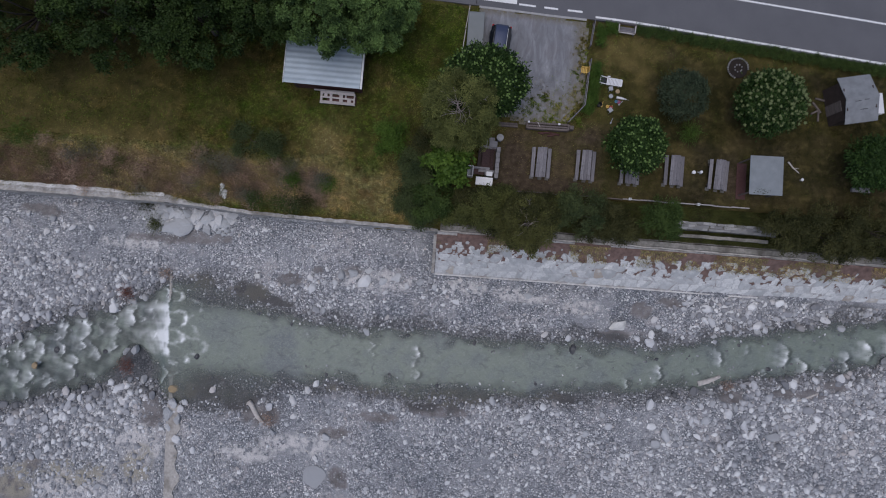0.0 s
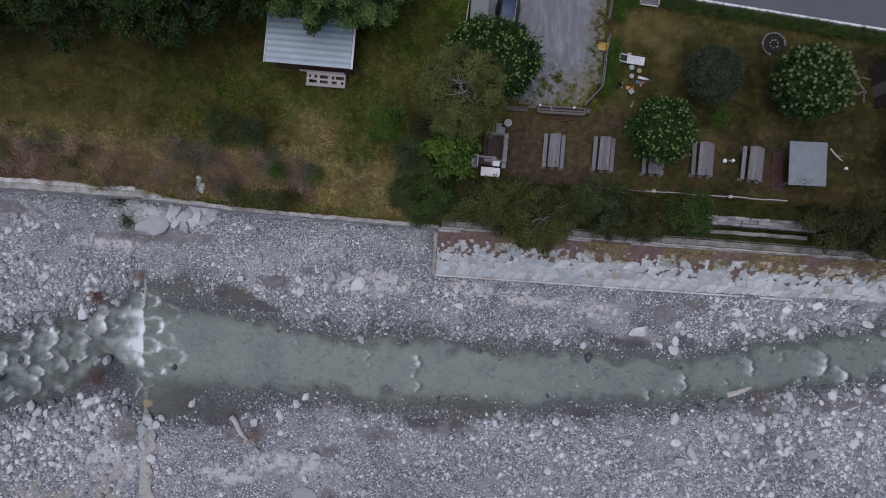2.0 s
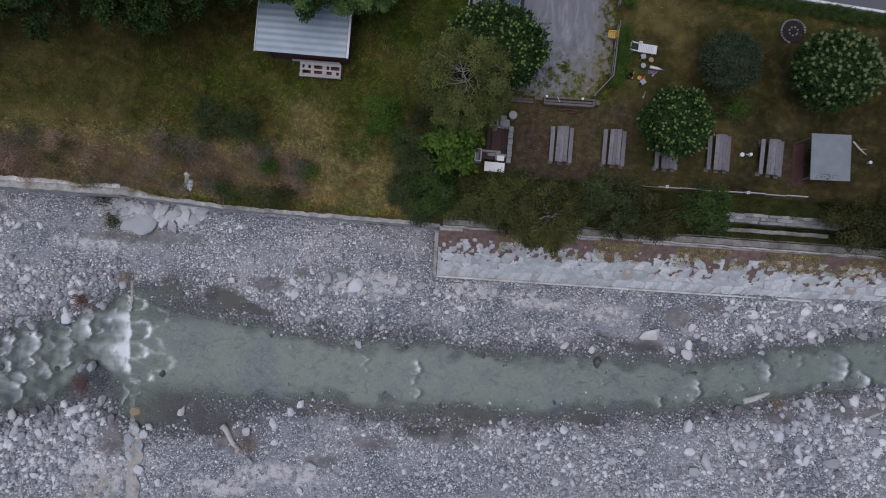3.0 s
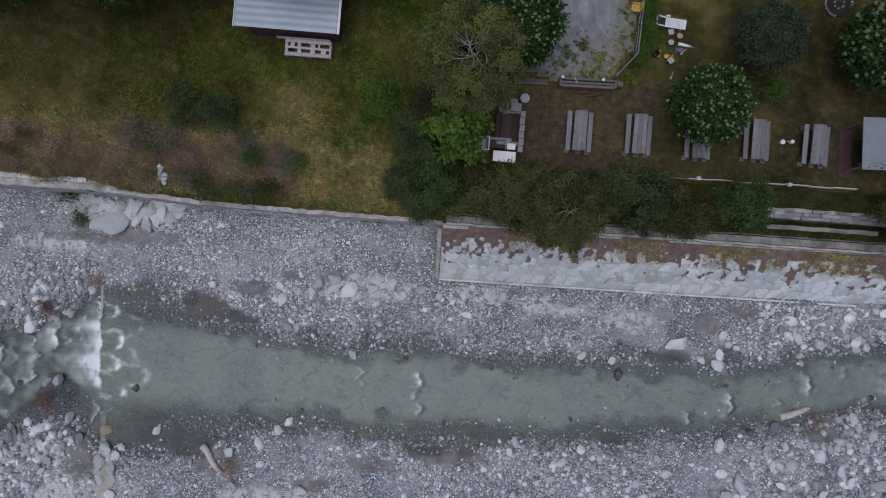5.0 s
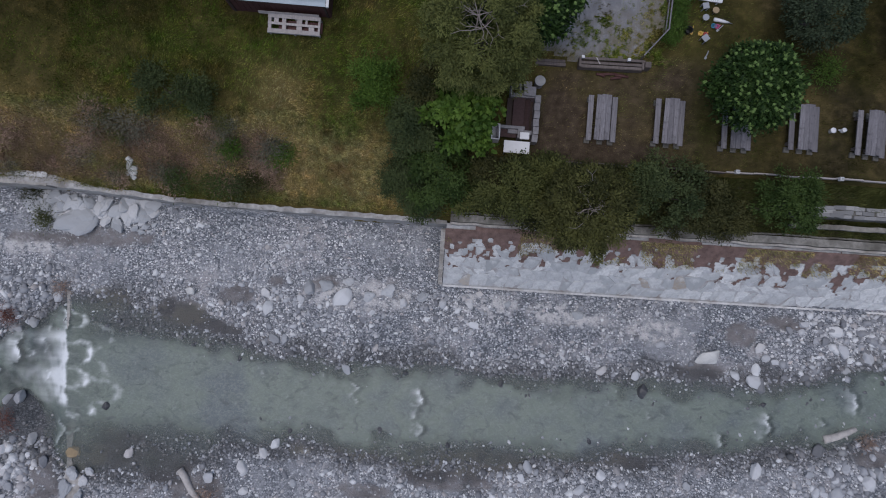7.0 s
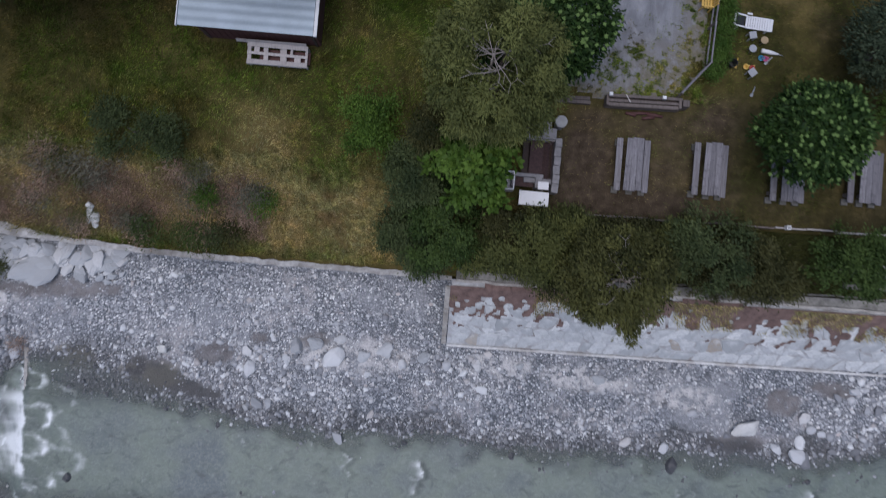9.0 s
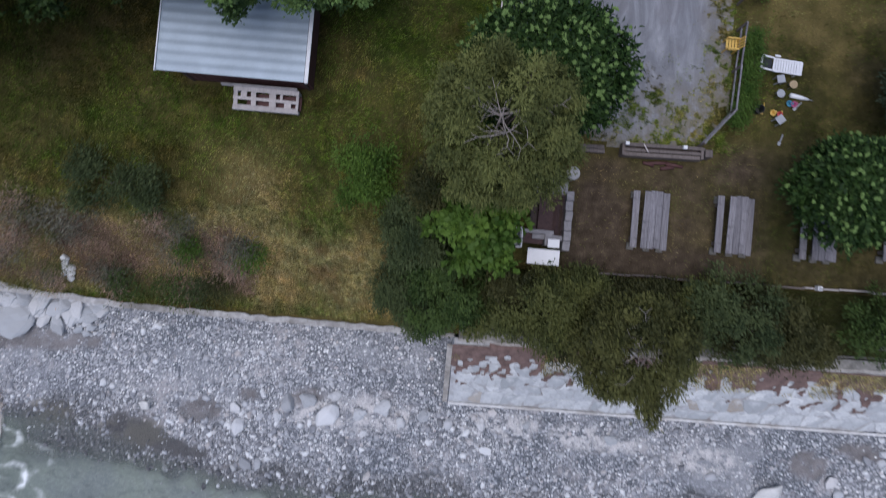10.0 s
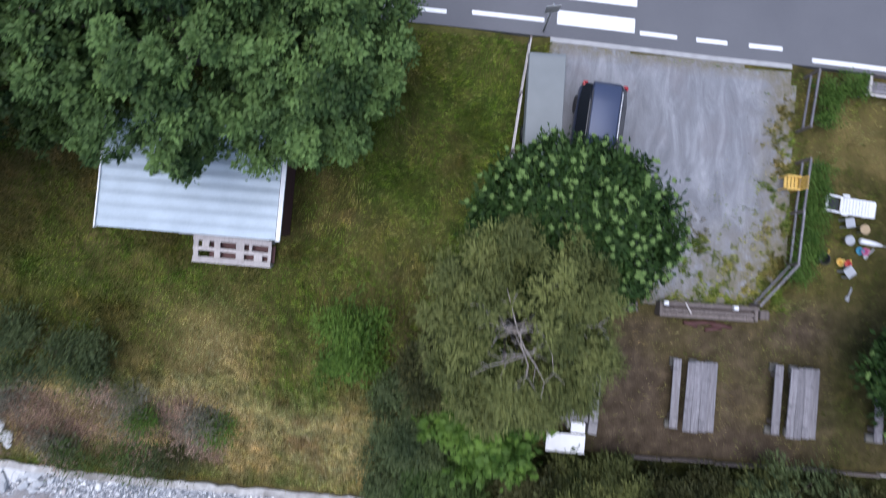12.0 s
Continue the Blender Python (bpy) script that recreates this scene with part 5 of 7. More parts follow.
TERRACE_TREES = [
        (-0.5, 2.4, 1.5, 1.6, 0.4, L_GREEN, "green bushy tree above the flood wall"), (3.3, 1.75, 1.5, 1.25, 1.2, L_MOSS, "olive-green bushy tree beside the barbecue"),
        (11.2, 2.1, 2.0, 1.5, 1.2, L_WILLOW, "grey-green bushy tree on the terrace"), (14.0, 1.9, 1.2, 1.0, 0.0, L_DARK, "dark bush in the terrace shade"),
        (18.0, 2.1, 1.5, 1.2, 0.8, L_GREEN, "bright green bush on the terrace"), (28.2, 2.0, 1.9, 1.3, 0.8, L_DARK, "dark terrace tree below the shelter"),
        (31.3, 2.2, 2.4, 1.9, 1.2, L_DARK, "dark leafy terrace tree"), (35.2, 2.6, 2.4, 1.9, 1.2, L_DARK, "dark leafy terrace tree"), (39.5, 2.4, 2.5, 1.9, 1.2, L_DARK, "dark leafy terrace tree")]
TERRACE_BUSHES = [
        (9.0, 1.9, 1.3, 1.0, 0.2, L_DARK, "dark bush in the terrace shade"), (44.0, 2.4, 2.5, 1.9, 1.2, L_DARK, "dark leafy terrace tree"), (29.0, 1.6, 1.6, 1.2, 0.2, L_DARK, "dark bush in the terrace shade"), (33.3, 1.5, 1.8, 1.3, 0.2, L_DARK, "dark bush in the terrace shade"), (37.4, 1.6, 1.8, 1.3, 0.2, L_DARK, "dark bush in the terrace shade"), (-1.5, 1.3, 1.0, 0.8, -1.2, L_WILLOW, "willow bush hanging over the flood wall"),
        (12.9, 1.0, 1.3, 0.9, -0.8, L_DARK, "dark bush hanging over the terrace wall"), (15.4, 1.2, 1.2, 0.9, -0.9, L_DARK, "dark bush hanging over the terrace wall"), (4.6, 1.0, 1.2, 0.9, -0.6, L_DARK, "dark bush hanging over the terrace wall"), (1.6, 1.5, 1.2, 1.0, -0.3, L_MOSS, "olive bush hanging over the terrace wall"),
        (2.2, 2.6, 1.2, 0.75, 0.2, L_DARK, "dark bush below the garden edge"), (5.0, 2.6, 1.6, 0.75, 0.5, L_MOSS, "moss-green bush below the garden edge"), (7.8, 2.6, 1.5, 0.75, 0.4, L_DARK, "dark bush below the garden edge"), (10.4, 2.6, 1.4, 0.75, 0.3, L_MOSS, "moss-green bush below the garden edge"), (13.2, 2.6, 1.3, 0.75, 0.2, L_DARK, "dark bush below the garden edge")]
for i, (x, y, rx, ry, zc, mat, lab) in enumerate(TERRACE_TREES + TERRACE_BUSHES):
    tree("terrace_tree", 80 + i, (x, y + 0.25), zc + 0.15, (rx * 1.12, ry * 1.22, 1.6), lab, mat, 330 if rx > 1.3 else 220, 26, 0.15, 0.42, 0.4, spread_r=0.13, tuft=0.42, thick=0.08, group="trees along the terraces")
shrub("hazel_bush", 95, (-1.9, 4.9), (1.45, 1.7, 2.2), "dark green hazel bush beside the meadow", L_WILLOW, 330, 32, 0.14, spread_r=0.16, tuft=0.34)
shrub("hazel_bush", 96, (-2.3, 2.5), (1.45, 1.4, 1.9), "grey-green willow bush on the bank", L_WILLOW, 300, 32, 0.13, spread_r=0.16, tuft=0.34)
shrub("hazel_bush", 97, (-1.2, 6.6), (1.1, 1.2, 2.4), "dark green undergrowth beside the trees", L_DARK, 200, 32, 0.14, spread_r=0.16, tuft=0.34)
tree("elder_bush", 98, (-4.4, 7.2), 0.9, (0.85, 1.3, 1.0), "light green loose elder bush in the meadow", L_BRIGHT, 200, 24, 0.14, 0.4, 0.1, category="shrub", spread_r=0.20, thick=0.04, stems=4, tuft=0.34, tips=[(-5.7, 8.3, 1.2), (-5.2, 7.7, 1.5), (-3.1, 8.4, 1.2), (-3.6, 7.8, 1.5), (-4.5, 9.3, 1.0), (-4.9, 8.9, 1.2), (-5.2, 6.3, 0.9), (-4.1, 5.2, 0.7), (-3.5, 6.5, 1.0), (-3.2, 7.3, 0.9)])
shrub("broom_bush", 99, (-15.6, 6.2), (2.5, 1.25, 0.8), "low dark green bush in the meadow", L_WILLOW, 200, 30, 0.13, spread_r=0.22, tuft=0.30)


# ---- buildings ----
def shed():
    t = thing("shed", (-10.02, 12.71, 0.2), "red-brown wooden shed with a pale blue ribbed metal roof", "shed", turn=-0.3)
    w, d = 5.3, 3.3
    for name, c, s in (("wall_front", (0.2, -d / 2, 0.95), (w, 0.08, 1.9)), ("wall_back", (0.2, d / 2, 0.95), (w, 0.08, 1.9)),
                       ("wall_side", (0.2 - w / 2 - 0.04, 0, 0.95), (0.08, d + 0.08, 1.9)), ("wall_side", (0.2 + w / 2 + 0.04, 0, 0.95), (0.08, d + 0.08, 1.9))):
        boxed(name, c, s, REDWOOD, t)
    for i in range(18):
        boxed("batten", (0.2 - w / 2 + 0.15 + i * 0.293, -d / 2 - 0.05, 0.95), (0.05, 0.02, 1.88), REDWOOD, t, bevel=0.0)
    for x in (-2.35, 2.75):
        boxed("corner_post", (x, -d / 2 - 0.06, 0.95), (0.12, 0.05, 1.9), DARKWOOD, t)
    # ribbed sheets, ribs running along the roof
    bm = bmesh.new()
    prof = []
    for i in range(9):
        y0 = -1.98 + i * 0.44
        prof += [(y0 + 0.44 * k / 8, 0.013 * (1 - math.cos(2 * math.pi * k / 8)) * (1.0 if k % 8 else 0.5)) for k in range(8)]
    prof.append((1.98, 0.0))
    ends = []
    for x, z in ((-3.07, 2.05), (2.97, 1.932)):
        ends.append(([bm.verts.new((x, y, z + h)) for y, h in prof], [bm.verts.new((x, y, z + h - 0.012)) for y, h in prof]))
    for i in range(len(prof) - 1):
        bm.faces.new((ends[0][0][i], ends[1][0][i], ends[1][0][i + 1], ends[0][0][i + 1]))
        bm.faces.new((ends[0][1][i + 1], ends[1][1][i + 1], ends[1][1][i], ends[0][1][i]))
    for e in ends:
        for i in range(len(prof) - 1):
            bm.faces.new((e[0][i], e[0][i + 1], e[1][i + 1], e[1][i]))
    part("roof", bm, ROOFBLUE, t)
    boxed("fascia", (3.08, 0, 1.97), (0.15, 4.05, 0.12), WHITETRIM, t, "white verge board", ry=4)
    # dark strip put in for the shade between ribs and verge board
    boxed("gutter_strip", (2.985, 0, 1.90), (0.06, 3.95, 0.03), DARKWOOD, t)
    boxed("fascia", (-3.10, 0, 2.07), (0.05, 4.05, 0.12), WHITETRIM, t, "white verge board")
    boxed("eaves_board", (0, -1.95, 1.93), (6.1, 0.03, 0.08), DARKWOOD, t, ry=1.1)
    for x in (-2.0, 0.2, 2.4):
        boxed("rafter", (x, 0, 1.87), (0.07, 3.9, 0.07), DARKWOOD, t)


def pallet_bench():
    t = thing("pallet_bench", (-9.0, 10.35, 0.22), "bleached white pallet bench leaning against the shed", "bench", turn=-0.5)
    for y, wide in ((-0.47, 0.19), (-0.10, 0.13), (0.29, 0.20)):
        boxed("slat", (0, y, 0.47 + 0.10 * (y + 0.5)), (2.85, wide, 0.03), PALEWOOD, t, rx=5, rz=0.8 * math.sin(14 * y))
    for x, y, wide, deep_ in ((-1.33, -0.08, 0.18, 0.92), (-0.55, -0.08, 0.22, 0.92), (0.28, -0.08, 0.30, 0.92), (1.36, -0.08, 0.12, 0.92), (0.95, -0.28, 0.30, 0.35), (-0.98, 0.10, 0.26, 0.32), (0.66, 0.12, 0.12, 0.30)):
        boxed("crossbar", (x, y, 0.455 + 0.09 * (y + 0.08)), (wide, deep_, 0.05), PALEWOOD, t, rx=5, rz=3 * math.sin(9 * x))
    boxed("front_board", (0, -0.57, 0.40), (2.9, 0.035, 0.14), PALEWOOD, t)
    boxed("back_board", (-0.3, 0.42, 0.62), (3.3, 0.04, 0.20), PALEWOOD, t, rx=-15)
    for x in (-1.35, 0.0, 1.35):
        for y in (-0.48, 0.34):
            boxed("leg", (x, y, 0.20), (0.10, 0.10, 0.42), PALEWOOD, t)
    boxed("inner_board", (0.3, -0.1, 0.25), (2.4, 0.6, 0.03), REDWOOD, t)


def shelter():
    t = thing("shelter", (25.7, 6.4, 0.0), "open shelter with a flat grey sheet roof on timber posts", "shelter", turn=1.5)
    boxed("roof", (0, 0, 2.1), (2.66, 3.1, 0.05), ROOFGREY, t, rx=2)
    for x in (-1.15, 1.15):
        for y in (-1.35, 1.35):
            boxed("post", (x, y, 1.02), (0.10, 0.10, 2.06), BROWNWOOD, t)
        boxed("beam", (x, 0, 2.0), (0.10, 2.9, 0.12), BROWNWOOD, t, rx=2)
    boxed("table_top", (0.1, 0, 0.75), (0.8, 2.2, 0.05), GREYWOOD, t)
    for y in (-0.8, 0.8):
        boxed("table_leg", (0.1, y, 0.36), (0.5, 0.08, 0.72), BROWNWOOD, t)
    leaves = rng.normal(size=(34, 3)) * np.array((0.40, 0.16, 0.0)) + np.array((-0.1, -1.2, 2.07))
    leaves = leaves[np.abs(leaves[:, 0]) < 1.2]
    a = rng.random(len(leaves)) * 6.28
    ob = new("leaf_litter", leaf_mesh("leaf_litter", leaves + np.array((0, 0, 0.012)), np.stack([np.cos(a), np.sin(a), 0 * a + 0.02], -1), np.tile((0, 0, 1.0), (len(a), 1)), 0.10 + 0.08 * rng.random(len(a)), 0.07 + 0.03 * rng.random(len(a)), L_DARK))
    ob.parent = t
    tagged(ob, "fallen leaves on the roof", kind="stuff")
    mat_ = thing("ground_mat", (24.75, 6.2, 0.0), "dark red-brown mat on the ground beside the shelter", "mat")
    boxed("mat_sheet", (0, 0, 0.03), (0.8, 3.0, 0.04), REDWOOD, mat_)


def garden_hut():
    t = thing("garden_hut", (32.7, 13.15, 0.0), "small timber hut with a grey felt gable roof", "hut", turn=12)
    w, d = 2.35, 3.0
    for name, c, s in (("wall_front", (0, -d / 2, 1.0), (w, 0.07, 2.0)), ("wall_back", (0, d / 2, 1.0), (w, 0.07, 2.0)), ("wall_side", (-w / 2, 0, 1.0), (0.07, d, 2.0)), ("wall_side", (w / 2, 0, 1.0), (0.07, d, 2.0))):
        boxed(name, c, s, DARKWOOD, t)
    for k in (-1, 1):
        boxed("roof_half", (0.05, k * 0.93, 2.33), (2.7, 2.02, 0.06), ROOFPALE, t, rx=-k * 18)
        boxed("gable", (k * w / 2, 0, 2.2), (0.07, 1.8, 0.5), DARKWOOD, t)
    boxed("ridge_strip", (0.05, 0, 2.65), (2.72, 0.22, 0.03), ROOFPALE, t)
    for x, y, s in ((-0.3, -0.25, 0.5), (0.4, -0.2, 0.35), (0.2, -0.9, 0.6)):
        boxed("torn_felt", (x, y, 2.66 + y * 0.325 + 0.0), (s, 0.05, 0.012), BLACK, t, rx=18, bevel=0)
    boxed("door", (-w / 2 - 0.05, -0.3, 0.95), (0.05, 0.85, 1.85), BROWNWOOD, t)
    d2 = thing("white_cupboard", (35.0, 13.2, 0.0), "white metal cupboard standing beside the hut", "cupboard", turn=8)
    boxed("body", (0, 0, 0.7), (0.55, 1.6, 1.4), WHITE, d2, bevel=0.03)
    boxed("top", (0, 0, 1.42), (0.62, 1.68, 0.05), WHITE, d2)
    boxed("door", (0.0, -0.85, 0.7), (0.5, 0.03, 1.25), WHITE, d2)
    for i, (x, y, l) in enumerate(((30.9, 12.2, 0.9), (30.75, 12.9, 1.1), (31.0, 13.6, 0.8), (30.6, 12.5, 0.7))):
        b = thing("timber_offcut", (x, y, float(land(x, y))), "old timber offcut lying beside the hut", "timber", turn=40 * i, group="timber offcuts")
        boxed("board", (0, 0, 0.06), (0.14, l, 0.10), BROWNWOOD, b)


shed()
pallet_bench()
shelter()
garden_hut()


# ---- picnic garden ----
def picnic_table(at, turn):
    t = thing("picnic_table", (*at, 0.0), "grey weathered plank picnic table with two plank benches", "picnic table", turn=turn, group="picnic tables")
    for i, x in enumerate((-0.29, -0.02, 0.25)):
        boxed("table_plank", (x, 0.02 * (i - 1), 0.75), (0.262, 2.46 + 0.05 * (i % 2), 0.05), GREYWOOD, t, bevel=0.01, rz=0.5 * (i - 1))
    for x in (-0.66, 0.64):
        boxed("bench_plank", (x, 0.0, 0.46), (0.29, 2.48, 0.06), GREYWOOD, t, bevel=0.012, rz=0.6)
    for y in (-0.85, 0.85):
        boxed("table_support", (0.0, y, 0.38), (0.16, 0.16, 0.68), BROWNWOOD, t)
        boxed("table_bearer", (0.0, y, 0.69), (0.75, 0.09, 0.07), BROWNWOOD, t)
        for x in (-0.66, 0.64):
            boxed("bench_leg", (x, y, 0.22), (0.14, 0.16, 0.42), BROWNWOOD, t)
    for x in (-0.66, 0.05, 0.62):
        for y in (-1.17, 1.10):
            boxed("footing_slab", (x, y, 0.05), (0.30, 0.30, 0.10), DRYWALL, t, "mossy concrete footing slab")
    return t


first = picnic_table((8.02, 6.33), -1.5)
for x, y, a in ((11.68, 6.38, -2.0), (15.35, 6.38, -1.0), (18.98, 6.55, -1.5), (22.65, 6.48, -3.5)):
    copy_thing(first, pose(x, y, 0, 0, 0, a))


def barbecue():
    t = thing("barbecue", (3.5, 6.2, 0.0), "masonry garden barbecue of grey blocks with a rusty grill", "barbecue", turn=-1)
    for i in range(6):
        boxed("wall_block", (0.92 + 0.02 * (i % 2), -1.25 + 0.43 * i, 0.38), (0.32, 0.41, 0.76), BLOCK, t, bevel=0.03, rz=3 * ((i * 7) % 3 - 1))
    for y in (-0.95, 1.05):
        boxed("side_wall", (0.1, y, 0.34), (1.3, 0.22, 0.68), BLOCK, t, bevel=0.02)
    boxed("hearth", (0.0, 0.05, 0.3), (1.2, 1.8, 0.12), RUST, t)
    for i in range(9):
        boxed("grill_bar", (0.42 + 0.035 * i, 0.05, 0.70), (0.014, 1.8, 0.014), RUST, t, bevel=0)
    boxed("rusty_lid", (-0.05, 0.05, 0.62), (0.62, 1.75, 0.05), RUST, t, ry=4)
    boxed("ash_shelf", (-0.52, 0.1, 0.42), (0.3, 1.6, 0.06), DARKWOOD, t)
    for c, s in (((-0.52, 1.32, 0.42), (0.10, 0.62, 0.84)), ((-0.05, 1.32, 0.42), (0.10, 0.62, 0.84)), ((-0.29, 1.05, 0.42), (0.40, 0.10, 0.84)), ((-0.29, 1.6, 0.42), (0.40, 0.10, 0.84))):
        boxed("flue_wall", c, s, BLOCK, t, bevel=0.015)
    boxed("top_slab", (0.46, 1.27, 0.42), (0.66, 0.52, 0.84), BLOCK, t, bevel=0.05)
    boxed("cap_block", (0.35, 1.72, 0.3), (0.45, 0.3, 0.6), BLOCK, t, bevel=0.04)


def sink_corner():
    t = thing("outdoor_sink", (3.0, 5.1, 0.0), "grey block counter with a sunken basin", "sink", turn=-1)
    for c, s in (((0.1, 0.36, 0.4), (1.45, 0.16, 0.8)), ((-0.54, 0.05, 0.4), (0.16, 0.5, 0.8)), ((0.62, 0.05, 0.4), (0.3, 0.5, 0.8))):
        boxed("counter_block", c, s, BLOCK, t, bevel=0.02)
    boxed("basin", (-0.02, 0.06, 0.55), (0.9, 0.44, 0.04), RUST, t)
    box_ = thing("white_box", (3.82, 4.98, 0.8), "small white plastic box on the block counter", "box")
    boxed("tub", (0, 0, 0.09), (0.48, 0.34, 0.18), WHITE, box_, bevel=0.03)
    boxed("lid", (0, 0, 0.19), (0.5, 0.36, 0.03), WHITE, box_, bevel=0.01)
    tab = thing("white_table", (3.45, 4.38, 0.0), "white-topped work table with leaves as its shadow patch", "table", turn=-1)
    boxed("tabletop", (0, 0, 0.80), (1.38, 0.66, 0.04), WHITE, tab, bevel=0.015)
    # the shadow patch on the table top is made of dark leaves
    lr = np.random.default_rng(12)
    n = 9
    at = np.stack([0.18 + 0.30 * lr.random(n), -0.10 - 0.18 * lr.random(n), np.full(n, 0.826)], -1)
    ang = lr.random(n) * 6.28
    tip = np.stack([np.cos(ang), np.sin(ang), np.full(n, 0.08)], -1)
    me = leaf_mesh("fallen_leaves", at, tip, np.tile((0, 0, 1.0), (n, 1)), 0.10 + 0.06 * lr.random(n), np.full(n, 0.06), L_CHESTNUT)
    set_values(me, "tone", np.full(4 * n, 0.4))
    fl = new("fallen_leaves", me)
    fl.location = (3.45, 4.38, 0.0)
    tagged(fl, "dark green leaves put on the white table as its shadow patch", "leaves", kind="stuff")
    for x in (-0.62, 0.62):
        for y in (-0.27, 0.27):
            boxed("leg", (x, y, 0.39), (0.05, 0.05, 0.78), STEEL, tab)
    fr = thing("white_crate", (2.28, 5.15, 0.0), "white open plastic crate standing on end", "crate")
    for c, s in (((0.2, 0, 0.42), (0.05, 0.85, 0.84)), ((-0.2, 0, 0.42), (0.05, 0.85, 0.84)), ((0, 0.41, 0.42), (0.36, 0.05, 0.84)), ((0, -0.41, 0.42), (0.36, 0.05, 0.84))):
        boxed("side", c, s, WHITE, fr)
    boxed("bottom", (0, 0, 0.3), (0.36, 0.78, 0.03), GREYPLASTIC, fr)


barbecue()
sink_corner()
bt = thing("barrel_table", (4.5, 8.08, 0.0), "round pale concrete pedestal beside the barbecue", "table")
turned("drum", [(0.20, 0.0), (0.23, 0.05), (0.21, 0.35), (0.23, 0.68), (0.20, 0.70)], BLOCK, bt)
turned("disc", [(0.26, 0.70), (0.29, 0.72), (0.29, 0.78), (0.26, 0.80), (0.05, 0.80), (0.05, 0.78)], KERB, bt, "pale round top")

st = thing("timber_step", (5.1, 9.35, 0.0), "long weathered timber step at the parking's edge", "step")
for i in range(2):
    boxed("step_plank", (0.02 * i, -0.09 + 0.18 * i, 0.1), (1.66 - 0.1 * i, 0.165, 0.22), BROWNWOOD, st, bevel=0.02, rz=0.6 * i)


def trough():
    t = thing("planter_trough", (8.35, 9.38, 0.0), "long weathered plank planter between parking and picnic lawn", "planter", turn=0.6)
    for y, z, wd in ((0.19, 0.55, 0.12), (-0.02, 0.50, 0.13), (-0.18, 0.44, 0.14)):
        boxed("long_plank", (0.05 if y < 0 else 0.1, y, z), (3.45, wd, 0.06), BROWNWOOD, t, bevel=0.012)
    for k in range(3):
        boxed("front_board", (0, -0.26, 0.10 + 0.14 * k), (3.4, 0.04, 0.13), BROWNWOOD, t)
    boxed("back_board", (0.1, 0.27, 0.28), (3.3, 0.04, 0.5), BROWNWOOD, t)
    for x in (-1.7, 1.72):
        boxed("end_post", (x, 0.0, 0.28), (0.12, 0.5, 0.56), BROWNWOOD, t)
    boxed("soil", (0, 0.08, 0.40), (3.2, 0.12, 0.05), DARKWOOD, t)
    boxed("brace", (-0.75, 0.08, 0.6), (0.05, 0.42, 0.03), PALEWOOD, t, rz=30)
    p = thing("gate_post", (10.32, 9.4, 0.0), "square grey timber gate post", "post")
    boxed("shaft", (0, 0, 0.33), (0.32, 0.32, 0.66), BROWNWOOD, p, bevel=0.02)
    for x in (6.75, 9.25):
        c = thing("white_tin", (x, 9.58, 0.58), "small white tin standing on the planter", "tin", group="white tins")
        boxed("can", (0, 0, 0.09), (0.17, 0.15, 0.18), WHITE, c, bevel=0.02)
        boxed("label_band", (0, -0.078, 0.09), (0.15, 0.006, 0.09), GREYPLASTIC, c, bevel=0)


trough()
for i, (x, y, ln, turn_) in enumerate(((8.35, 8.93, 0.95, 4), (9.05, 8.88, 0.75, -6), (8.75, 8.74, 0.60, 9), (7.9, 8.86, 0.5, -12))):
    lg = thing("firewood_log", (x, y, 0.0), "dark red-brown firewood log lying before the planter", "log", turn=turn_, group="firewood logs")
    tubed("stem", [(-ln / 2, 0, 0.08), (0, 0.015, 0.085), (ln / 2, 0, 0.08)], [0.075, 0.08, 0.07], REDWOOD, lg, n=9)


def rail_fence(pts, label, tall=0.95, rail_z=(0.42, 0.92), mat=None, step=1.8):
    t = thing("rail_fence", (*pts[0], float(land(*pts[0]))), label, "fence")
    z0 = float(land(*pts[0]))
    for (x0, y0), (x1, y1) in zip(pts, pts[1:]):
        ln = math.hypot(x1 - x0, y1 - y0)
        a = math.degrees(math.atan2(y1 - y0, x1 - x0))
        n = max(1, round(ln / step))
        for i in range(n + 1):
            k = i / n
            boxed("post", (x0 + (x1 - x0) * k - pts[0][0], y0 + (y1 - y0) * k - pts[0][1], tall / 2), (0.085, 0.085, tall), BROWNWOOD, t, rz=a)
        for z in rail_z:
            for i in range(n):
                k = (i + 0.5) / n
                boxed("rail", (x0 + (x1 - x0) * k - pts[0][0], y0 + (y1 - y0) * k - pts[0][1], z), (ln / n + 0.06, 0.065, 0.07), mat or GREYWOOD, t, rz=a + 0.6 * (i % 3 - 1), bevel=0.02)
    return t


rail_fence([(11.45, 15.1), (11.3, 13.2), (11.2, 11.3), (9.95, 9.75)], "grey timber rail fence along the parking")
rail_fence([(11.55, 18.3), (11.35, 16.25)], "short grey timber rail fence beside the road")
rail_fence([(1.2, 18.75), (1.0, 16.7), (0.85, 14.6), (0.8, 12.5)], "pale timber rail fence beside the trailer", 1.0, (0.5, 0.95), PALEWOOD)

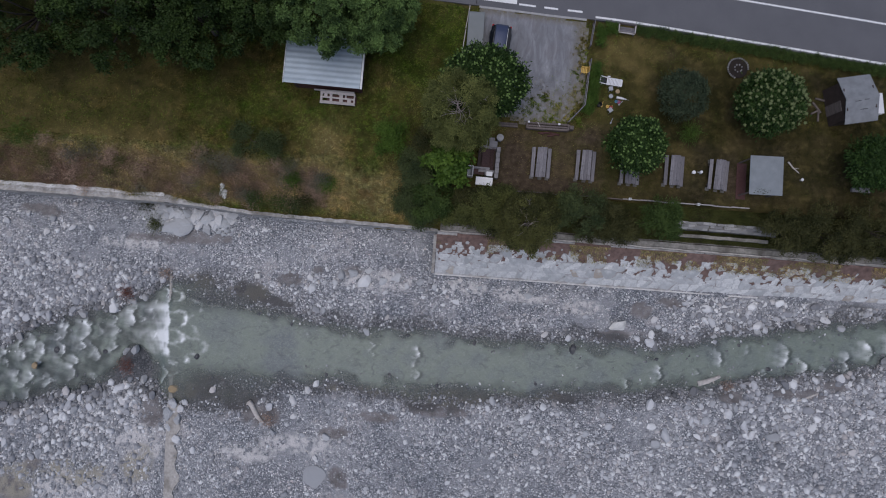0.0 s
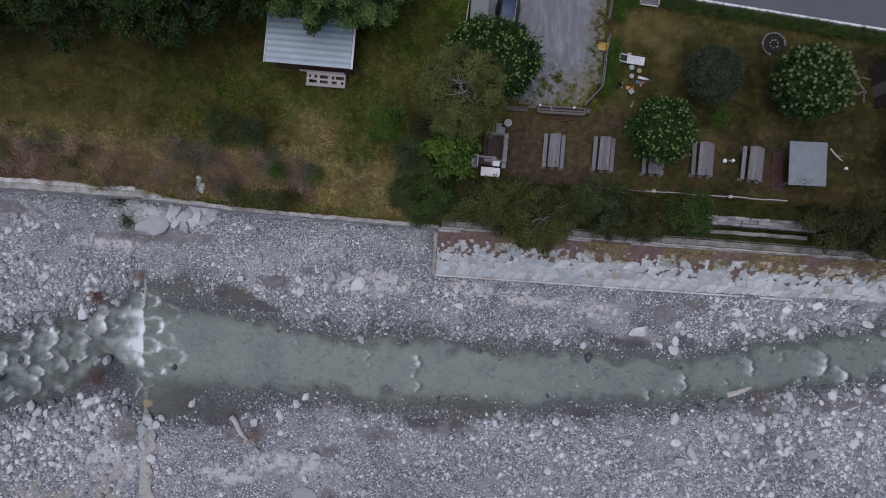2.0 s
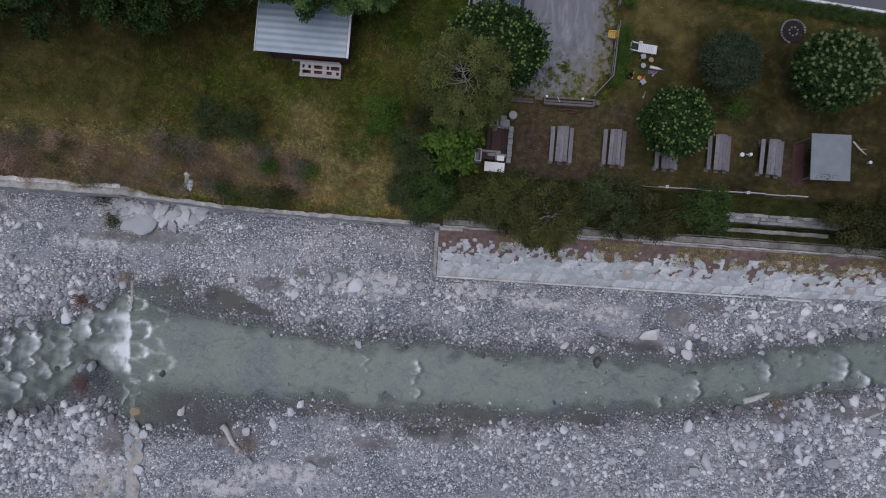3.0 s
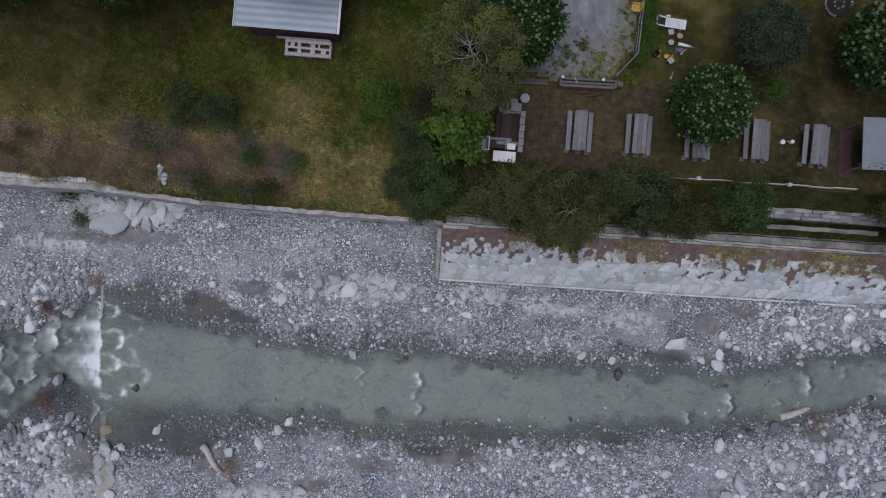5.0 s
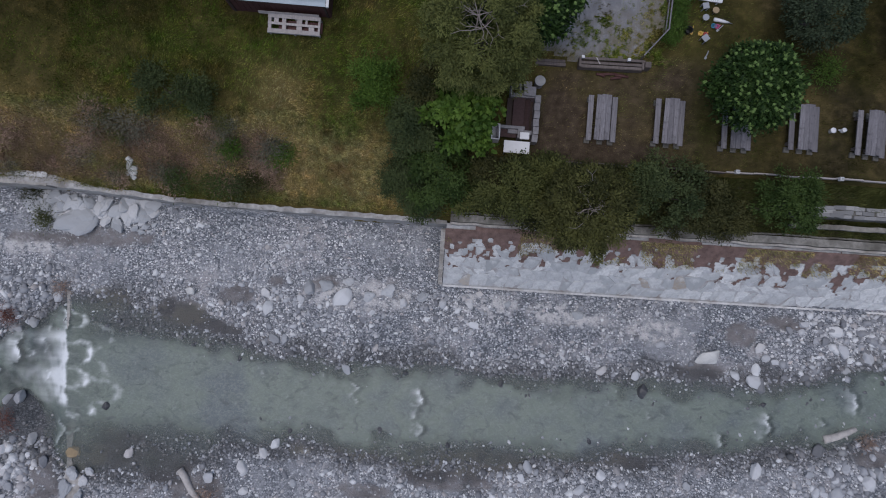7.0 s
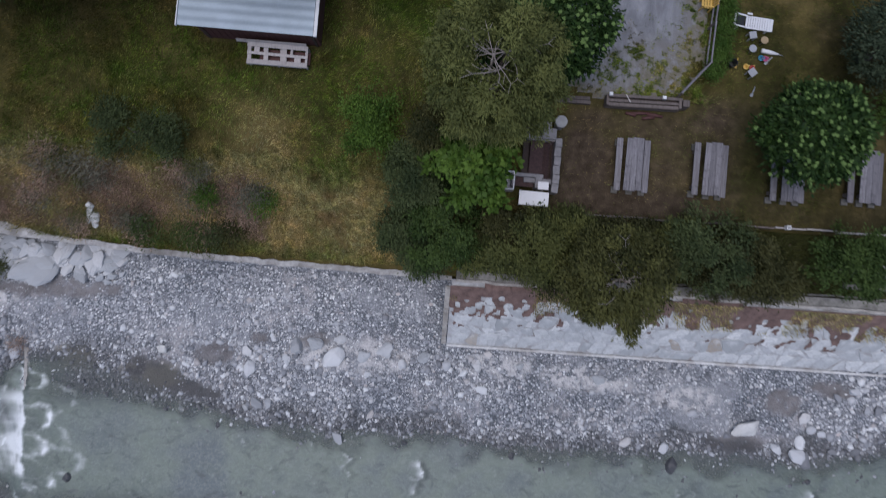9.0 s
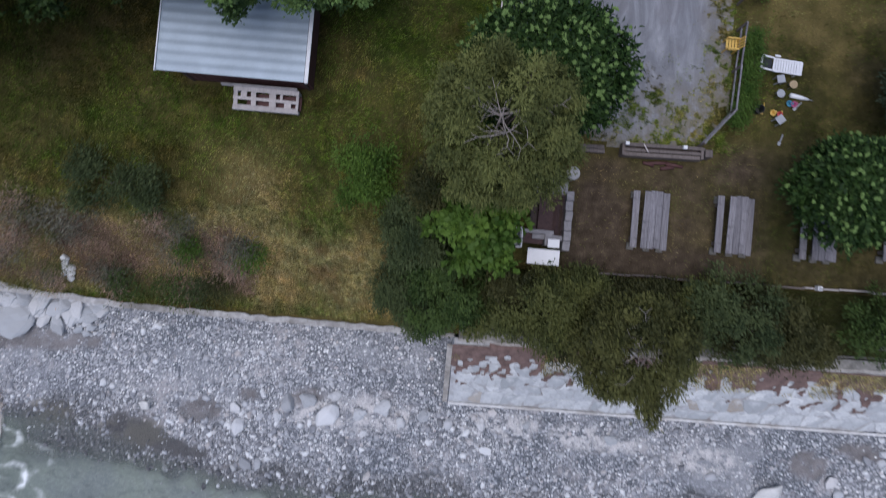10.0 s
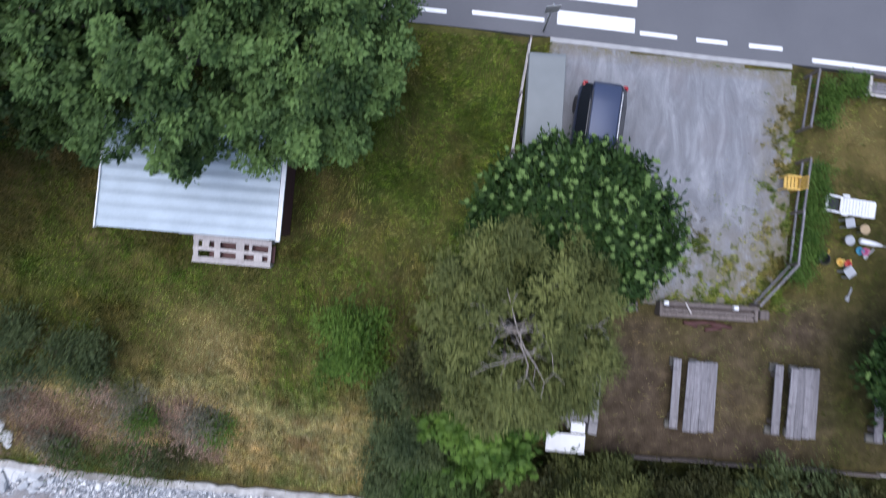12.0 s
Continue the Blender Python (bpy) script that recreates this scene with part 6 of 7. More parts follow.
# edging of the picnic terrace
ed = thing("terrace_edging", (6.0, 3.95, 0.0), "pale board edging along the picnic terrace", "edging")
for i in range(13):
    boxed("edging_board", (0.75 + 1.5 * i, -0.06 + 0.008 * i + 0.03 * math.sin(i * 2.1), 0.06), (1.48, 0.07, 0.34), PALEWOOD if 5 < i else BROWNWOOD, ed, rz=0.5 * math.sin(i))
for x in (15.55, 21.2):
    lp = thing("white_post_lamp", (x, 3.95, 0.2), "small white square lamp on the terrace edging", "lamp", group="post lamps")
    boxed("lamp_body", (0, 0, 0.12), (0.2, 0.2, 0.24), WHITE, lp, bevel=0.02)
    boxed("lamp_cap", (0, 0, 0.26), (0.12, 0.12, 0.04), GREYPLASTIC, lp)


# ---- lawn things ----
def lounger():
    t = thing("sun_lounger", (13.35, 13.6, 0.0), "white plastic sun lounger on the lawn", "lounger", turn=-5)
    for y in (-0.28, 0.28):
        boxed("side_rail", (0.28, y, 0.345), (1.25, 0.06, 0.07), WHITE, t, bevel=0.02)
    for i in range(11):
        boxed("seat_slat", (-0.30 + 0.116 * i, 0, 0.375), (0.098, 0.60, 0.03), WHITE, t, bevel=0.01)
    boxed("footrest", (0.88, 0.0, 0.34), (0.16, 0.58, 0.08), WHITE, t, bevel=0.03)
    for y in (-0.28, 0.28):
        boxed("back_rail", (-0.62, y, 0.44), (0.62, 0.07, 0.05), WHITE, t, ry=10)
        boxed("armrest", (-0.25, y * 1.22, 0.5), (0.24, 0.08, 0.05), WHITE, t)
    boxed("head_rail", (-0.92, 0, 0.50), (0.08, 0.62, 0.06), WHITE, t)
    # black sheet put in for the shade in the open back
    boxed("back_mesh", (-0.62, 0, 0.40), (0.44, 0.44, 0.02), BLACK, t, "black sheet for the dark of the open back", ry=10)
    for x in (-0.7, 0.75):
        for y in (-0.25, 0.25):
            boxed("leg", (x, y, 0.17), (0.07, 0.06, 0.34), WHITE, t)


lounger()
for x, y, a, s in ((13.38, 13.0, 12, 0.34), (13.45, 11.2, 40, 0.36)):
    q = thing("side_stool", (x, y, 0), "square grey plastic stool on the lawn", "stool", turn=a, group="grey stools")
    boxed("top", (0, 0, 0.40), (s, s, 0.04), GREYPLASTIC, q, bevel=0.015)
    for i in (-1, 1):
        for j in (-1, 1):
            boxed("leg", (i * s * 0.38, j * s * 0.38, 0.19), (0.05, 0.05, 0.38), GREYPLASTIC, q)
for x, y, m, lab in ((13.42, 12.36, GREYPLASTIC, "round pale grey stool on the lawn"), (13.95, 12.8, OCHRE_ROCK, "round straw-coloured stool on the lawn")):
    q = thing("round_stool", (x, y, 0), lab, "stool")
    turned("seat", [(0.15, 0.34), (0.18, 0.35), (0.18, 0.39), (0.15, 0.40)], m, q)
    for k in range(3):
        boxed("leg", (0.11 * math.cos(k * 2.1), 0.11 * math.sin(k * 2.1), 0.17), (0.03, 0.03, 0.34), STEEL, q)
um = thing("folded_parasol", (14.3, 12.35, 0.0), "folded white parasol lying on the lawn", "parasol", turn=-8)
tubed("canopy", [(-0.35, 0, 0.11), (-0.32, 0, 0.11), (0.2, 0, 0.10), (0.5, 0, 0.08)], [0.06, 0.11, 0.09, 0.05], WHITE, um, n=10)
tubed("pole", [(0.48, 0, 0.08), (0.75, 0, 0.05)], [0.02, 0.02], STEEL, um)
bk = thing("black_bucket", (12.55, 11.62, 0.0), "black rubber bucket beside the hedge", "bucket")
turned("pail", [(0.15, 0.0), (0.20, 0.34), (0.215, 0.36), (0.19, 0.36), (0.14, 0.03)], BLACK, bk)
for x, y, m, kind, lab in ((12.85, 11.8, YELLOW, "bar", "small yellow plastic toy shovel on the lawn"), (13.25, 11.55, YELLOW, "tub", "yellow plastic toy tub on the lawn"), (13.55, 11.5, RED, "tub", "red plastic toy truck bed on the lawn"),
                           (13.95, 12.02, BLUE, "ring", "blue plastic toy tub on the lawn"), (14.15, 12.0, PINK, "tub", "pink plastic toy bucket on the lawn"), (14.4, 12.0, GREYPLASTIC, "bar", "pale toy frame on the lawn"), (13.72, 10.45, GREYPLASTIC, "bar", "small pale toy spade on the lawn")):
    q = thing("toy", (x, y, float(land(x, y))), lab, "toy", turn=(x * 97) % 90, group="toys on the lawn")
    if kind == "bar":
        tubed("handle", [(-0.2, 0, 0.04), (0.05, 0, 0.06), (0.2, 0, 0.04)], [0.03, 0.03, 0.03], m, q)
        boxed("blade", (-0.24, 0, 0.04), (0.16, 0.13, 0.04), m, q, bevel=0.015)
    else:
        turned("bowl", [(0.07, 0.0), (0.125, 0.13), (0.14, 0.15), (0.105, 0.15), (0.06, 0.03)], m, q, n=14)
        boxed("rim_grip", (0.15, 0, 0.13), (0.09, 0.07, 0.04), YELLOW if m is RED else m, q)


def garden_chair():
    t = thing("garden_chair", (11.0, 14.25, float(land(11.0, 14.25))), "yellow wooden garden chair beside the parking fence", "chair", turn=88)
    for i in range(4):
        boxed("seat_slat", (0, -0.20 + 0.13 * i, 0.42), (0.50, 0.10, 0.03), YELLOW, t)
    for i in range(4):
        boxed("back_slat", (-0.19 + 0.127 * i, -0.30, 0.68), (0.08, 0.03, 0.50), YELLOW, t, rx=12)
    for x in (-0.23, 0.23):
        boxed("armrest", (x, -0.02, 0.60), (0.06, 0.50, 0.04), YELLOW, t)
        for y in (-0.24, 0.22):
            boxed("leg", (x, y, 0.29), (0.05, 0.05, 0.58), YELLOW, t)


garden_chair()


def road_bench():
    t = thing("garden_bench", (14.3, 17.8, 0.1), "grey timber bench with slatted back by the road hedge", "bench", turn=-4)
    for i in range(3):
        boxed("seat_slat", (0, 0.05 + 0.14 * i, 0.45), (1.35, 0.12, 0.04), GREYWOOD, t)
    boxed("front_rail", (0, -0.10, 0.47), (1.45, 0.10, 0.05), PALEWOOD, t)
    for i in range(2):
        boxed("back_slat", (0, 0.52, 0.62 + 0.16 * i), (1.35, 0.04, 0.11), BROWNWOOD, t)
    for x in (-0.68, 0.68):
        boxed("arm", (x, 0.22, 0.66), (0.09, 0.66, 0.05), PALEWOOD, t)
        for y in (-0.06, 0.50):
            boxed("leg", (x, y, 0.32), (0.08, 0.08, 0.66), GREYWOOD, t)


road_bench()
fb = thing("flower_bed", (24.0, 15.7, 0.02), "round dark flower bed ringed with small stones", "flower bed")
turned("bed_soil", [(0.82, 0.0), (0.8, 0.05), (0.1, 0.09), (0.0, 0.09)], PEAT, fb, n=28)
ball = bmesh.new()
bmesh.ops.create_icosphere(ball, subdivisions=1, radius=0.085)
for v in ball.verts:
    v.co *= 1 + 0.25 * math.sin(v.co.x * 60 + v.co.y * 31)
ring_mesh = bpy.data.meshes.new("ring_stone")
ball.to_mesh(ring_mesh)
ball.free()
ring_mesh.materials.append(CAPSTONE)
for i in range(30):
    o = new("ring_stone", ring_mesh)
    o.parent = fb
    a = i * 2 * math.pi / 30
    k = 0.85 if i < 22 else 0.30
    o.matrix_local = pose(k * math.cos(a * (1 if i < 22 else 4)), k * math.sin(a * (1 if i < 22 else 4)), 0.06, 20 * i, 33 * i, 57 * i)
sb = thing("stone_bench", (34.5, 6.2, 0.0), "low pale stone bench on the lawn", "bench")
boxed("slab", (0, 0, 0.40), (1.5, 0.40, 0.10), BLOCK, sb, bevel=0.03)
for x in (-0.5, 0.5):
    boxed("support", (x, 0, 0.18), (0.2, 0.32, 0.36), BLOCK, sb)
for x, y, r in ((20.7, 6.6, 0.14), (29.7, 6.7, 0.11)):
    q = thing("white_flowerpot", (x, y, 0.0), "small round white flowerpot on the lawn", "flowerpot", group="white flowerpots")
    turned("pot", [(r * 0.7, 0.0), (r, 0.26), (r * 1.08, 0.30), (r * 0.85, 0.30), (r * 0.8, 0.25), (0.01, 0.25)], WHITE, q)
q = thing("white_watering_can", (21.35, 6.68, 0.0), "small white watering can on the lawn", "watering can")
turned("can", [(0.11, 0.0), (0.13, 0.02), (0.12, 0.24), (0.07, 0.27)], WHITE, q)
tubed("spout", [(-0.1, 0, 0.08), (-0.28, -0.03, 0.24), (-0.36, -0.04, 0.28)], [0.035, 0.025, 0.04], WHITE, q)
q = thing("dead_branch", (29.0, 7.7, 0.0), "grey dead branch lying beside the shelter", "branch", turn=-42)
tubed("stem", [(-0.6, 0.05, 0.06), (0.0, -0.03, 0.09), (0.7, 0.04, 0.05)], [0.07, 0.06, 0.03], DRIFTWOOD, q)
tubed("twig", [(0.1, 0, 0.09), (0.4, 0.25, 0.15)], [0.03, 0.01], DRIFTWOOD, q)


# ---- hedges ----
def hedge(seed, pts, width, height, label, mat=None):
    r = np.random.default_rng(seed)
    z = float(land(*pts[0]))
    t = thing("hedge", (*pts[0], z), label, "hedge", group="")
    cl, out = [], []
    bm = bmesh.new()
    for (x0, y0), (x1, y1) in zip(pts, pts[1:]):
        ln = math.hypot(x1 - x0, y1 - y0)
        for _ in range(int(ln * 26 * (width + 0.4))):
            k, u, h = r.random(), r.random() * 2 - 1, r.random() ** 0.5
            nx, ny = -(y1 - y0) / ln, (x1 - x0) / ln
            w = width / 2 * (0.92 + 0.25 * math.sin(9 * k * ln) * r.random())
            cl.append((x0 + (x1 - x0) * k + nx * u * w - pts[0][0], y0 + (y1 - y0) * k + ny * u * w - pts[0][1], height * (0.25 + 0.75 * h) * (1 - 0.25 * u * u) + 0.08 * r.normal()))
            out.append((nx * u, ny * u, 0.9))
        for i in range(int(ln / 0.5) + 1):
            k = min(1, i * 0.5 / ln)
            px, py = x0 + (x1 - x0) * k - pts[0][0], y0 + (y1 - y0) * k - pts[0][1]
            tube(bm, [(px, py, 0), (px + 0.05, py, height * 0.8)], [0.03, 0.01], 5)
    tagged(part("stem_row", bm, BARK, t), kind="stuff")
    ob = new("leafage", foliage(r, np.array(cl), unit(np.array(out)), 56, 0.11, 0.075, 0.6, 0.0, mat or L_HEDGE, "leafage"))
    ob.parent = t
    return t


hedge(201, [(12.0, 15.0), (11.95, 12.9), (11.75, 11.5), (11.4, 10.7)], 0.85, 0.9, "clipped green hedge beside the timber fence")
hedge(202, [(12.3, 18.1), (12.25, 16.5)], 0.7, 0.95, "short clipped green hedge by the road")
hedge(203, [(12.6, 18.05), (13.5, 17.95)], 0.7, 0.95, "short clipped green hedge by the road")
hedge(204, [(15.3, 18.15), (20, 17.72), (26, 17.18), (33, 16.58), (40, 15.95)], 0.75, 0.5, "long low dark green hedge along the road", L_GREEN)


# ---- vehicles ----
def loft(bm, rings):
    made = [[bm.verts.new(p) for p in ring] for ring in rings]
    n = len(made[0])
    for a, b in zip(made, made[1:]):
        for k in range(n):
            bm.faces.new((a[k], a[(k + 1) % n], b[(k + 1) % n], b[k]))
    bm.faces.new(made[0][::-1])
    bm.faces.new(made[-1])


def ring_at(y, half, low, high, shoulder):
    return [(-half * 0.92, y, low), (-half, y, low + 0.15), (-half, y, shoulder), (-half * 0.9, y, high), (half * 0.9, y, high), (half, y, shoulder), (half, y, low + 0.15), (half * 0.92, y, low)]


def car():
    t = thing("car", (3.80, 15.25, 0.33), "dark blue hatchback car parked beside the trailer", "car", turn=175.8)
    bm = bmesh.new()
    loft(bm, [ring_at(y, h, 0.22, top, sh) for y, h, top, sh in ((-1.98, 0.70, 0.72, 0.60), (-1.85, 0.82, 0.92, 0.75), (-1.2, 0.87, 0.96, 0.82), (0.4, 0.87, 0.95, 0.82), (1.1, 0.86, 0.92, 0.78), (1.75, 0.80, 0.80, 0.66), (1.98, 0.66, 0.62, 0.5))])
    bmesh.ops.bevel(bm, geom=bm.edges[:], offset=0.03, segments=2, affect="EDGES")
    part("body", bm, CARPAINT, t, soft=True)
    # dark glass flares wide, standing in for the shade on the body sides too
    bm = bmesh.new()
    loft(bm, [[(-b, y0, z0), (-a, y1, z1), (a, y1, z1), (b, y0, z0)] for y0, z0, b, y1, z1, a in ((-1.90, 0.90, 0.78, -1.74, 1.30, 0.54), (-1.2, 0.90, 0.86, -1.15, 1.44, 0.58), (0.1, 0.90, 0.86, 0.0, 1.43, 0.58), (1.15, 0.88, 0.80, 0.45, 1.33, 0.54))])
    part("cabin", bm, CARGLASS, t, "dark glass cabin")
    bm = bmesh.new()
    loft(bm, [[(-h, y, z), (-h * 0.8, y, z + 0.035), (h * 0.8, y, z + 0.035), (h, y, z)] for y, h, z in ((-1.84, 0.50, 1.29), (-1.65, 0.54, 1.40), (-1.1, 0.55, 1.44), (0.0, 0.55, 1.43), (0.42, 0.50, 1.35))])
    part("roof", bm, CARPAINT, t, soft=True)
    for k in (-1, 1):
        boxed("roof_rail", (k * 0.52, -0.7, 1.49), (0.035, 1.6, 0.03), STEEL if k < 0 else BLACK, t)
        boxed("tail_lamp", (k * 0.72, -1.86, 0.84), (0.18, 0.16, 0.30), TAIL, t, "red tail lamp", bevel=0.05)
        boxed("headlamp", (k * 0.62, 1.84, 0.68), (0.26, 0.2, 0.14), STEEL, t, bevel=0.04)
        boxed("mirror", (k * 0.96, 0.55, 0.98), (0.2, 0.12, 0.13), CARPAINT, t, bevel=0.03)
        for y in (-1.25, 1.25):
            tyre = turned("tyre", [(0.20, -0.1), (0.30, -0.1), (0.32, -0.06), (0.32, 0.06), (0.30, 0.1), (0.20, 0.1)], BLACK, t)
            tyre.matrix_local = pose(k * 0.80, y, 0.32, 0, 90, 0)
            rim = turned("rim", [(0.0, -0.08), (0.19, -0.09), (0.20, 0.0), (0.19, 0.09), (0.0, 0.08)], STEEL, tyre)
    boxed("bumper", (0, -1.98, 0.45), (1.5, 0.12, 0.26), CARPAINT, t, bevel=0.05)
    boxed("plate_panel", (0, -2.05, 0.62), (0.5, 0.02, 0.11), WHITE, t)
    boxed("rear_wiper", (0.1, -1.84, 1.08), (0.5, 0.02, 0.03), BLACK, t)


def trailer():
    t = thing("trailer", (1.82, 15.6, 0.1), "box trailer under a taut grey tarpaulin", "trailer", turn=0.6)
    boxed("bed", (0, 0, 0.62), (1.05, 4.6, 0.34), STEEL, t, bevel=0.02)
    bm = bmesh.new()
    loft(bm, [[(-0.66, y, 0.78), (-0.65, y, 1.36 + d), (0.65, y, 1.36 + d), (0.66, y, 0.78)] for y, d in ((-2.4, 0.0), (-1.2, 0.02), (0.0, 0.0), (1.2, 0.02), (2.35, 0.01), (2.48, -0.03))])
    bmesh.ops.bevel(bm, geom=bm.edges[:], offset=0.02, segments=1, affect="EDGES")
    part("tarpaulin", bm, TARP, t, "taut grey tarpaulin cover")
    for k in (-1, 1):
        wheel = turned("tyre", [(0.16, -0.08), (0.28, -0.08), (0.30, 0.0), (0.28, 0.08), (0.16, 0.08)], BLACK, t)
        wheel.matrix_local = pose(k * 0.60, -0.2, 0.30, 0, 90, 0)
        turned("rim", [(0.0, -0.06), (0.15, -0.07), (0.15, 0.07), (0.0, 0.06)], STEEL, wheel)
    boxed("drawbar", (0, -2.9, 0.5), (0.1, 1.0, 0.08), STEEL, t)
    boxed("jack_leg", (0.0, -2.7, 0.25), (0.06, 0.06, 0.5), STEEL, t)


car()
trailer()

rs = thing("road_sign", (1.72, 19.3, 0.36), "thin steel road sign post seen edge-on", "road sign", turn=10)
tubed("post", [(0, 0, 0), (0, 0, 2.2)], [0.035, 0.035], STEEL, rs, n=10)
boxed("plate", (0, -0.04, 1.95), (0.5, 0.02, 0.5), STEEL, rs)
boxed("bracket", (0, -0.02, 1.95), (0.4, 0.03, 0.04), STEEL, rs)


# ---- river things ----
def log(name, ends, radius, label, stub=0.0):
    (x0, y0, z0), (x1, y1, z1) = ends
    t = thing(name, ends[0], label, "log")
    v = Vector((x1 - x0, y1 - y0, z1 - z0))
    pts = [tuple(v * k + Vector((0.06 * math.sin(7 * k), 0.06 * math.cos(5 * k), 0))) for k in (0, 0.2, 0.45, 0.7, 1.0)]
    tubed("stem", pts, [radius * 1.1, radius, radius * 0.95, radius * 0.85, radius * 0.6], DRIFTWOOD, t, n=9)
    side = v.cross(Vector((0, 0, 1))).normalized() * (radius + stub)
    m = v * 0.65
    tubed("branch_stub", [tuple(m), tuple(m + side + Vector((0, 0, 0.1)))], [radius * 0.45, radius * 0.2], DRIFTWOOD, t)


log("driftwood_log", ((24.5, -11.45, -5.30), (26.4, -10.6, -5.22)), 0.24, "pale stripped driftwood log at the water's edge", 0.15)
log("driftwood_log", ((-15.8, -16.2, -5.72), (-14.3, -17.9, -5.5)), 0.22, "bleached driftwood log half buried in gravel", 0.2)
log("driftwood_log", ((33.2, -12.3, -5.0), (35.2, -11.4, -4.95)), 0.12, "thin pale driftwood trunk among stones", 0.1)
for i, (x, y, rr) in enumerate(((-28.0, -7.3, 0.55), (-26.9, -13.8, 0.95), (27.0, -11.3, 0.4), (-13.9, -17.6, 0.45), (-24.3, -5.2, 0.5))):
    shrub("brush_heap", 300 + i, (x, y), (rr, rr * 0.8, 0.35), "heap of rust-red washed-up twigs" if i < 2 else "small heap of brown washed-up twigs", L_RUST if i < 2 else L_BROWN, 18 if i < 2 else 9, 50, 0.22, 0.08, category="brush heap", stems=0, spread_r=0.22, z=float(land(x, y)))

# dry heath and weeds on the bank of the meadow
r2 = np.random.default_rng(31)
for i in range(40):
    x, y = -40 + 30 * r2.random(), 1.5 + 3.6 * r2.random()
    m, lab = ((L_BROWN, "low brown dead heath clump on the bank"), (L_GREY, "grey-green weed clump on the bank"), (L_BROWN, "low brown dead heath clump on the bank"), (L_MOSS, "moss-green weed clump on the bank"))[i % 4]
    shrub("weed_clump", 320 + i, (x, y), (0.5 + 0.6 * r2.random(), 0.45 + 0.4 * r2.random(), 0.35), lab, m, 12, 45, 0.16, 0.16, stems=0, category="weeds", spread_r=0.24)
for i, (x, y, rr, m) in enumerate(((-19.5, 4.7, 1.0, L_GREY), (-17.4, 4.6, 1.0, L_GREY), (-9.5, 3.5, 0.45, L_BRIGHT), (-10.0, 3.9, 0.4, L_GREY), (-12.4, 3.6, 0.30, L_BRIGHT), (-13.4, 1.8, 0.9, L_GREEN), (-12.5, 1.6, 0.7, L_WILLOW), (-11.4, 1.9, 0.6, L_DARK), (-15.6, 1.9, 0.8, L_GREEN), (-16.4, 2.1, 0.6, L_GREY), (-25.7, -0.7, 0.45, L_MOSS), (-26.5, 0.6, 0.8, L_DARK), (20.1, 9.7, 0.75, L_HEDGE), (-30, 4.5, 1.4, L_GREY), (-35, 5.5, 1.5, L_HEDGE))):
    shrub("weed_clump", 390 + i, (x, y), (rr, rr * 0.8, 0.5), "bushy weed clump on the slope" if m is not L_GREY else "grey-green feathery weeds on the slope", m, 30, 34, 0.15, 0.25, stems=0, category="weeds", spread_r=0.30, tuft=0.16 + 0.12 * rr)


# ---- stones ----
def rock_mesh(name, seed, mat, points=22, bevel=0.035):
    """A broken, slightly worn stone: the hull of scattered points, its edges rounded."""
    r = np.random.default_rng(seed)
    bm = bmesh.new()
    for p in unit(r.normal(size=(points, 3))) * (0.44 + 0.12 * r.random((points, 1))):
        bm.verts.new(p)
    bmesh.ops.convex_hull(bm, input=bm.verts)
    loose = [v for v in bm.verts if not v.link_faces]
    bmesh.ops.delete(bm, geom=loose, context="VERTS")
    bmesh.ops.bevel(bm, geom=bm.edges[:], offset=bevel, segments=1, affect="EDGES")
    me = bpy.data.meshes.new(name)
    bm.to_mesh(me)
    bm.free()
    me.materials.append(mat)
    return me


ROCKS = [rock_mesh("boulder", 500 + i, BOULDER) for i in range(9)]
def broken_mesh(name, seed, mat):
    """A craggy lump of broken masonry."""
    bm = bmesh.new()
    bmesh.ops.create_icosphere(bm, subdivisions=3, radius=0.5)
    for v in bm.verts:
        q = v.co * 2.2 + Vector((seed, 0, 0))
        v.co *= 0.85 + 0.35 * noise.noise(q) + 0.22 * abs(noise.noise(q * 2.3)) + 0.10 * noise.noise(q * 5.5)
    me = bpy.data.meshes.new(name)
    bm.to_mesh(me)
    bm.free()
    me.materials.append(mat)
    return me


RUBBLES = [broken_mesh("boulder", 540 + 7.3 * i, RUBBLE) for i in range(4)]
WHITE_MESH, OCHRE_MESH = rock_mesh("boulder", 520, WHITE_ROCK), rock_mesh("boulder", 521, OCHRE_ROCK)
r3 = np.random.default_rng(77)


def boulder(x, y, size, mesh=None, label="grey boulder lying on the gravel bank", tall=0.6, z=None, slim=0.75, turn=None, sink=0.3):
    o = new("boulder", mesh or ROCKS[int(r3.integers(len(ROCKS)))])
    o.matrix_world = Matrix.LocRotScale((x, y, (float(land(x, y)) if z is None else z) + size * tall * (0.5 - sink)), Euler((0.25 * r3.normal(), 0.25 * r3.normal(), r3.random() * 6.28 if turn is None else radians(turn))), (size * 1.12, size * slim * 1.12, size * tall))
    return tagged(o, label, "boulder", "boulders along the stream")


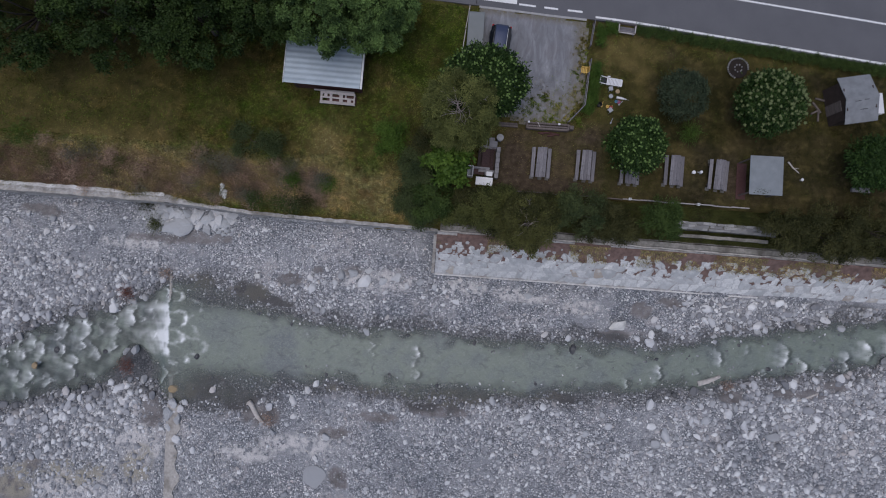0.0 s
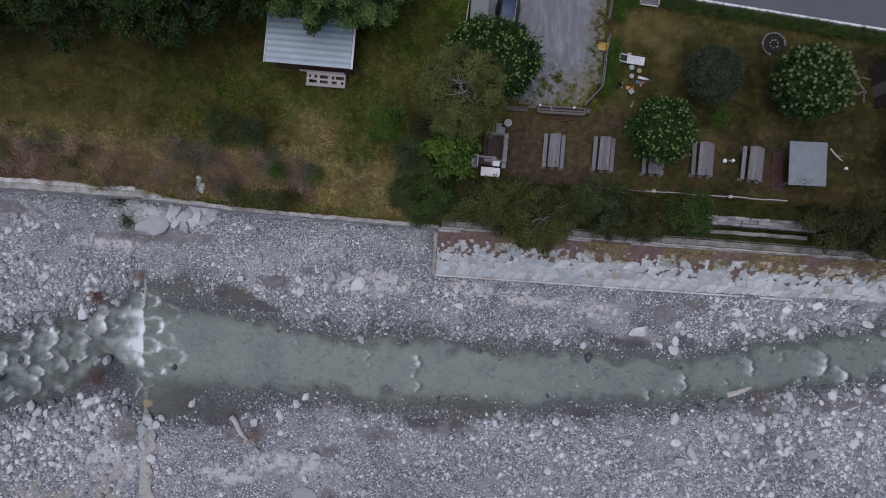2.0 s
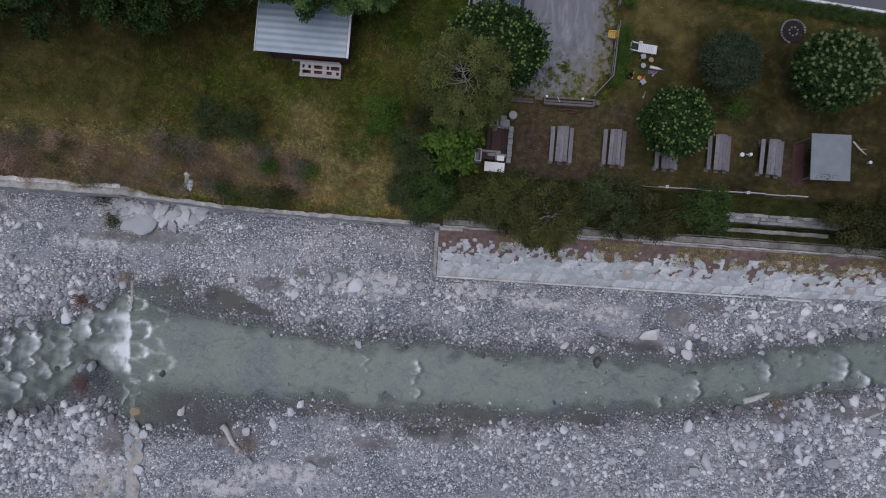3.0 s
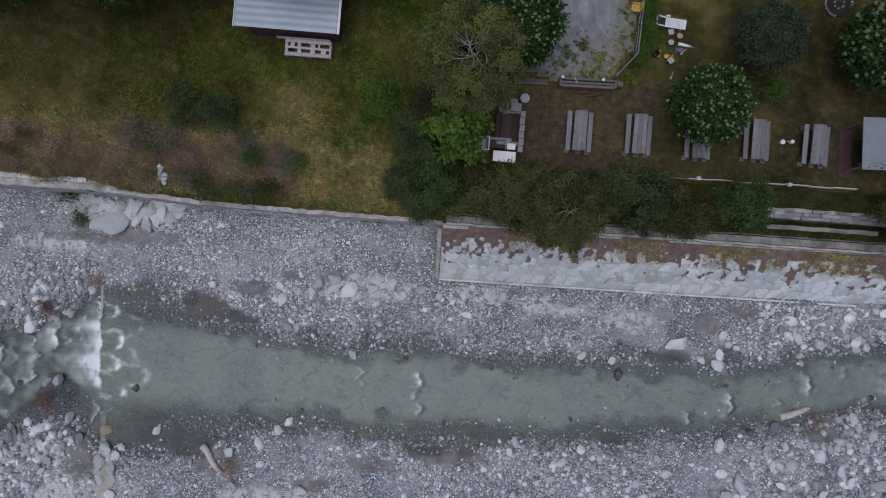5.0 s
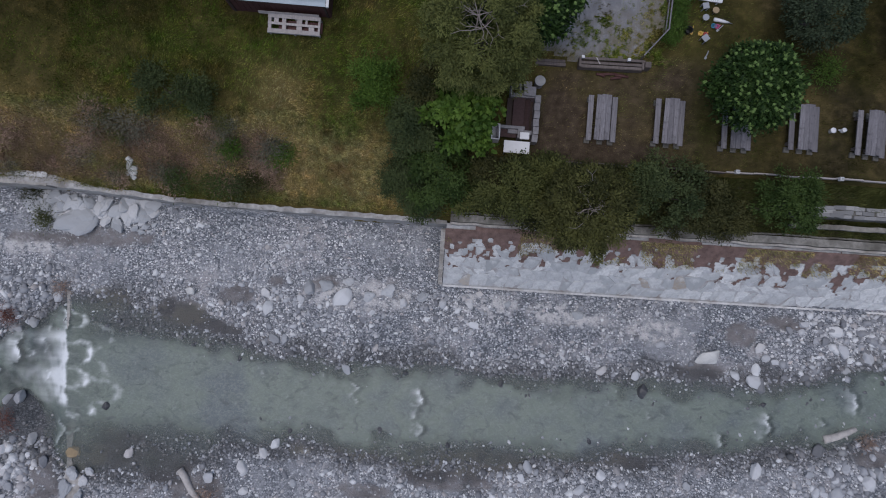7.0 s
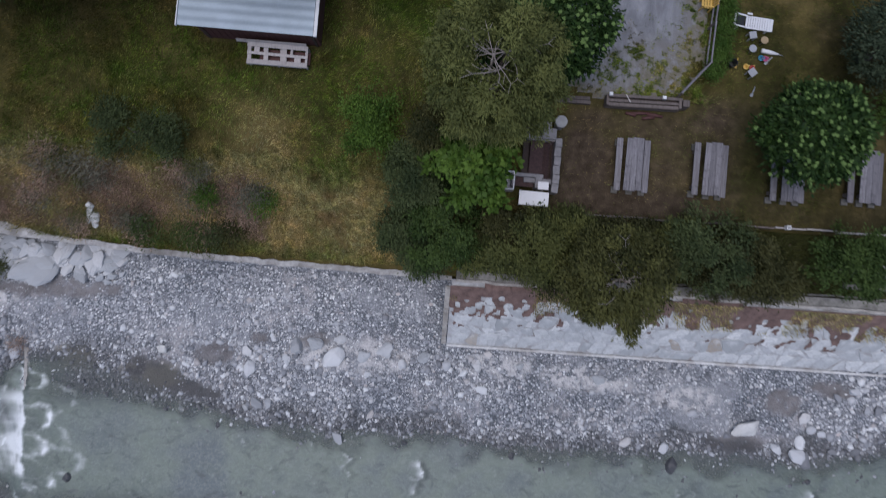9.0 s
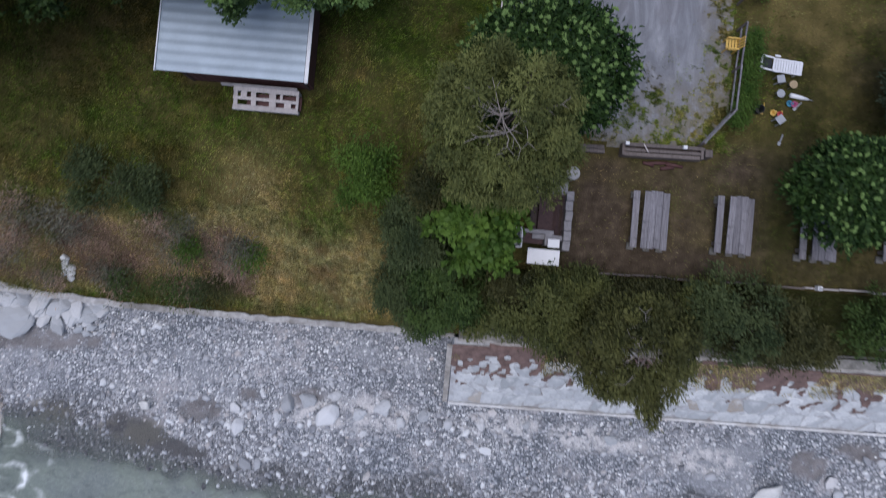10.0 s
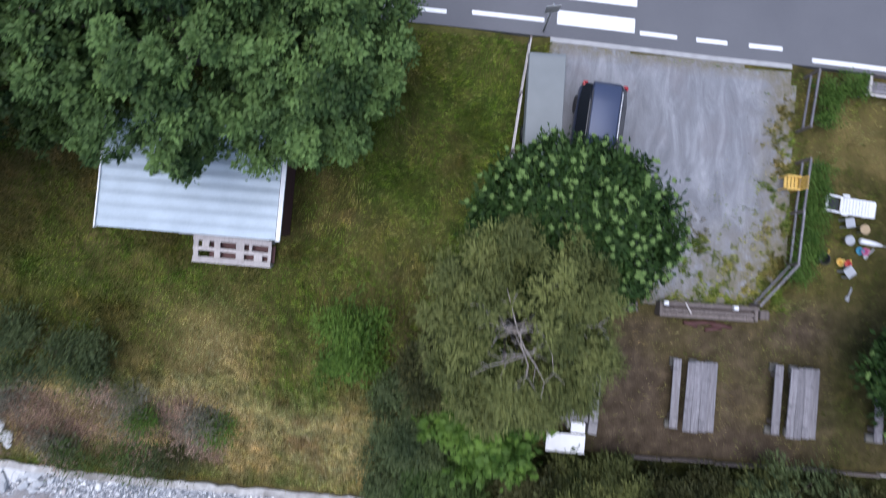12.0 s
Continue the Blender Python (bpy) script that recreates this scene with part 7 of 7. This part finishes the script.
NORTH_BANK = [(-37.5, -0.7, 0.62), (-35.3, -1.0, 0.77), (-35.8, -2.3, 0.72), (-34.2, -1.6, 0.52), (-33.4, -1.7, 0.82), (-39.5, -1.5, 0.72), (-39.2, -3.3, 0.62), (-31.7, -1.6, 0.62), (-32.3, -5.1, 0.62), (-32.3, -5.8, 0.77), (-28.6, -5.5, 0.46),
              (-26.9, -6.6, 0.57), (-29.0, -8.8, 1.13), (-36.8, -10.2, 1.03), (-15.6, -0.6, 0.46), (-8.4, -4.1, 0.93), (-6.3, -4.6, 1.34), (-11.0, -5.6, 0.88), (-10.5, -7.5, 0.82), (-9.8, -7.5, 0.62), (-11.2, -4.6, 0.72), (18.7, -7.8, 0.72),
              (19.9, -8.1, 1.08), (24.7, -4.6, 0.93), (25.3, -5.8, 0.93), (26.9, -6.0, 0.93), (29.5, -5.8, 0.93), (30.2, -6.1, 0.72), (35.6, -4.8, 0.93), (37.1, -5.4, 0.82), (38.6, -6.5, 1.03)]
SOUTH_BANK = [(-26.6, -12.4, 1.13), (-27.5, -12.6, 0.72), (-27.7, -15.9, 1.03), (-27.3, -17.0, 0.88), (-31.5, -18.2, 0.93), (-32.9, -16.8, 0.62), (-31.3, -17.1, 0.72), (-20.7, -13.2, 0.72), (-19.2, -15.4, 0.72), (-22.7, -16.8, 0.82), (-11.8, -15.7, 0.93),
              (-10.6, -14.7, 0.72), (-9.9, -14.1, 0.72), (-11.6, -17.1, 0.62), (-13.3, -18.7, 0.72), (-8.6, -18.7, 0.82), (-8.5, -16.4, 0.52), (6.1, -14.4, 0.82), (5.7, -15.1, 0.62), (20.2, -13.6, 1.03), (23.5, -13.5, 0.72), (16.0, -14.8, 0.62),
              (14.6, -16.6, 0.72), (8.6, -16.7, 0.72), (21.7, -16.1, 1.24), (32.9, -10.7, 1.03), (37.2, -9.9, 0.93), (24.7, -13.3, 0.72), (27.2, -13.8, 0.93), (24.0, -14.7, 0.82), (25.2, -14.6, 0.93), (29.4, -15.5, 0.82), (31.2, -15.6, 1.24)]
FAR_BANK = [(39.9, -12.7, 0.82), (34.9, -10.3, 0.82), (34.7, -14.5, 0.82), (38.7, -10.5, 0.52), (39.4, -10.9, 0.52), (20.8, -17.0, 1.03), (10.2, -18.5, 0.72), (18.0, -18.2, 0.52), (38.4, -16.3, 0.93), (40.5, -16.7, 0.82), (28.3, -19.0, 0.62),
            (-1.4, -18.6, 0.52), (-4.5, -21.3, 0.62), (-9.4, -20.6, 0.52), (-20.3, -20.8, 0.72), (-33.5, -21.7, 0.82), (-30.1, -21.0, 0.72)]
for x, y, s in NORTH_BANK + SOUTH_BANK + FAR_BANK:
    boulder(x, y, s)
boulder(-16.0, -4.85, 0.66, WHITE_MESH, "round white boulder on the gravel bank", 0.7)
SLAB = rock_mesh("boulder", 531, WHITE_ROCK, points=10, bevel=0.03)
boulder(16.85, -6.95, 1.9, SLAB, "pale flat rock slab beside the stream", 0.28, slim=0.62, turn=28, sink=0.12)
boulder(-35.5, -14.5, 0.8, OCHRE_MESH, "ochre boulder in the rapids", 0.6, z=-6.15)
boulder(-22.8, -15.6, 0.9, OCHRE_MESH, "ochre boulder at the weir", 0.5)
flat = boulder(-9.3, -22.4, 2.6, None, "large flat grey rock sunk into the gravel", 0.10, slim=0.8, sink=0.42)
flat.rotation_euler = (0.02, -0.03, 0.4)
for x, y, s in ((-22.6, -16.9, 1.0), (-21.9, -17.3, 0.8), (-22.9, -17.8, 1.1), (-22.0, -18.2, 0.9), (-22.7, -18.9, 0.8), (-21.6, -16.7, 0.6)):
    boulder(x, y, s, RUBBLES[int(s * 37) % 4], "pale broken block beside the weir", 0.4, sink=0.2)
WET_MESH = rock_mesh("boulder", 525, WETROCK)
for x, y, s in ((13.0, -9.2, 0.9), (-2.0, -9.1, 0.5), (-3.4, -12.7, 0.45), (4.1, -9.4, 0.55), (7.9, -9.0, 0.4), (-12.6, -9.0, 0.5), (16.8, -10.6, 0.4), (20.6, -9.5, 0.5), (-9.0, -13.2, 0.5), (1.0, -13.4, 0.55), (9.9, -12.6, 0.5), (-5.9, -12.9, 0.4), (23.6, -9.0, 0.45), (28.0, -7.6, 0.5), (30.8, -9.6, 0.6), (-20.9, -12.6, 0.7), (-29.5, -12.8, 0.6), (-34.0, -13.0, 0.7)):
    boulder(x, y, s, WET_MESH, "dark wet boulder in the stream", 0.6, z=float(water_level(x)) - 0.16)
# rubble masonry at the foot of the flood wall
CRAGS = [rock_mesh("boulder", 560 + i, RUBBLE, points=18, bevel=0.03) for i in range(6)]
for i in range(84):
    k = i / 83
    x = -26.5 + 7.9 * k + 0.2 * r3.normal()
    boulder(x, 0.95 - (0.25 + 2.0 * r3.random()) * (0.40 + 0.60 * math.sin(k * 3.0)), 0.50 + 0.75 * r3.random(), CRAGS[i % 6] if i % 3 else RUBBLES[i % 4], "pale broken rock heaped against the flood wall", 0.34, sink=0.14)
boulder(-23.4, -0.85, 2.8, RUBBLES[1], "large pale rock slab heaped against the flood wall", 0.26, slim=0.62, turn=12, sink=0.2)
for i in range(16):
    boulder(-19.2 + 0.55 * r3.normal(), -0.9 + 0.35 * r3.normal(), 0.28 + 0.3 * r3.random(), CRAGS[i % 6], "small pale block fallen from the flood wall", 0.5, sink=0.15)
# pale blocks washed out below the revetment
for x, y, s in ((-7.4, -3.9, 0.9), (-6.0, -3.6, 0.7), (-4.6, -4.4, 0.8), (-3.4, -4.0, 1.0), (-2.4, -4.7, 0.6), (-1.2, -4.2, 0.75), (1.8, -4.4, 0.6), (4.2, -4.3, 0.5), (8.6, -4.7, 0.7), (-8.9, -4.9, 0.6)):
    boulder(x, y, s, RUBBLES[int(s * 40) % 4], "pale washed-out block on the gravel bank", 0.4, sink=0.25)
# loose boulders
made = 0
while made < 110:
    x, y = -42 + 85 * r3.random(), -27 + 24 * r3.random()
    c = float(channel(x, y))
    if c > 0.6 or wave(x, y, 0.33, 41) < -0.15 or (y > -3.4 and x > -1):
        continue
    boulder(x, y, 0.42 + 0.5 * r3.random() ** 2)
    made += 1
loose = []
made = 0
while made < 60:
    x, y = 20 + 23 * r3.random(), -20 + 17 * r3.random()
    c = float(channel(x, y))
    if c > 0.4 or c < -4 or y > -3.6:
        continue
    loose.append((x, y, 0.45 + 0.6 * r3.random() ** 1.6))
    made += 1
made = 0
while made < 120:
    x, y = -44 + 19.5 * r3.random(), -20 + 15.5 * r3.random()
    c = float(channel(x, y))
    if c > 0.5 or c < -3.2 or r3.random() > math.exp(c * 0.5):
        continue
    loose.append((x, y, 0.36 + 0.6 * r3.random() ** 2))
    made += 1
V, F, W, base = [], [], [], 0
for i, (x, y, s) in enumerate(loose):
    me = ROCKS[i % len(ROCKS)]
    m = Matrix.LocRotScale((x, y, float(land(x, y)) + 0.12 * s), Euler((0.2 * r3.normal(), 0.2 * r3.normal(), 6.28 * r3.random())), (1.12 * s, 0.84 * s, 0.6 * s))
    V += [tuple(m @ v.co) for v in me.vertices]
    F += [tuple(base + k for k in p.vertices) for p in me.polygons]
    W += [0.8 * float(channel(x, y) > -0.2)] * len(me.vertices)
    base = len(V)
me = bpy.data.meshes.new("cobbles")
me.from_pydata(V, [], F)
me.materials.append(PEBBLE)
set_values(me, "wet", np.array(W))
tagged(new("cobbles", me), "rounded grey cobbles at the edge of the rapids", "stones", kind="stuff")
for i in range(7):
    o = boulder(-18.75 + 0.06 * i, 2.0 + 0.85 * ((i * 5) % 4) / 3 - 0.05 * i, 0.42, WHITE_MESH, "broken white block on the wall's edge", 0.7, sink=0.0)

# loose stones and pebbles
ICO = bmesh.new()
bmesh.ops.create_icosphere(ICO, subdivisions=1, radius=1.0)
ICO_V = np.array([v.co[:] for v in ICO.verts])
ICO_F = np.array([[v.index for v in f.verts] for f in ICO.faces if f.calc_center_median().z > -0.6])
ICO.free()
OCT_V = np.array([(math.cos(1.2566 * i), math.sin(1.2566 * i), -0.5) for i in range(5)] + [(0, 0, 1)])
OCT_F = np.array([(i, (i + 1) % 5, 5) for i in range(5)])


def scatter(name, n, lo, hi, power, base_v, base_f, seed, label, fall, where="all", tall=1.0):
    r = np.random.default_rng(seed)
    many = 600000
    x, y = -46 + 94 * r.random(many), -31 + 32.2 * r.random(many)
    low_ = (y < wall_line(x) - 0.35) & ~((x > -0.3) & (y > -3.45))
    x, y = x[low_], y[low_]
    many = len(x)
    c, rough_ = channel(x, y), coarse(x, y)
    chance = r.random(many)
    ok = (r.random(many) > 0.93 * muddy(x, y)) & (r.random(many) > 0.6 * np.clip(silty(x, y) + tawny(x, y), 0, 1))
    dens = 0.42 + 0.65 * wave(x, y, 0.5, 33) + 0.55 * wave(x, y, 0.17, 35) + 0.2 * np.exp(-((c + 0.4) / 0.6) ** 2)
    if where == "coarse":
        ok &= (c < 0.35) & (chance < rough_ * (0.35 + 0.65 * np.exp(-(np.minimum(c + 0.6, 0) / 2.5) ** 2)) * (0.7 + 0.5 * wave(x, y, 0.9, 36)))
    elif where == "shore":
        ok &= (c > -0.8) & (c < 0.40 + 1.3 * (r.random(many) < 0.10) + 2.0 * shallows(x, y) * (r.random(many) < 0.25)) & (y > -24) & (chance < 0.7 + 0.5 * wave(x, y, 0.9, 37))
    else:
        if lo > 0.1:
            dens = dens * (1 - 0.80 * smoothstep(-5.0, -3.5, y) * smoothstep(-1, -3, x) * smoothstep(-32, -27, x)) + 0.30 * rough_
        dens = dens - 0.22 * smoothstep(-8.6, -7.2, y) * smoothstep(-8, -2, x) * smoothstep(24, 18, x)
        ok &= (c < 0.15 + 0.5 * (r.random(many) < fall) + 3.0 * shallows(x, y) * (r.random(many) < 0.25)) & (chance < dens)
    x, y, c, rough_ = x[ok][:n], y[ok][:n], c[ok][:n], rough_[ok][:n]
    m, k = len(x), len(base_v)
    s = (lo + (hi - lo) * r.random(m) ** power) * (1 + 0.25 * rough_)
    sc = np.stack([s, s * (0.55 + 0.35 * r.random(m)), s * tall * (0.34 + 0.22 * r.random(m))], -1) * 0.5
    v = base_v[None] * (1 + 0.30 * r.normal(size=(m, k, 1)).clip(-1.5, 1.5)) * sc[:, None]
    a = r.random(m) * 6.28
    ca, sa = np.cos(a)[:, None], np.sin(a)[:, None]
    vx, vy = v[..., 0] * ca - v[..., 1] * sa, v[..., 0] * sa + v[..., 1] * ca
    z = land(x, y) + s * 0.05
    # those in the water stand just clear of it
    z = np.where((c > 0.05) & (r.random(m) < 0.6), np.maximum(z, water_level(x) - 0.05 * s), z)
    V = np.stack([vx + x[:, None], vy + y[:, None], v[..., 2] + z[:, None]], -1).reshape(-1, 3)
    F = (base_f[None] + (np.arange(m) * k)[:, None, None]).reshape(-1, base_f.shape[1])
    me = fast_mesh(name, V, F, PEBBLE)
    set_values(me, "wet", np.repeat(smoothstep(-1.2, -0.2, c + 0.5 * wave(x, y, 0.9, 14)) * (r.random(m) < 0.72), k))
    return tagged(new(name, me), label, "stones", kind="stuff")


scatter("stones", 15000, 0.15, 0.46, 2.0, ICO_V, ICO_F, 601, "loose grey river stones strewn over the banks", 0.15)
scatter("heaped_cobbles", 4600, 0.20, 0.60, 2.0, ICO_V, ICO_F, 604, "rounded grey cobbles heaped along the rapids", 0.15, "coarse", 1.7)
scatter("shore_stones", 12000, 0.08, 0.27, 1.8, ICO_V, ICO_F, 603, "wet and dry stones along the water's edge", 0.5, "shore")
scatter("pebbles", 85000, 0.08, 0.20, 1.6, OCT_V, OCT_F, 602, "small grey river pebbles covering the banks", 0.06)


# ---- grass ----
def blades(name, n, seed, zone, length, width, label, lean=0.7, paved=False, mat=None, low_terrace=False):
    r = np.random.default_rng(seed)
    x, y = zone(r, n)
    g = inside_distance(PARK, x, y)
    hut_ = (np.abs(x + 9.9) < 2.8) & (np.abs(y - 12.6) < 1.8)
    ok = ((g < 0.1) | paved) & ~hut_ & (y > wall_line(x) + 0.24) & (y < np.interp(x, rxs, rys) - 0.25) & ((r.random(len(x)) > 0.90 * bareness(x, y)) | (mat is not None)) & ((r.random(len(x)) > 0.9 * heathy(x, y)) | (mat is not None))
    ok &= (x < 0.5) | (y > 4.05) | low_terrace
    x, y = x[ok], y[ok]
    m = len(x)
    z = land(x, y) + (0.04 if paved else 0.0)
    d = dryness(x, y)
    tuft = 0.6 + 0.5 * wave(x, y, 1.1, 51) + 0.4 * wave(x, y, 3.0, 52)
    ln = length * (0.5 + 0.7 * r.random(m)) * np.clip(tuft, 0.55, 1.4)
    a = r.random(m) * 6.28
    flow = 1.2 * wave(x, y, 0.8, 53)
    tip = np.stack([np.cos(a) * lean * 0.7 + 0.6 * np.cos(flow), np.sin(a) * lean * 0.7 + 0.6 * np.sin(flow), 0.55 + 0.5 * r.random(m)], -1)
    tip = unit(tip) * ln[:, None]
    side = np.stack([-np.sin(a), np.cos(a), 0 * a], -1) * (width * (0.7 + 0.6 * r.random(m)))[:, None]
    p = np.stack([x, y, z - 0.02], -1)
    V = np.stack([p - side / 2, p + side / 2, p + tip], 1).reshape(-1, 3)
    me = fast_mesh(name, V, np.arange(3 * m).reshape(-1, 3), mat or GRASS)
    set_values(me, "tone", np.repeat(np.clip(0.5 + 0.5 * wave(x, y, 2.0, 81) + 0.2 * r.normal(size=m), 0, 1), 3))
    set_values(me, "fresh", np.repeat(freshness(x, y), 3))
    set_values(me, "darker", np.repeat(darkening(x, y), 3))
    set_values(me, "dry", np.repeat(np.clip(d + (0.1 if paved else 0.0) + 0.22 * bareness(x, y) + 0.18 * r.normal(size=m), 0, 1), 3))
    return tagged(new(name, me), label, "grass", kind="stuff")


def meadow(r, n):
    return -46 + 48 * r.random(n), 0.8 + 18.6 * r.random(n)


def lawn(r, n):
    return 0.5 + 47 * r.random(n), 3.9 + 15 * r.random(n)


def weedy_corner(r, n):
    x, y = 5.0 + 6.3 * r.random(n), 9.6 + 8.0 * r.random(n)
    k = np.exp(-(((x - 8.5) / 3.2) ** 2 + ((y - 10.5) / 1.7) ** 2)) + np.exp(-((x - 10.9) / 0.65) ** 2) * 0.8
    ok = (r.random(n) < k * smoothstep(-0.35, 0.75, wave(x, y, 3.1, 71) + 0.8 * wave(x, y, 8.5, 72) + 0.5 * wave(x, y, 15.0, 73) + 0.35 * k - 0.35))
    return x[ok], y[ok]


def near_meadow(r, n):
    return -22 + 24 * r.random(n), 0.8 + 18.4 * r.random(n)


blades("meadow_grass", 140000, 701, meadow, 0.36, 0.028, "long olive-green meadow grass with dry stalks")
blades("near_grass", 200000, 703, near_meadow, 0.40, 0.022, "long meadow grass around the shed")
blades("lawn_grass", 180000, 702, lawn, 0.22, 0.024, "short uneven lawn grass with brown patches")
def heath_zone(seed, level):
    def zone(r, n):
        x, y = -44 + 42 * r.random(n), 1.3 + 4.2 * r.random(n)
        ok = (wave(x, y, 0.75, seed) + 0.4 * wave(x, y, 2.2, seed + 1) - 1.4 * smoothstep(-10.0, -8.8, x) > level) if level > 0 else (r.random(n) < heathy(x, y))
        return x[ok], y[ok]
    return zone


blades("dead_heath", 210000, 705, heath_zone(91, -0.15), 0.30, 0.03, "brown dead heath on the bank of the meadow", mat=L_BROWN)
blades("bank_grass", 80000, 709, lambda r, n: (-40 + 37.5 * r.random(n), 0.9 + 4.8 * r.random(n)), 0.50, 0.030, "tall dry stalks on the bank of the meadow", lean=1.0)
blades("grey_weeds", 70000, 706, heath_zone(95, 0.42), 0.30, 0.03, "grey-green weeds on the bank of the meadow", mat=L_GREY)
blades("green_weeds", 26000, 707, heath_zone(99, 0.62), 0.28, 0.04, "fresh green weeds on the bank of the meadow", mat=L_HEDGE)
blades("terrace_growth", 110000, 708, lambda r, n: (0.6 + 44 * r.random(n), 0.95 + 2.9 * r.random(n)), 0.50, 0.040, "mossy ground growth on the terrace below the garden", mat=L_MOSS, low_terrace=True)
blades("parking_weeds", 230000, 704, weedy_corner, 0.22, 0.030, "low weeds growing through the parking gravel", paved=True)
# tufts of dead grass over the revetment's soil
r5 = np.random.default_rng(88)
n = 16000
x, s = 45 * r5.random(n), 0.42 * r5.random(n) ** 1.8
heat = wave(x, s * 3, 0.9, 61) + 0.6 * smoothstep(8, 18, x)
x, s = x[heat > 0.35], s[heat > 0.35]
m = len(x)
yy, zz = REV_TOP[0] + (REV_TOE[0] - REV_TOP[0]) * s + 0.004 * x, REV_TOP[1] + (REV_TOE[1] - REV_TOP[1]) * s + 0.08
a = r5.random(m) * 6.28
p = np.stack([x, yy, zz], -1)
tip = np.stack([0.16 * np.cos(a), 0.16 * np.sin(a) - 0.08, 0.10 + 0.12 * r5.random(m)], -1)
side = np.stack([-np.sin(a), np.cos(a), 0 * a], -1) * 0.03
me = fast_mesh("dead_grass", np.stack([p - side / 2, p + side / 2, p + tip], 1).reshape(-1, 3), np.arange(3 * m).reshape(-1, 3), GRASS)
set_values(me, "dry", np.repeat(np.clip(0.95 + 0.12 * r5.normal(size=m), 0, 1), 3))
tagged(new("dead_grass", me), "straw-coloured dead grass on the revetment", "grass", kind="stuff")

# large flat stones set in the revetment, fitted to one another with narrow joints
r6 = np.random.default_rng(99)
slope = Matrix.Rotation(math.atan2(REV_TOE[1] - REV_TOP[1], REV_TOE[0] - REV_TOP[0]) - math.pi, 4, "X")
COLUMNS, ROWS, LENGTH = 58, 5, 4.25
corner = {(i, j): (0.78 * i + (0.22 * r6.normal() if 0 < i else 0.0) + (0.33 if j % 2 else 0.0), LENGTH * (0.06 + 0.93 * j / ROWS) + (0.17 * r6.normal() if j < ROWS else 0.0)) for i in range(COLUMNS + 1) for j in range(ROWS + 1)}


def flat_stone(ring):
    """A low slab: its outline drawn in from the joint and broken up, its rim worn down."""
    c = sum((Vector(q) for q in ring), Vector((0, 0))) / len(ring)
    line = []
    for q, w in zip(ring, ring[1:] + ring[:1]):
        q, w = Vector(q), Vector(w)
        line += [q, q.lerp(w, 0.33) + Vector((0.05 * r6.normal(), 0.05 * r6.normal())), q.lerp(w, 0.67) + Vector((0.05 * r6.normal(), 0.05 * r6.normal()))]
    k = 0.93 + 0.05 * r6.random()
    line = [c + (q - c) * (k - (0.10 if n % 3 == 0 else 0.0)) for n, q in enumerate(line)]
    lift = 0.012 + 0.03 * r6.random()
    n = len(line)
    v = [(q.x - c.x, q.y - c.y, -0.03) for q in line] + [((q.x - c.x) * 0.93, (q.y - c.y) * 0.93, lift) for q in line]
    f = [tuple(range(n, 2 * n))] + [(i, (i + 1) % n, n + (i + 1) % n, n + i) for i in range(n)]
    me = bpy.data.meshes.new("stone")
    me.from_pydata(v, [], f)
    me.materials.append(PAVER)
    return me, c


for i in range(COLUMNS):
    for j in range(ROWS):
        me, c = flat_stone([corner[i, j], corner[i, j + 1], corner[i + 1, j + 1], corner[i + 1, j]])
        o = new("stone", me)
        o.parent = revetment
        o.matrix_world = Matrix.Translation(rev_point(c.x + 0.05, c.y / LENGTH)) @ slope @ Matrix.Diagonal((1, -1, 1, 1)) @ Matrix.Rotation(math.pi, 4, "X") @ Matrix.Diagonal((1, 1, -1, 1))
